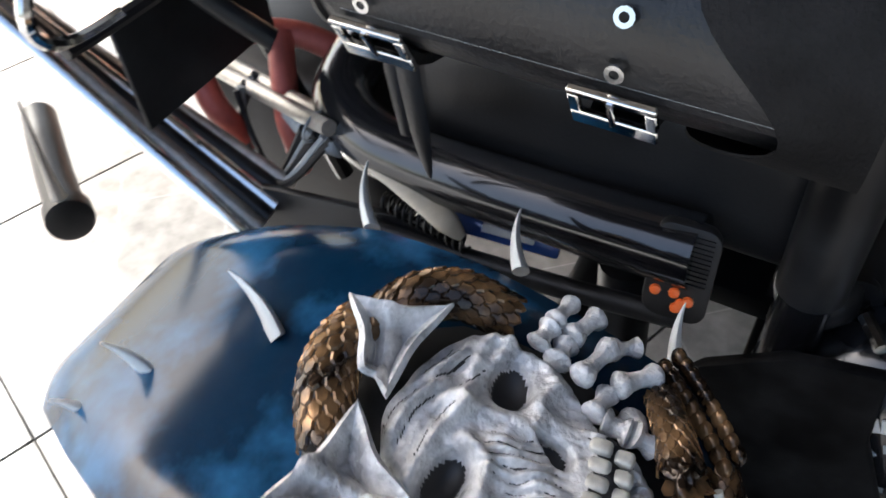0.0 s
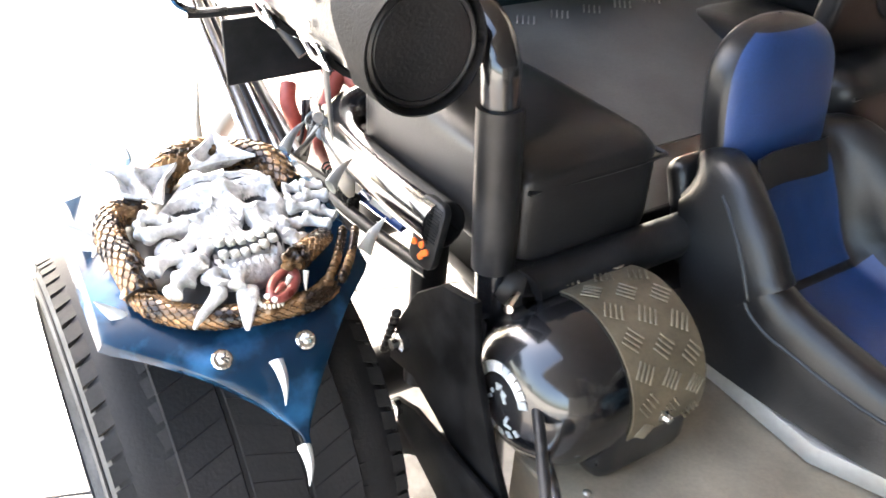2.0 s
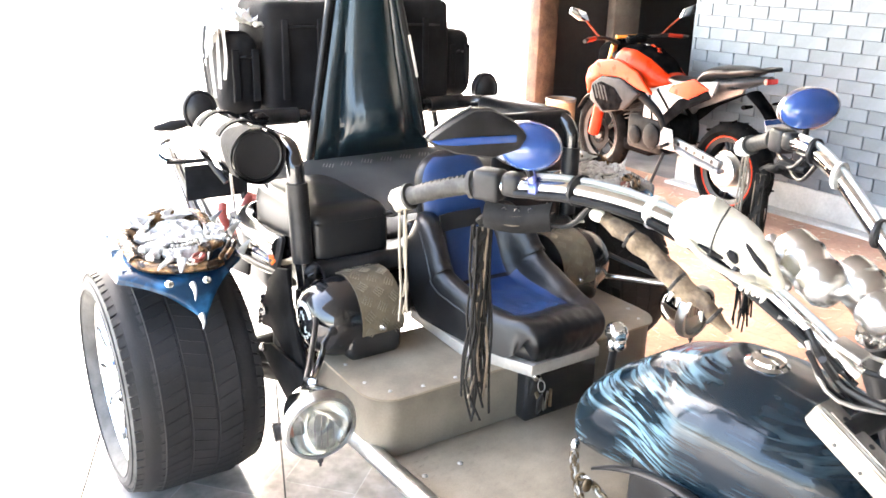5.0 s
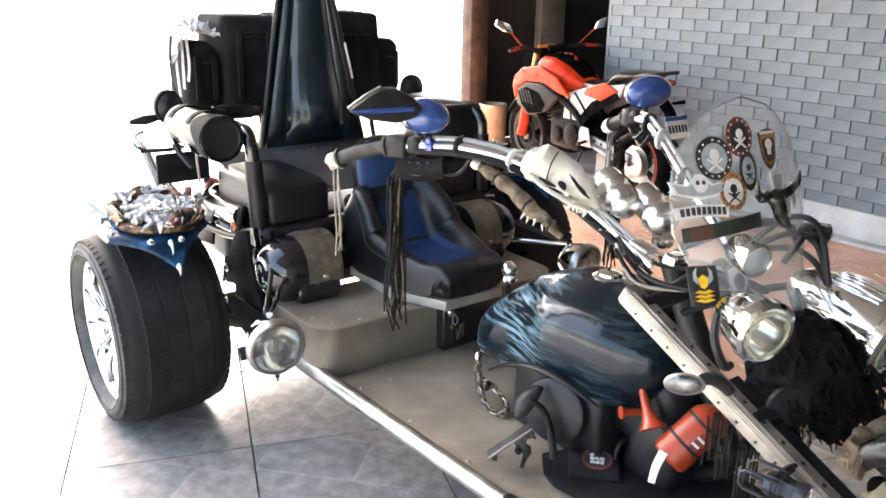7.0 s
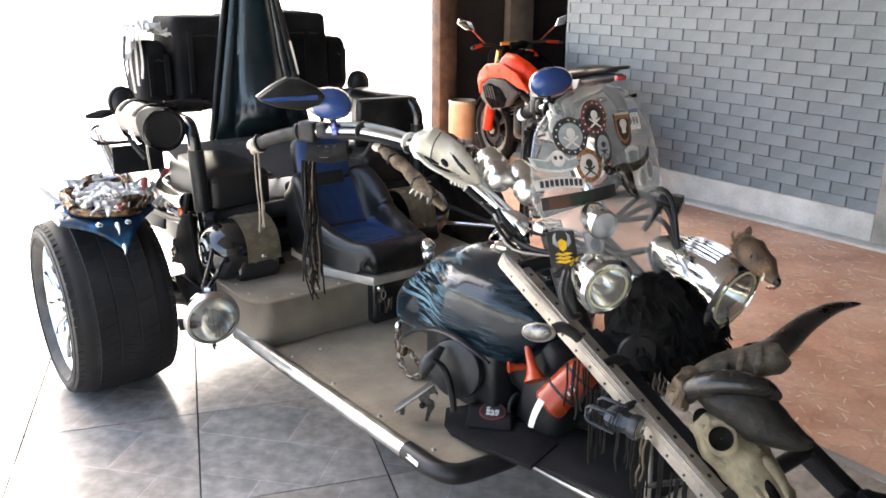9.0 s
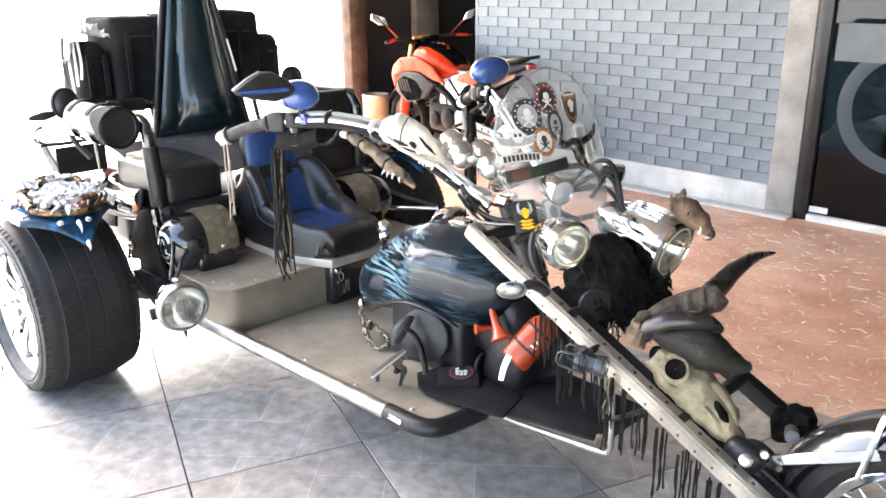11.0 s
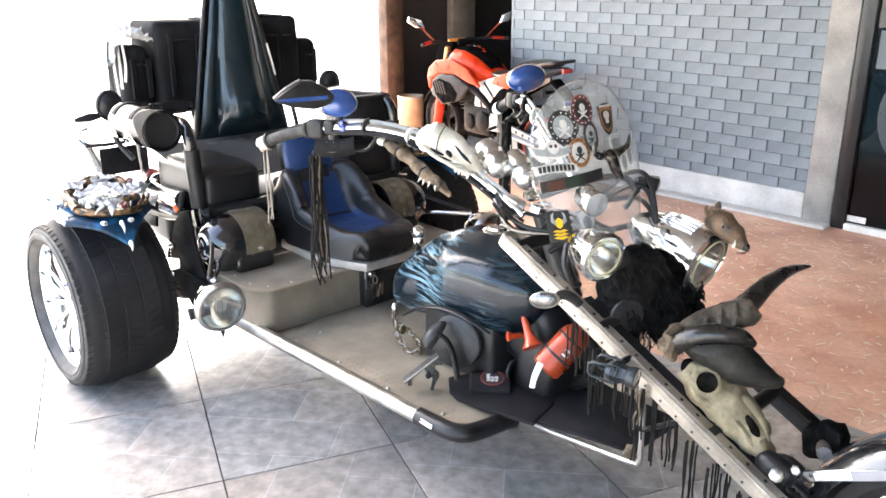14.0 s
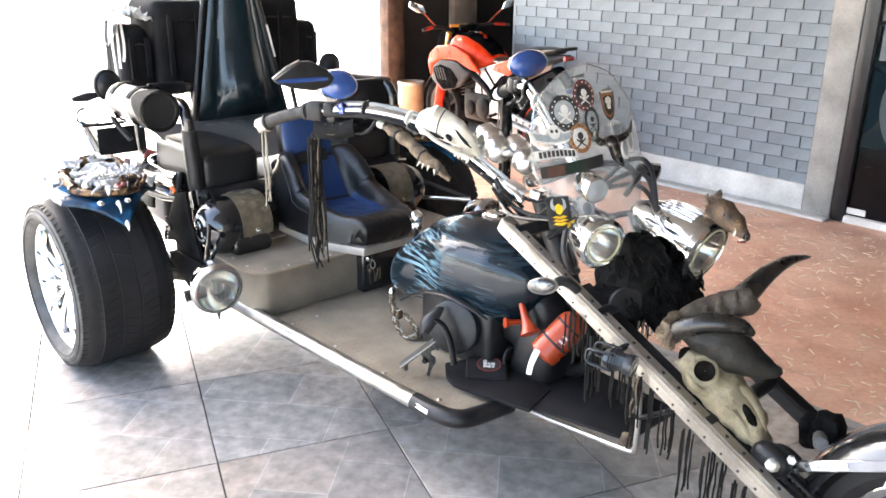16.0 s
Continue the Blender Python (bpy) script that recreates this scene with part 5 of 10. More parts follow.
def girder(x, mat_, label):
    p0, p1 = Vector((x, -1.60, 0.888)), Vector((x, -2.62, 0.368))
    d = (p1 - p0).normalized()
    up = Vector((0, -d.z, d.y)) * -1
    up = up if up.z > 0 else -up
    L = (p1 - p0).length
    m = Matrix(((1, d.x, up.x, p0.x), (0, d.y, up.y, p0.y), (0, d.z, up.z, p0.z), (0, 0, 0, 1)))
    # a folded section: web, a ridge along it and two lips
    prof = [(-0.017, -0.046), (-0.017, -0.009), (-0.012, -0.004), (0.027, -0.004), (0.031, -0.008), (0.031, -0.046), (0.026, -0.05), (-0.011, -0.05)]
    n = len(prof)
    verts = [m @ Vector((a, t, b)) for t in (0.0, 0.012, L - 0.012, L) for a, b in [(q * (0.9 if t in (0, L) else 1), w * (0.9 if t in (0, L) else 1)) for q, w in prof]]
    faces = [(r * n + i, r * n + (i + 1) % n, (r + 1) * n + (i + 1) % n, (r + 1) * n + i) for r in range(3) for i in range(n)] + [tuple(range(n)), tuple(range(3 * n, 4 * n))]
    bm = raw(verts, faces)
    bmesh.ops.recalc_face_normals(bm, faces=bm.faces)
    bmesh.ops.bevel(bm, geom=[e for e in bm.edges if e.calc_length() > 0.5], offset=0.003, segments=2, affect="EDGES")
    g = part("fork_girder", bm, mat_, trike, label)
    if x < 0:
        part("ridge", moved(box((-0.0190, 0.02, -0.021), (-0.0165, L - 0.02, -0.016), 0.001, 1), m), mat_, g)
        part("inner_flange", moved(box((0.033, 0.30, -0.058), (0.075, L - 0.03, -0.012), 0.004, 2), m), CLOTH, g, "black inner fork channel")
        part("ridge", moved(box((-0.006, 0.02, -0.0045), (-0.001, L - 0.02, -0.002), 0.001, 1), m), mat_, g)
        # no holes are cut: black discs imitate the shade inside them
        for k in range(20):
            t = 0.04 + k * 0.054
            for off, top in ((0.012, True), (-0.033, False)):
                if top:
                    part("hole", moved(lathe([(0.0052, -0.001), (0.0052, 0.0008), (0.0005, 0.0009)], (0, 0, 0), (0, 0, 1), 10), m @ Matrix.Translation((0.011, t, -0.0035))), PRINTBLACK, g, "black disc drawn for the dark of a drilled hole")
                else:
                    part("hole", moved(lathe([(0.0036, -0.001), (0.0036, 0.0008), (0.0005, 0.0009)], (0, 0, 0), (-1, 0, 0), 10), m @ Matrix.Translation((-0.018, t + 0.02, off))), PRINTBLACK, g)
    return g, m


gr, GM = girder(-0.21, mat("anodised_champagne_alloy", (0.40, 0.365, 0.315), 0.36, 0.75, var=0.35, scale=9, fine=120, bump=0.12), "drilled champagne-coloured alloy fork girder")
gl, GM2 = girder(0.13, SATIN, "black fork girder")
for yy, zz in ((-1.64, 0.846), (-1.95, 0.687), (-2.30, 0.509)):
    part("fork_bridge", tube([(-0.21, yy, zz), (0.13, yy, zz)], 0.02, 12), SATIN, trike)
part("steering_head", tube([(FX, -1.58, 0.93), (FX, -1.72, 0.66)], 0.034, 16), SATIN, trike)
part("frame_spine", tube([(FX + 0.04, -1.62, 0.70), (FX + 0.05, -1.55, 0.50), (FX + 0.06, -1.45, 0.36)], 0.03, 14, 4), SATIN, trike)
part("down_tube", tube([(0.03, -1.65, 0.62), (0.03, -1.78, 0.42), (0.03, -1.62, 0.30)], 0.024, 12, 4), SATIN, trike)

# front wheel and mudguard
WC = Vector((FX, -2.83, 0.305))
fw = part("front_wheel", lathe([(0.20, -0.03), (0.222, -0.045), (0.23, -0.04), (0.21, 0), (0.23, 0.04), (0.222, 0.045), (0.20, 0.03), (0.19, 0)], WC, (1, 0, 0), 48, caps=False), CHROME, trike, "chrome spoked front rim")
part("tyre", lathe([(0.225, -0.045), (0.25, -0.062), (0.28, -0.055), (0.298, -0.03), (0.305, 0), (0.298, 0.03), (0.28, 0.055), (0.25, 0.062), (0.225, 0.045)], WC, (1, 0, 0), 56, caps=False), RUBBER, fw, "black front tyre")
part("hub", lathe([(0.03, -0.06), (0.05, -0.05), (0.05, 0.05), (0.03, 0.06)], WC, (1, 0, 0), 20), CHROME, fw)
for k in range(28):
    a = 2 * math.pi * k / 28
    s = -1 if k % 2 else 1
    part("spoke", tube([WC + Vector((s * 0.045, 0.05 * math.cos(a + 0.3), 0.05 * math.sin(a + 0.3))), WC + Vector((0, 0.20 * math.cos(a), 0.20 * math.sin(a)))], 0.0022, 6), CHROME, fw)
part("front_mudguard", sheet(lambda u, v: (WC.x + 0.085 * (2 * u - 1), WC.y + (0.345 - 0.05 * abs(2 * u - 1) ** 3) * math.cos(radians(12 + 150 * v)), WC.z + (0.345 - 0.05 * abs(2 * u - 1) ** 3) * math.sin(radians(12 + 150 * v))), 14, 36, thick=0.004), BLACK, trike, "glossy black front mudguard")
stay = part("mudguard_stay", moved(box((-0.004, -0.15, -0.014), (0.004, 0.15, 0.014), 0.002, 1), pose(-0.125, -2.60, 0.505, -27, 0, 0)), CHROME, trike, "chrome mudguard stay with a sticker")
part("sticker", moved(box((-0.0055, -0.045, -0.009), (-0.004, 0.045, 0.009), 0.001, 1), pose(-0.125, -2.575, 0.492, -27, 0, 0)), PRINTWHITE, stay, "white sticker with a dark line of print")
for k in range(7):
    part("print_bar", moved(box((-0.0062, -0.003, -0.003), (-0.005, 0.003, 0.003)), pose(-0.125, -2.575, 0.492, -27, 0, 0) @ Matrix.Translation((0, -0.03 + 0.009 * k, 0))), PRINTGREY, stay)
part("stay_loop", tube([(-0.13, -2.70, 0.50), (-0.128, -2.72, 0.60), (-0.11, -2.73, 0.66), (-0.04, -2.735, 0.675)], 0.008, 8, 5), CHROME, trike)
part("rocker", join(ball((-0.150, -2.450, 0.460), (0.028, 0.05, 0.036), (15, 0, 0), 22, 14, power=0.7), tube([(-0.140, -2.401, 0.454), (-0.130, -2.461, 0.482), (-0.120, -2.499, 0.462)], 0.016, 12, 4)), SATIN, trike, "black fork rocker")
part("rocker_bolt", lathe([(0.017, 0), (0.017, 0.012), (0.012, 0.015), (0.001, 0.016)], (-0.185, -2.469, 0.470), (-1, -0.5, 0.4), 8), STEEL, trike, "large steel rocker bolt")
part("rocker_nut", lathe([(0.010, 0), (0.010, 0.02), (0.001, 0.02)], (-0.160, -2.500, 0.489), (-1, -0.5, 0.4), 6), DULLSTEEL, trike)
coil = []
for i in range(90):
    a, t = i * 0.55, i / 90
    c = Vector((-0.140, -2.472, 0.442)).lerp(Vector((-0.110, -2.566, 0.371)), t)
    coil.append(c + Vector((math.cos(a) * 0.026, math.sin(a) * 0.019, math.sin(a) * 0.019)))
part("spring", tube(coil, 0.005, 6), SATIN, trike, "black coil spring")
part("damper", tube([(-0.140, -2.472, 0.442), (-0.110, -2.566, 0.371)], 0.014, 12), SATIN, trike)
part("fork_lug", ball((0.06, -2.48, 0.47), (0.06, 0.05, 0.045), rough=0.03, freq=40), FUR, trike)
part("fork_lug", tube([(0.02, -2.49, 0.47), (-0.02, -2.51, 0.475)], 0.018, 12), DULLSTEEL, trike)

# handlebar: long pulled-back bars with wrapped grips
BROWNHIDE = mat("worn_tan_leather", (0.09, 0.075, 0.055), 0.6, 0.0, var=0.4, scale=30, bump=0.3, spec=0.2)


def bar(s):
    pts = [(FX + 0.03 + s * 0.547, -0.855, 1.094), (FX + 0.03 + s * 0.513, -0.925, 1.123), (FX + 0.03 + s * 0.467, -0.992, 1.143), (FX + 0.03 + s * 0.412, -1.09, 1.154), (FX + 0.03 + s * 0.35, -1.18, 1.155), (FX + 0.03 + s * 0.27, -1.30, 1.125), (FX + 0.03 + s * 0.20, -1.45, 1.04), (FX + 0.03 + s * 0.15, -1.62, 0.93)]
    h = part("handlebar", tube(pts, 0.0165, 14, 6), CHROME, trike, "long pulled-back chrome handlebar")
    sm = smooth_path(pts, 12)
    part("grip", tube(sm[2:25], [0.0185 + 0.0006 * ((i * 7) % 3) for i in range(23)], 16), GRIPLEATHER, h, "laced black leather grip")
    part("bar_end", ball(sm[0] + Vector((0, 0.012, -0.006)), (0.021, 0.03, 0.026), rough=0.010, freq=60), mat("grey_wrapped_cord", (0.42, 0.37, 0.30), 0.7, var=0.4, scale=40, bump=0.6) if s < 0 else WHITE, h, "pale wrapped bar end")
    for i in (2, 22):
        part("collar", tube([sm[i], sm[i + 1]], 0.027, 18), GRIPLEATHER, h, "rolled leather collar")
    sw = sm[27]
    part("switch_box", obox(sw, (0.048, 0.058, 0.06), (0, 0, s * -25), 0.01, 3), PLASTIC, h, "black switch housing")
    part("switch_box", obox(sm[32] + Vector((0, 0, 0.002)), (0.042, 0.040, 0.046), (0, 0, s * -25), 0.012, 3), PLASTIC, h)
    for off in (0.022, -0.020):
        part("cable", tube([p + Vector((0, 0, off)) for p in sm[36::6]], 0.0055, 8), GREYPLASTIC if off > 0 else SATIN, h, "cable along the bar")
    part("cable", tube([p + Vector((s * 0.02, 0, -0.012)) for p in sm[34::6]], 0.008, 8), SATIN, h)
    for i in (46, 58, 70):
        part("cable_tie", tube([sm[i] - Vector((0, 0.004, 0)), sm[i] + Vector((0, 0.004, 0))], 0.031, 12), PRINTWHITE if i == 58 else SATIN, h)
    # a laced seam along the top of the grip
    lacing = []
    for i in range(25):
        c = sm[4 + int(i * 17 / 24)].lerp(sm[5 + int(i * 17 / 24)], (i * 17 / 24) % 1)
        lacing.append(c + Vector((-0.0065 if i % 2 else 0.0025, -0.004 if i % 2 else 0.003, 0.0185)))
    part("thong", tube(lacing, 0.0024, 6), GRIPLEATHER, h, "zigzag lacing along the grip")
    for k, (p0, p1) in enumerate(((26, 40), (30, 48))):
        part("cable", tube([sm[p0] + Vector((0, 0, -0.03 - 0.012 * k)), sm[(p0 + p1) // 2] + Vector((s * -0.03, -0.02, -0.055 - 0.02 * k)), sm[p1] + Vector((0, 0, -0.028))], 0.005, 8, 5), SATIN, h, "drooping black cable")
    # lever
    tip_ = Vector((FX + 0.03 + s * 0.447, -0.995, 1.075))
    lv = part("lever", tube([sw + Vector((s * -0.06, -0.12, -0.045)), sw + Vector((s * -0.03, -0.04, -0.05)), tip_ + Vector((s * -0.02, -0.04, 0.006)), tip_], [0.014, 0.019, 0.019, 0.014], 10, 5, flat=0.7), STRAP, h, "leather-sleeved lever with eyelets")
    ra_, rb_ = Vector((FX + 0.03 + s * 0.456, -1.022, 1.102)), Vector((FX + 0.03 + s * 0.398, -1.122, 1.114))
    out = Vector((s * 0.87, -0.49, 0))
    sleeve = part("lever_sleeve", sheet(lambda u, v: ra_.lerp(rb_, -0.08 + 1.16 * u) + out * (0.012 * math.sin(math.pi * v) - 0.002) + Vector((0, 0, 0.012 - 0.048 * v - 0.008 * math.sin(math.pi * u))), 16, 8, thick=0.006), STRAP, h, "black leather lever sleeve with eyelets")
    part("sleeve_patch", sheet(lambda u, v: ra_.lerp(rb_, 0.12 + 0.66 * u) + out * (0.0145 - 0.002) + Vector((0, 0, -0.011 - 0.020 * v * math.sin(math.pi * (0.1 + 0.8 * u)))), 12, 6, thick=0.002), BROWNHIDE, sleeve, "worn tan patch")
    for k in range(5):
        part("stud", lathe([(0.0068, 0), (0.0072, 0.002), (0.005, 0.004), (0.003, 0.002)], ra_.lerp(rb_, 0.04 + 0.23 * k) + out * 0.006 + Vector((0, 0, -0.002)), out + Vector((0, 0, 0.3)), 14, caps=False), CHROME, sleeve, "chrome eyelet")
    return h, sm


bar_r, BR = bar(-1)
bar_l, BLP = bar(1)


def fringe(top, n, length, parent, seed, spread=0.02, thick=0.0034, mats=(SATIN,), wave=1.0):
    """Hanging leather laces from one knot."""
    rr = random.Random(seed)
    for i in range(n):
        t = Vector(top) + Vector((rr.uniform(-spread, spread), rr.uniform(-spread, spread), 0))
        l = length * rr.uniform(0.72, 1.0)
        pts = [t]
        for k in range(1, 5):
            pts.append(t + Vector((wave * (rr.uniform(-0.006, 0.006) + 0.006 * k * rr.uniform(-1, 1)), wave * rr.uniform(-0.006, 0.006), -l * k / 4)))
        part("lace", tube(pts, thick, 6, 3), mats[i % len(mats)], parent, "hanging leather lace")


PALELACE = mat("pale_leather_lace", (0.2, 0.175, 0.14), 0.6, var=0.3, scale=30, bump=0.2)
DARKLACE = mat("dark_leather_lace", (0.006, 0.0055, 0.005), 0.75, var=0.4, scale=30, bump=0.3, spec=0.15)
BROWNLACE = mat("brown_leather_lace", (0.12, 0.09, 0.06), 0.6, var=0.4, scale=30, bump=0.3)
for s, h, P in ((-1, bar_r, BR), (1, bar_l, BLP)):
    fringe(P[0] + Vector((0, 0.005, -0.01)), 4, 0.29, h, 3 + s, 0.010, 0.0026, (PALELACE,), 0.5)
    fringe(Vector((FX + 0.03 + s * 0.447, -0.985, 1.055)), 24, 0.45, h, 13 + s, 0.017, 0.0026, (DARKLACE, DARKLACE, DARKLACE, DARKLACE, DARKLACE, BROWNLACE), 0.9)
    braid = [Vector((FX + 0.03 + s * 0.447 + 0.008 * math.sin(k * 1.3), -0.985 + 0.008 * math.cos(k * 1.3), 1.07 - 0.013 * k)) for k in range(18)]
    part("braid", tube(braid, 0.011, 8), DARKLACE, h, "braided leather cord")


mr_r = part("bar_mirror", ball((-0.432, -1.090, 1.232), (0.060, 0.055, 0.045), (8, 6, -15), 28, 18), BLUEGLOSS, trike, "glossy blue almond mirror shell")
part("mirror_rim", ball((-0.440, -1.070, 1.233), (0.058, 0.034, 0.043), (8, 6, -15), 26, 16), CHROME, mr_r)
part("mirror_stem", tube([(-0.425, -1.10, 1.155), (-0.432, -1.10, 1.175), (-0.435, -1.095, 1.20)], [0.014, 0.009, 0.010], 10, 4), mat("blue_anodised_stem", (0.10, 0.12, 0.34), 0.25, 0.9, bump=0.02), mr_r)
part("stem_clamp", lathe([(0.019, -0.010), (0.022, -0.007), (0.022, 0.007), (0.019, 0.010)], (-0.420, -1.098, 1.154), (0.5, -0.86, 0.0), 20), bpy.data.materials["blue_anodised_stem"], mr_r, "blue bar clamp")
WING = Matrix.Translation((-0.655, -1.078, 0)) @ Matrix.Rotation(radians(-12), 4, "Z") @ Matrix.Translation((0.655, 1.078, 0))
mp2 = part("wing_mirror", moved(plate([(-0.655, 1.264), (-0.61, 1.292), (-0.57, 1.312), (-0.535, 1.311), (-0.49, 1.288), (-0.462, 1.262), (-0.478, 1.236), (-0.53, 1.224), (-0.60, 1.236), (-0.64, 1.252)], -1.095, -1.058, 0.012, axis="y"), WING), PLASTIC, trike, "black leaf-shaped mirror with a blue band")
part("wing_band", moved(plate([(-0.648, 1.262), (-0.60, 1.266), (-0.49, 1.266), (-0.49, 1.252), (-0.60, 1.252), (-0.636, 1.255)], -1.099, -1.060, 0.003, axis="y"), WING), BLUEGLOSS, mp2, "blue band along the mirror")
part("wing_edge", moved(tube([(-0.653, -1.076, 1.266), (-0.61, -1.076, 1.294), (-0.57, -1.076, 1.3135)], 0.003, 8, 4), WING), STEEL, mp2)
part("wing_stem", tube([(-0.425, -1.10, 1.155), (-0.44, -1.10, 1.19), (-0.475, -1.105, 1.245)], 0.008, 8, 4), SATIN, mp2)
ml = part("bar_mirror", ball((0.445, -1.075, 1.235), (0.082, 0.05, 0.052), (10, -6, -12), 26, 16), BLUEGLOSS, trike, "glossy blue almond mirror shell")
part("mirror_rim", ball((0.445, -1.052, 1.236), (0.07, 0.028, 0.05), (10, -6, -12), 24, 14), CHROME, ml)
part("mirror_stem", tube([(0.40, -1.10, 1.14), (0.42, -1.09, 1.19), (0.44, -1.08, 1.20)], 0.008, 10, 4), SATIN, ml)

# twin trumpet cans on the bars
SATINCHROME = mat("satin_chrome", (0.62, 0.62, 0.61), 0.24, 1.0, var=0.2, scale=20, bump=0.04, rvar=0.08)
for k, (x, y, z) in enumerate(((-0.205, -1.545, 1.085), (-0.18, -1.635, 1.062))):
    d = Vector((-0.25, -0.62, -0.25)).normalized()
    hn = part("air_horn", lathe([(0.02, -0.085), (0.034, -0.08), (0.037, -0.06), (0.037, -0.045), (0.040, -0.042), (0.037, -0.037), (0.037, 0.0), (0.040, 0.004), (0.037, 0.01), (0.037, 0.022), (0.034, 0.036), (0.026, 0.047), (0.012, 0.053), (0.001, 0.054)], (x, y, z), d, 32), SATINCHROME, trike, "polished chrome horn can")
part("clutter_bracket", obox((-0.20, -1.62, 0.985), (0.06, 0.05, 0.010), (20, 10, 15), 0.003), DULLSTEEL, trike, "bent steel bracket")
part("clutter_bracket", obox((-0.16, -1.55, 0.955), (0.04, 0.07, 0.008), (-15, 20, 25), 0.003), STEEL, trike)
for k in range(6):
    a = k * 1.1
    part("cable", tube([(-0.22 + 0.03 * math.sin(a), -1.5 - 0.02 * k, 1.0 - 0.006 * k), (-0.16 + 0.05 * math.cos(a), -1.62, 0.945 - 0.016 * k), (-0.10 + 0.04 * math.sin(2 * a), -1.74, 0.92 + 0.035 * math.cos(a)), (0.0 + 0.05 * math.sin(a), -1.80, 0.88)], 0.0038 + 0.0016 * (k % 3), 8, 5), SATIN if k % 3 else DULLSTEEL, trike, "black looped cable" if k % 3 else "braided steel cable")
for k in range(3):
    part("cable", tube([(0.10 + 0.02 * k, -1.68, 0.93), (0.14 + 0.02 * k, -1.76, 1.03 - 0.04 * k), (0.11, -1.86, 1.04 - 0.04 * k), (0.08, -1.92, 0.92)], 0.0075, 8, 5), SATIN, trike, "black looped cable")
part("head_clamp", obox((-0.13, -1.66, 0.955), (0.10, 0.035, 0.03), (12, 8, 20), 0.008, 3), CHROME, trike, "chrome steering clamp")
part("head_clamp", lathe([(0.024, 0), (0.026, 0.004), (0.026, 0.02), (0.016, 0.026), (0.001, 0.027)], (-0.105, -1.60, 0.97), (-0.2, -0.2, 1), 22), CHROME, trike, "chrome stem nut")


# windscreen
def scr(x, z, off=0.0):
    return Vector((x, -1.85 + (z - 0.9) * 0.30 + 0.9 * (x - 0.03) ** 2 - off, z))


def screen_half(z):
    return float(np.interp(z, [0.84, 0.90, 1.05, 1.15, 1.22, 1.28, 1.31, 1.325], [0.11, 0.15, 0.208, 0.20, 0.178, 0.125, 0.075, 0.01]))


ws = part("windscreen", sheet(lambda u, v: scr(-0.042 + (2 * u - 1) * screen_half(0.84 + 0.485 * v), 0.84 + 0.485 * v), 24, 44, thick=0.003), SCREEN, trike, "clear scratched windscreen covered in stickers", angle=60)
ws.visible_shadow = False
edge_pts = [scr(-0.042 - screen_half(z), z) for z in np.linspace(0.84, 1.325, 26)] + [scr(-0.042 + screen_half(z), z) for z in np.linspace(1.325, 0.84, 26)]
part("screen_edge", tube(edge_pts, 0.0028, 6), glass("bright_screen_edge", (0.95, 0.95, 0.95), 0.25, 0.1), ws, "bright polished edge")


def on_screen(x, z, poly, mat_, name="sticker", lift=0.0, label="", turn=0.0):
    """A thin sticker on the front of the screen; poly in metres about its middle."""
    ct, st = math.cos(turn), math.sin(turn)
    vs = []
    for a, b in poly:
        vs.append(scr(x + a * ct - b * st, z + a * st + b * ct, 0.0045 + lift))
    n = len(vs)
    back = [v + Vector((0, 0.001, 0)) for v in vs]
    return part(name, raw(vs + back, [tuple(range(n)), tuple(range(2 * n - 1, n - 1, -1))] + [(i, n + i, n + (i + 1) % n, (i + 1) % n) for i in range(n)]), mat_, ws, label)


def disc(r, ry=None, n=24, a0=0, a1=360):
    ry = ry or r
    return [(r * math.cos(radians(a0 + (a1 - a0) * i / n)), ry * math.sin(radians(a0 + (a1 - a0) * i / n))) for i in range(n)]


def ring_badge(x, z, r, outer, inner, core, ry=None, label=""):
    k = (ry or r) / r
    on_screen(x, z, disc(r, r * k), outer, lift=0.0, label=label)
    on_screen(x, z, disc(r * 0.70, r * 0.70 * k), inner, lift=0.0008)
    for i in range(14):
        a = radians(20 + 320 * i / 13 - 70 + 180)
        on_screen(x + r * 0.84 * math.cos(a), z + r * 0.84 * k * math.sin(a), [(-0.0019, -0.0017), (0.0019, -0.0017), (0.0019, 0.0017), (-0.0019, 0.0017)], core, "print_bar", 0.0012, turn=a - math.pi / 2)
    on_screen(x, z + r * 0.16 * k, disc(r * 0.26, r * 0.28, 14), core, "emblem", 0.0014)
    on_screen(x, z - r * 0.18 * k, [(-r * 0.16, -r * 0.1), (r * 0.16, -r * 0.1), (r * 0.16, r * 0.1), (-r * 0.16, r * 0.1)], core, "emblem", 0.0014)
    for sgn in (-1, 1):
        on_screen(x, z - r * 0.30 * k, [(-r * 0.5, -r * 0.05), (r * 0.5, -r * 0.05), (r * 0.5, r * 0.05), (-r * 0.5, r * 0.05)], core, "emblem", 0.0016, turn=0.6 * sgn)


ring_badge(-0.139, 1.204, 0.045, PRINTBLACK, PRINTGREY, PRINTWHITE, label="round black and white badge sticker")
ring_badge(-0.066, 1.244, 0.038, PRINTRED, PRINTBLACK, PRINTWHITE, 0.042, "round dark red badge sticker")
ring_badge(-0.051, 1.172, 0.026, PRINTBLACK, PRINTGREY, PRINTBLACK, 0.042, "oval black sticker")
ring_badge(-0.101, 1.132, 0.036, PRINTORANGE, PRINTWHITE, PRINTBLACK, 0.04, "round orange and white sticker")
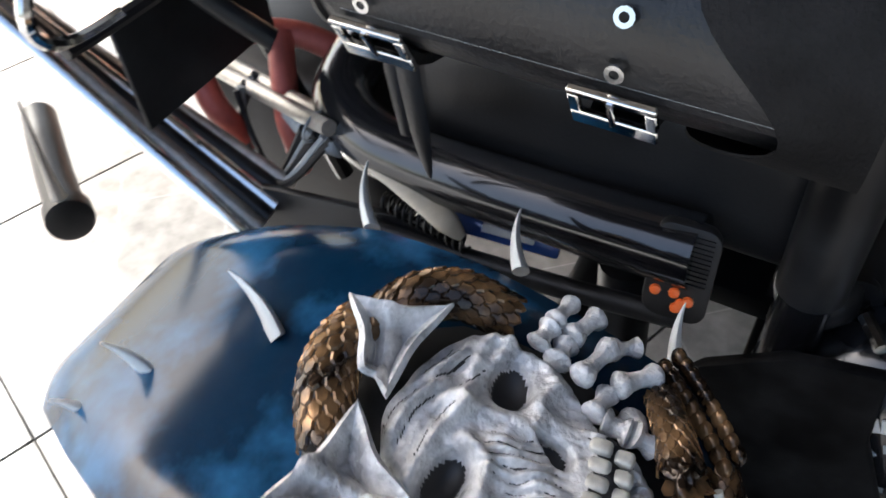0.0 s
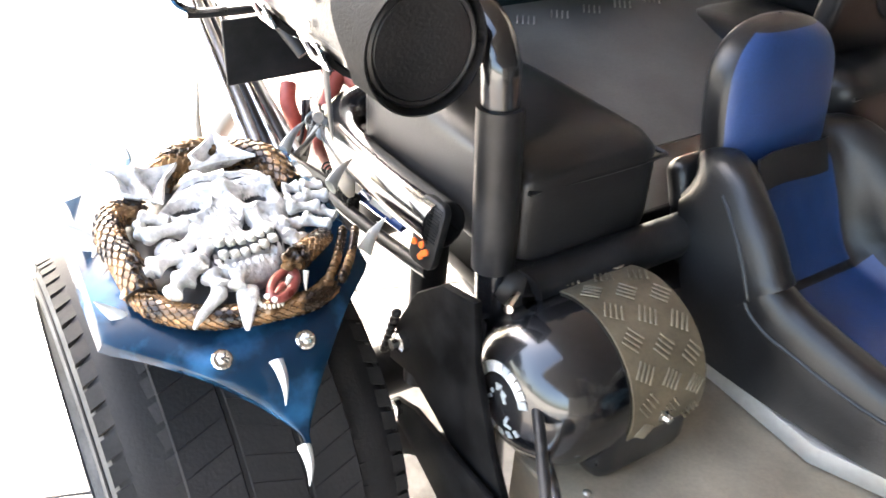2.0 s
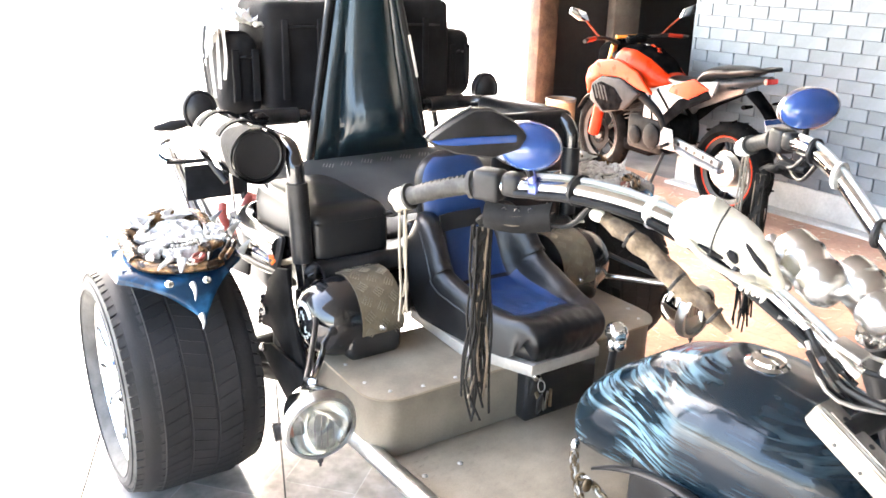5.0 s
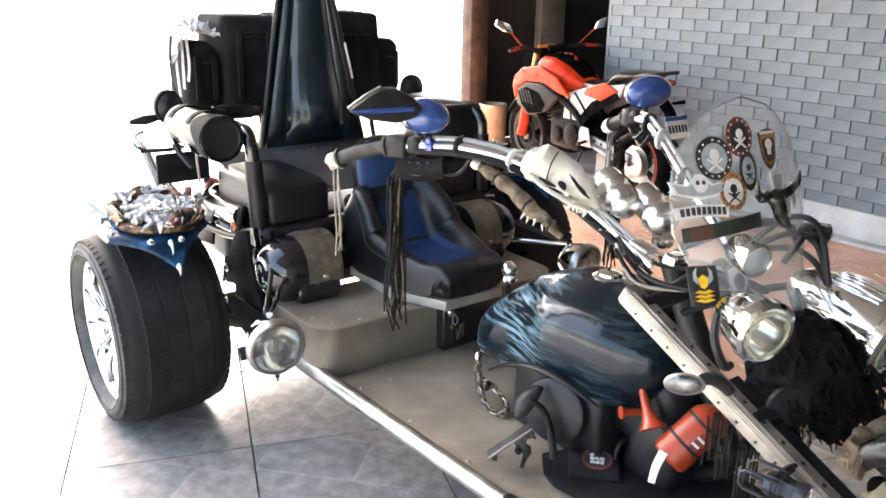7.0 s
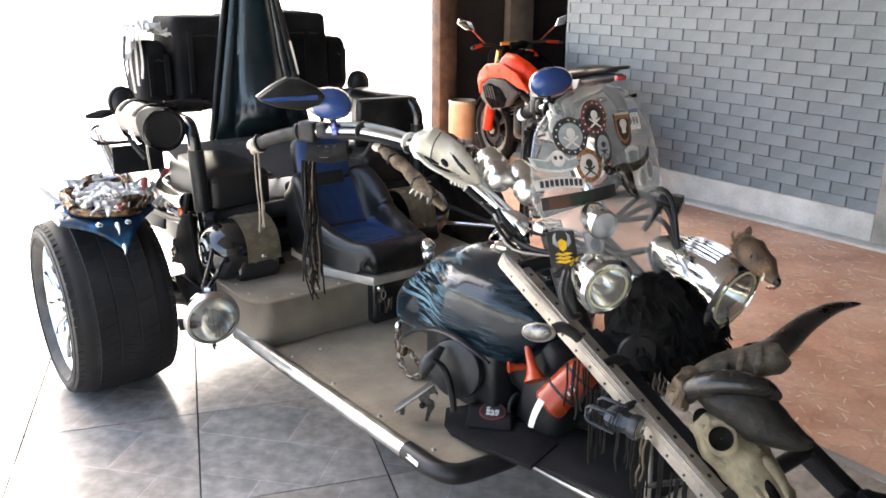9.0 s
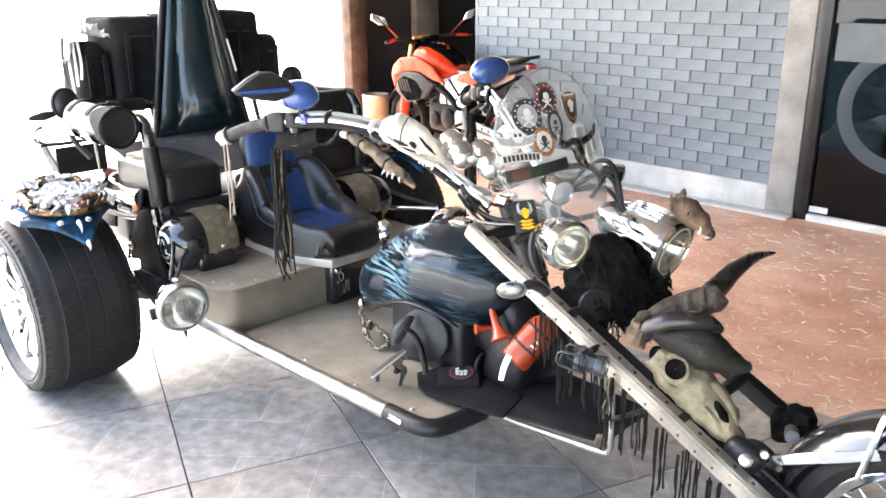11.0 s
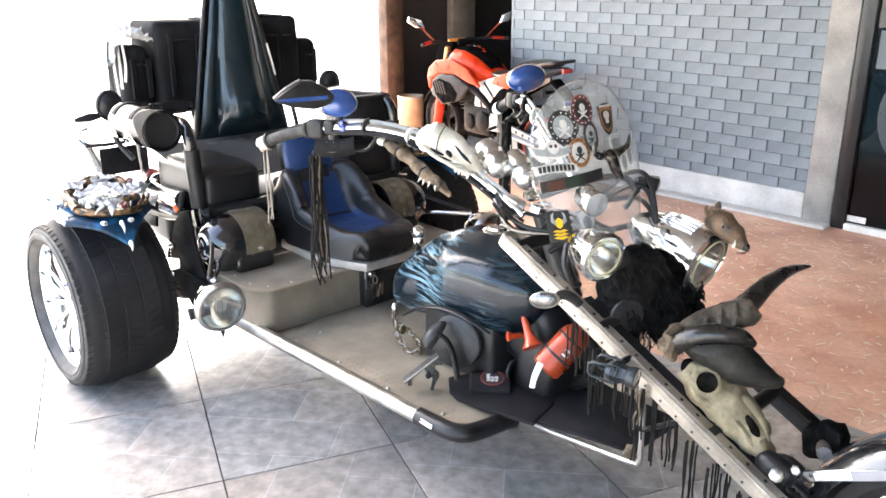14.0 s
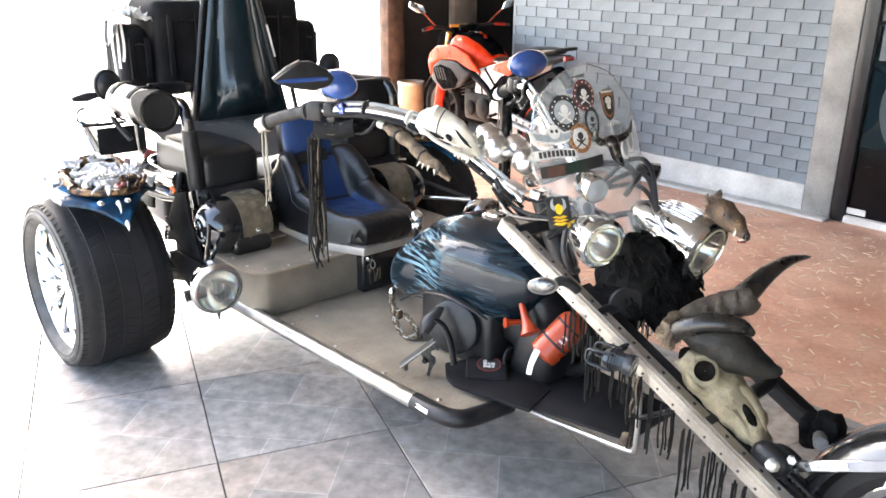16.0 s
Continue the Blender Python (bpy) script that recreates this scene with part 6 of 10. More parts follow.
shield = [(-0.032, 0.035), (-0.012, 0.042), (0.012, 0.042), (0.032, 0.035), (0.027, -0.012), (0.017, -0.034), (0, -0.045), (-0.017, -0.034), (-0.027, -0.012)]
on_screen(0.025, 1.212, shield, PRINTBLACK, label="dark shield sticker")
on_screen(0.025, 1.212, [(a * 0.85, b * 0.85) for a, b in shield], PRINTORANGE, lift=0.0008)
on_screen(0.025, 1.210, [(a * 0.7, b * 0.62) for a, b in shield], PRINTBLACK, lift=0.0012)
on_screen(0.025, 1.222, disc(0.013, 0.012, 14), PRINTWHITE, "emblem", 0.0016)
on_screen(0.025, 1.208, [(-0.007, -0.008), (0.007, -0.008), (0.007, 0.006), (-0.007, 0.006)], PRINTWHITE, "emblem", 0.0018)
on_screen(0.025, 1.247, [(-0.026, -0.003), (0.026, -0.003), (0.026, 0.003), (-0.026, 0.003)], PRINTWHITE, "print_bar", 0.0016)
on_screen(0.046, 1.137, [(a * 0.8, b * 0.65) for a, b in shield], PRINTWHITE, label="pale shield sticker")
on_screen(0.046, 1.137, [(a * 0.55, b * 0.42) for a, b in shield], PRINTGREY, lift=0.0008)
for x, z in ((0.075, 1.085), (0.108, 1.10)):
    on_screen(x, z, disc(0.017, 0.03), PRINTWHITE, label="small white oval sticker")
    on_screen(x, z, disc(0.011, 0.021), PRINTGREY, lift=0.0008)
wing = [(-0.07, 0.022), (-0.03, 0.014), (-0.012, 0.03), (0.012, 0.03), (0.03, 0.014), (0.066, 0.022), (0.058, -0.004), (0.03, -0.012), (0, -0.016), (-0.03, -0.012), (-0.06, -0.004)]
on_screen(-0.18, 1.137, wing, PRINTWHITE, label="white winged skull sticker")
on_screen(-0.18, 1.137, [(a * 0.86, b * 0.7 + 0.001) for a, b in wing], PRINTGREY, lift=0.0006)
on_screen(-0.18, 1.154, disc(0.017, 0.019, 16), PRINTWHITE, "emblem", 0.001)
for sgn in (-1, 1):
    on_screen(-0.18 + sgn * 0.007, 1.156, disc(0.0045, 0.005, 10), PRINTBLACK, "emblem", 0.0014)

on_screen(-0.18, 1.098, [(-0.066, 0.006), (-0.02, 0.012), (0.02, 0.012), (0.062, 0.006), (0.058, -0.018), (0.02, -0.013), (-0.02, -0.013), (-0.062, -0.018)], PRINTWHITE, label="white banner sticker with a bar of print")
for k in range(9):
    on_screen(-0.228 + 0.012 * k, 1.095 + 0.003 * math.sin(k * 0.4), [(-0.004, -0.008), (0.004, -0.008), (0.004, 0.008), (-0.004, 0.008)], PRINTBLACK, "print_bar", 0.0008)
on_screen(-0.203, 0.942, [(-0.033, -0.042), (0.033, -0.042), (0.033, 0.042), (-0.033, 0.042)], PRINTBLACK, label="black rectangular sticker with a yellow emblem")
on_screen(-0.203, 0.950, [(-0.012, 0.008), (0, 0.016), (0.012, 0.008), (0.008, -0.008), (0, -0.014), (-0.008, -0.008)], PRINTYELLOW, "emblem", 0.001)
for k in range(3):
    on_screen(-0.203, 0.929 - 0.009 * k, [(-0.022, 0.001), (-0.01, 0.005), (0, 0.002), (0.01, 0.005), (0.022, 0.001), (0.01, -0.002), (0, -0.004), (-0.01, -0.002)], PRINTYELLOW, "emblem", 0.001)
for sgn in (-1, 1):
    on_screen(-0.203, 0.95, [(sgn * 0.012, -0.004), (sgn * 0.022, 0.006), (sgn * 0.020, 0.024), (sgn * 0.012, 0.031), (sgn * 0.015, 0.016), (sgn * 0.010, 0.006)], PRINTGREY, "emblem", 0.0012)
on_screen(-0.118, 0.944, [(a * 0.95, b * 0.9) for a, b in shield], PRINTGREY, label="silver badge sticker")
on_screen(-0.118, 0.944, [(a * 0.8, b * 0.75) for a, b in shield], PRINTWHITE, lift=0.0008)
on_screen(-0.118, 0.944, disc(0.014, 0.018, 14), PRINTGREY, "emblem", 0.0014)
band = part("screen_band", sheet(lambda u, v: scr(-0.24 + 0.20 * u, 1.035 + 0.03 * v + 0.02 * u, 0.012), 10, 2, thick=0.003), mat("dark_strap", (0.03, 0.028, 0.025), 0.5, bump=0.1), ws, "dark strap across the screen")
for k, (mt, w) in enumerate(((mat("brown_print", (0.09, 0.04, 0.025), 0.5, bump=0.0), 0.05), (mat("dark_green_print", (0.012, 0.03, 0.018), 0.5, bump=0.0), 0.045), (PRINTBLACK, 0.05))):
    x0 = -0.225 + 0.058 * k
    part("strip_patch", sheet(lambda u, v: scr(x0 + w * u, 1.038 + 0.025 * v + 0.1 * (x0 + 0.24 + w * u), 0.017), 4, 2, thick=0.001), mt, ws)
part("screen_bracket", tube([scr(-0.22, 1.02, -0.02), scr(-0.10, 1.04, -0.03), scr(0.0, 1.045, -0.03), scr(0.10, 1.03, -0.02), scr(0.14, 0.98, -0.01)], 0.01, 8, 5), SATIN, trike, "black screen bracket")
for s, x in ((-1, -0.15), (1, 0.06)):
    part("screen_stay", tube([scr(x, 0.90, -0.012), (x * 0.8, -1.74, 0.86), (x * 0.7, -1.68, 0.82)], 0.009, 8, 4), SATIN, trike)


def pod_lamp(name, o, aim, R, L, label, lens_mat=LENS, shell=CHROME, ribs=0):
    d = Vector(aim).normalized()
    o = Vector(o)
    b = part(name, lathe([(0.004, -L), (R * 0.35, -L * 0.97), (R * 0.62, -L * 0.82), (R * 0.85, -L * 0.5), (R * 0.97, -L * 0.2), (R, -0.012), (R * 1.07, -0.008), (R * 1.08, 0.012), (R * 0.95, 0.018), (R * 0.9, 0.004), (R * 0.5, -L * 0.35), (0.004, -L * 0.45)], o, d, 40, caps=False), shell, trike, label)
    part("lens", lathe([(R * 0.94, 0.004), (R * 0.75, 0.018), (R * 0.4, 0.026), (0.001, 0.028)], o, d, 32, caps=False), lens_mat, b, "glass lens")
    part("lens_ring", lathe([(R * 0.78, 0.0165), (R * 0.8, 0.019), (R * 0.74, 0.0205), (R * 0.72, 0.0175)], o, d, 32, caps=False), mat(name + "_ring", (0.5, 0.48, 0.3), 0.3, 0.2, bump=0.02), b)
    part("bulb", ball(o - d * L * 0.2, (R * 0.16, R * 0.16, R * 0.16), nu=12, nv=8), WHITE, b)
    u, w, _ = frame_of(d)
    for k in range(ribs):
        a = radians(190 + 110 * k / max(1, ribs - 1))
        q = (u * math.cos(a) + w * math.sin(a))
        part("louvre", tube([o + q * (R * 0.99) - d * L * 0.16, o + q * (R * 0.93) - d * L * 0.42, o + q * (R * 0.80) - d * L * 0.62], 0.003, 6, 3), CHROME, b)
    return b


head = pod_lamp("headlamp", (0.126, -2.05, 0.828), (0.0, -0.95, -0.27), 0.096, 0.25, "large ribbed chrome headlamp", ribs=15)
part("mask", obox((0.07, -2.0, 0.83), (0.025, 0.03, 0.06), (20, 0, 10), 0.006), CHROME, head, "chrome clamp")
pod_lamp("spot_lamp", (-0.230, -1.955, 0.903), (-0.28, -0.9, -0.12), 0.064, 0.12, "round chrome spot lamp")
part("lamp_ring", tube([(-0.29, -1.89, 0.93), (-0.32, -1.91, 0.89), (-0.31, -1.93, 0.84), (-0.27, -1.92, 0.825)], 0.009, 8, 5), SATIN, trike)
cup = part("indicator", lathe([(0.008, -0.055), (0.026, -0.05), (0.034, -0.035), (0.037, 0.025), (0.034, 0.03), (0.03, 0.022), (0.02, 0.0)], (-0.155, -1.86, 1.02), (-0.35, -0.9, -0.15), 26, caps=False), CHROME, trike, "bullet-shaped chrome indicator")
part("lens", lathe([(0.034, 0.022), (0.02, 0.03), (0.001, 0.032)], (-0.155, -1.86, 1.02), (-0.35, -0.9, -0.15), 24, caps=False), GREYPLASTIC, cup)
GUNGLOSS = mat("dark_grey_gloss", (0.03, 0.03, 0.03), 0.25, 0.6, col2=(0.07, 0.07, 0.068), var=0.4, scale=30, bump=0.05)
ind = part("indicator", lathe([(0.005, -0.045), (0.017, -0.036), (0.028, 0.0), (0.030, 0.018), (0.025, 0.022), (0.001, 0.024)], (0.141, -1.848, 1.015), (0.5, -0.8, -0.2), 6), GUNGLOSS, trike, "dark grey angular indicator")
part("lens", lathe([(0.022, 0.022), (0.016, 0.026), (0.001, 0.027)], (0.141, -1.848, 1.015), (0.5, -0.8, -0.2), 6), GREYPLASTIC, ind)
part("indicator_arm", tube([(0.129, -1.823, 1.010), (0.11, -1.82, 0.99), (0.09, -1.80, 0.94)], 0.008, 8, 4), SATIN, ind)

# small side mirror, side lamp
DULLMIRROR = mat("dull_grey_mirror", (0.16, 0.165, 0.165), 0.3, 0.8, col2=(0.36, 0.36, 0.35), var=0.5, scale=45, bump=0.1)
sm_ = part("side_mirror", ball((-0.359, -1.880, 0.792), (0.042, 0.014, 0.024), (0, -10, -63), 26, 14), STEEL, trike, "small oval steel mirror")
part("mirror_face", ball((-0.368, -1.884, 0.796), (0.037, 0.010, 0.020), (0, -10, -63), 24, 12), DULLMIRROR, sm_, "dull mirror glass")
part("mirror_arm", tube([(-0.332, -1.899, 0.800), (-0.314, -1.910, 0.804), (-0.295, -1.926, 0.791), (-0.282, -1.936, 0.775)], [0.012, 0.014, 0.013, 0.012], 10, 4), SATIN, sm_)
GUNMETAL = mat("gunmetal_housing", (0.035, 0.04, 0.045), 0.4, 0.4, bump=0.05)
la0, la1 = Vector((-0.285, -2.025, 0.625)), Vector((-0.268, -2.114, 0.620))
lax = (la1 - la0).normalized()
lu, lw, _ = frame_of(lax)
sl = part("side_lamp", lathe([(0.016, 0.012), (0.024, 0.016), (0.028, 0.030), (0.028, 0.052), (0.025, 0.058), (0.024, 0.075)], la0, lax, 6), GUNMETAL, trike, "faceted gunmetal side lamp", angle=20)
for k in range(3):
    part("fin", lathe([(0.024, 0.030 + 0.008 * k), (0.0305, 0.031 + 0.008 * k), (0.0305, 0.034 + 0.008 * k), (0.024, 0.035 + 0.008 * k)], la0, lax, 6, caps=False), PLASTIC, sl, "cooling fin")
part("lamp_rim", lathe([(0.022, -0.020), (0.027, -0.016), (0.029, -0.002), (0.0275, 0.005), (0.0235, 0.004), (0.0225, -0.004)], la1, lax, 28, caps=False), GUNMETAL, sl, "dark lamp rim")
part("lamp_ring", lathe([(0.0235, 0.002), (0.0245, 0.006), (0.022, 0.006), (0.0215, 0.002)], la1, lax, 28, caps=False), CHROME, sl, "bright inner ring")
part("reflector", lathe([(0.022, 0.0), (0.014, -0.010), (0.001, -0.014)], la1, lax, 22, caps=False), DULLSTEEL, sl)
part("lens", lathe([(0.022, 0.002), (0.015, 0.006), (0.001, 0.008)], la1, lax, 22, caps=False), LENS, sl, "clear bull's-eye lens")
for e in (-1, 1):
    o_ = lu * (0.026 * e)
    part("lamp_guard", tube([la0 + lax * 0.045 + o_ + lw * 0.022, la0 - lax * 0.020 + o_ + lw * 0.020, la0 - lax * 0.028 + o_, la0 - lax * 0.020 + o_ - lw * 0.020, la0 + lax * 0.045 + o_ - lw * 0.022], 0.0052, 8, 2, flat=0.6), GUNMETAL, sl, "bent flat metal guard")
part("lamp_guard", tube([la0 - lax * 0.022 + lu * 0.028 + lw * 0.017, la0 - lax * 0.026, la0 - lax * 0.022 - lu * 0.028 + lw * 0.017], 0.005, 8, 2, flat=0.6), GUNMETAL, sl)
part("clamp_arm", tube([la0 + lax * 0.03, (-0.244, -2.055, 0.636), (-0.212, -2.059, 0.641)], 0.010, 8, 3), SATIN, sl)

# laces under the girder
for k in range(9):
    t = 0.36 + 0.085 * k
    p = GM @ Vector((-0.014, t, -0.05))
    fringe(p, 7 if k % 3 else 9, 0.15 + 0.06 * (k % 2), gr, 40 + k, 0.026, 0.0028, (DARKLACE,), 0.25)
fringe((-0.255, -2.12, 0.585), 5, 0.14, gr, 70, 0.016, 0.003, (DARKLACE, BROWNLACE), 0.5)

# front lower deck, stand and pedals
deck = part("front_deck", plate([(-0.27, -1.44), (-0.22, -1.76), (-0.15, -2.05), (0.1, -2.05), (0.14, -1.44)], 0.315, 0.325, 0.002), CLOTH, trike, "black rubber-covered front deck")
part("stand_bar", tube([(-0.175, -1.70, 0.275), (-0.175, -1.80, 0.280), (-0.175, -2.05, 0.305), (-0.175, -2.085, 0.32), (-0.178, -2.09, 0.36), (-0.18, -2.085, 0.52), (-0.19, -2.06, 0.64)], 0.0085, 10, 5), STEEL, trike, "thin bare steel frame rod")
part("stand_bar", tube([(-0.18, -2.085, 0.42), (-0.19, -2.20, 0.50)], 0.007, 8), SATIN, trike)
part("mud_lump", ball((-0.165, -2.06, 0.335), (0.022, 0.026, 0.018), rough=0.012, freq=50), HIDE, trike, "dried mud on the rod")
part("battery_box", obox((-0.06, -1.33, 0.42), (0.20, 0.34, 0.22), (0, 0, 0), 0.02, 3), SATIN, trike, "black side box under the tank")
COVERGREY = mat("scuffed_grey_black_cover", (0.014, 0.0145, 0.0155), 0.42, 0.0, col2=(0.034, 0.035, 0.037), var=0.4, scale=16, fine=120, bump=0.1, spec=0.3)
part("clutch_cover", lathe([(0.088, -0.01), (0.093, 0.006), (0.090, 0.02), (0.082, 0.025), (0.001, 0.027)], (-0.190, -1.372, 0.452), (-1, -0.3, 0.12), 40), COVERGREY, trike, "round matt black cover")
pd = part("brake_pedal", tube([(-0.277, -1.362, 0.500), (-0.258, -1.383, 0.482), (-0.250, -1.404, 0.447), (-0.249, -1.420, 0.402), (-0.252, -1.435, 0.354)], [0.008, 0.013, 0.014, 0.014, 0.014], 10, 5, flat=0.7), SATIN, trike, "curved black brake pedal")
pc, pl, pw_ = Vector((-0.287, -1.359, 0.502)), Vector((-0.259, -1.367, 0.544)) - Vector((-0.321, -1.360, 0.465)), Vector((0.026, -0.050, 0.0))
pn = pl.cross(pw_).normalized()
part("pedal_pad", sheet(lambda u, v: pc + pl * (v - 0.5) + pw_ * (u - 0.62) * math.sin(math.pi * (0.10 + 0.8 * v)) ** 0.7 + pn * 0.016 * ((2 * u - 1) ** 2 + (2 * v - 1) ** 2), 14, 14, thick=0.005), COVERGREY, pd, "curved worn pedal pad")
PEGSTEEL = mat("dark_scuffed_peg_steel", (0.05, 0.05, 0.05), 0.5, 0.5, col2=(0.13, 0.128, 0.12), var=0.5, scale=40, bump=0.15)
pg0, pg1 = Vector((-0.388, -1.324, 0.351)), Vector((-0.285, -1.377, 0.431))
pgd = (pg1 - pg0).normalized()
pgs = Vector((0.737, 0.676, 0.0))
pgs = (pgs - pgd * pgs.dot(pgd)).normalized()
PG = Matrix([[pgd[i], pgs[i], pgd.cross(pgs)[i], pg0[i]] for i in range(3)] + [[0, 0, 0, 1]])
pgl = (pg1 - pg0).length
peg = part("foot_peg", moved(box((0, -0.012, -0.006), (pgl, 0.03, 0.003), 0.002, 1), PG), PEGSTEEL, trike, "slanting dark metal foot peg")
part("peg_edge", moved(box((0, -0.0145, -0.003), (pgl, -0.012, 0.003), 0.001, 1), PG), DULLSTEEL, peg, "brighter steel edge")
PB = Matrix(((0.737, 0, 0.676, -0.285), (-0.676, 0, 0.737, -1.377), (0, 1, 0, 0.431), (0, 0, 0, 1)))
part("peg_bracket", moved(plate([(0.000, -0.006), (0.006, -0.020), (0.014, -0.036), (0.004, -0.031), (-0.010, -0.036), (-0.012, -0.052), (0.002, -0.062), (0.004, -0.078), (-0.008, -0.100), (-0.016, -0.128), (-0.026, -0.124), (-0.020, -0.094), (-0.018, -0.078), (-0.034, -0.078), (-0.038, -0.060), (-0.046, -0.048), (-0.040, -0.036)], -0.006, 0.006, 0.002), PB), PEGSTEEL, peg, "dark toothed bracket")
part("peg_hinge", ball((-0.316, -1.364, 0.362), (0.010, 0.010, 0.010), nu=12, nv=8), SATIN, peg)
part("peg_foot", moved(box((-0.100, -0.108, -0.010), (-0.086, -0.080, 0.010), 0.004, 2), PB), PEGSTEEL, peg)
BX = Matrix.Translation((-0.176, -1.520, 0.352)) @ Matrix.Rotation(radians(-45), 4, "Z") @ Matrix.Rotation(radians(10), 4, "X")
part("deck_plate", plate([(-0.232, -1.37), (-0.292, -1.44), (-0.308, -1.492), (-0.296, -1.58), (-0.245, -1.76), (-0.10, -1.72), (-0.05, -1.56), (-0.03, -1.43), (-0.15, -1.40)], 0.316, 0.331, 0.005), CLOTH, trike, "black rubber foot plate")
badge = part("deck_box", moved(box((-0.075, -0.05, -0.022), (0.06, 0.06, 0.0), 0.010, 3), BX), CLOTH, trike, "black box with a round badge")
part("badge_ring", moved(lathe([(0.040, 0.0), (0.040, 0.003), (0.034, 0.003), (0.034, 0.0)], (0, 0.016, 0.0005), (0, 0, 1), 28, caps=False), BX), PRINTRED, badge, "red-rimmed round badge")
part("badge_face", moved(lathe([(0.034, 0.0), (0.034, 0.002), (0.001, 0.002)], (0, 0.016, 0.0005), (0, 0, 1), 28), BX), PRINTBLACK, badge)
for k in range(7):
    part("emblem_bar", moved(obox((0.013 * (k % 3 - 1), 0.016 + 0.014 * (k // 3) - 0.014, 0.0032), (0.012, 0.008 + 0.003 * (k % 2), 0.0015), (0, 0, 35 * k)), BX), PRINTWHITE, badge)
part("shift_ring", tube([(-0.10 + 0.028 * math.cos(a), -1.54, 0.37 + 0.035 * math.sin(a)) for a in [2 * math.pi * i / 20 for i in range(20)]], 0.006, 8, closed=True), SATIN, trike)
part("hose_block", obox((0.0, -1.62, 0.40), (0.2, 0.16, 0.2), (10, 5, 0), 0.03, 3), SATIN, trike)
part("motor_case", ball((0.02, -1.55, 0.50), (0.12, 0.14, 0.12), rough=0.02, freq=12, power=0.7), SATIN, trike)

# gear lever with a skull knob
gk = part("gear_lever", tube([(0.07, -0.86, 0.48), (0.06, -0.88, 0.57), (0.04, -0.905, 0.64)], [0.012, 0.011, 0.01], 10, 4), SATIN, trike)
part("skull_knob", join(ball((0.036, -0.91, 0.675), (0.026, 0.03, 0.028), rough=0.004, freq=60), ball((0.034, -0.925, 0.648), (0.018, 0.016, 0.018)), ball((0.04, -0.895, 0.635), (0.014, 0.014, 0.02))), CHROME, gk, "chrome skull knob")


# ---- things fixed on the trike ----
def capsule(a, b, r0, r1, mid=0.72, n=10):
    """A bone: two knobs and a waisted shaft."""
    a, b = Vector(a), Vector(b)
    L = (b - a)
    prof = [(0.02, -0.55), (0.55, -0.42), (0.9, -0.15), (1.0, 0.08), (0.86, 0.30)]
    pts, rs = [], []
    l = L.length
    d = L.normalized()
    seq = [(0.0, 0.25), (0.03, 0.75), (0.10, 1.0), (0.2, 0.92), (0.35, mid), (0.5, mid * 0.92), (0.65, mid), (0.8, 0.92), (0.9, 1.0), (0.97, 0.75), (1.0, 0.25)]
    for t, k in seq:
        pts.append(a + d * l * t)
        rs.append((r0 * (1 - t) + r1 * t) * k)
    return tube(pts, rs, n)


PC, PN = Vector((-0.775, 0.03, 0.792)), Vector((0, -0.2, 1)).normalized()
PU = Vector((1, 0, 0))
PV = PN.cross(PU)


def pq(u, v, h=0.0):
    return PC + PU * u + PV * v + PN * (0.74 * h)


def rough_bm(bm, amp, freq):
    for v in bm.verts:
        v.co += PN * amp * noise.noise(v.co * freq)
    return bm


def stroke(x, y, line, w):
    """How near (x, y) lies to a polyline: 1 on it, falling off over w."""
    best = 9.0
    for (ax, ay), (bx, by) in zip(line, line[1:]):
        dx, dy = bx - ax, by - ay
        t = max(0.0, min(1.0, ((x - ax) * dx + (y - ay) * dy) / (dx * dx + dy * dy)))
        best = min(best, math.hypot(x - ax - t * dx, y - ay - t * dy))
    return math.exp(-(best / w) ** 2)


SKULL_RIM = [(-0.030, 0.062), (0.012, 0.058), (0.048, 0.046), (0.066, 0.022), (0.068, -0.012), (0.066, -0.036), (0.048, -0.058), (0.034, -0.078), (0.031, -0.104), (0.014, -0.130),
             (-0.020, -0.142), (-0.058, -0.128), (-0.068, -0.104), (-0.058, -0.074), (-0.062, -0.044), (-0.094, -0.018), (-0.094, 0.010), (-0.068, 0.040)]
SC = (-0.014, -0.036)
RAISED = [([(-0.045, 0.046), (-0.018, 0.042), (0.012, 0.040), (0.033, 0.029), (0.052, 0.027), (0.056, 0.012)], 0.0085, 0.019),
          ([(-0.006, 0.022), (-0.006, 0.018)], 0.011, 0.018), ([(-0.006, 0.012), (-0.032, 0.021), (-0.070, 0.020), (-0.088, 0.008)], 0.006, 0.012),
          ([(0.004, 0.016), (0.022, 0.018), (0.042, 0.010)], 0.006, 0.011), ([(0.056, 0.010), (0.058, -0.022), (0.044, -0.036), (0.022, -0.030)], 0.006, 0.013),
          ([(-0.088, 0.0), (-0.078, -0.018), (-0.054, -0.026), (-0.034, -0.020), (-0.026, 0.0)], 0.0058, 0.013), ([(-0.004, 0.004), (0.002, -0.022), (0.006, -0.034)], 0.008, 0.011),
          ([(-0.018, -0.022), (-0.026, -0.05), (-0.040, -0.076)], 0.011, 0.010), ([(0.018, -0.038), (0.016, -0.06), (0.022, -0.076)], 0.007, 0.008),
          ([(-0.046, -0.090), (-0.022, -0.094), (0.014, -0.092)], 0.020, 0.013), ([(-0.056, -0.117), (-0.034, -0.124), (-0.006, -0.123)], 0.011, 0.016),
          ([(0.048, -0.044), (0.030, -0.072), (0.024, -0.102), (0.008, -0.126)], 0.007, 0.008), ([(-0.060, 0.040), (-0.046, 0.032), (-0.066, 0.028)], 0.010, 0.006)]
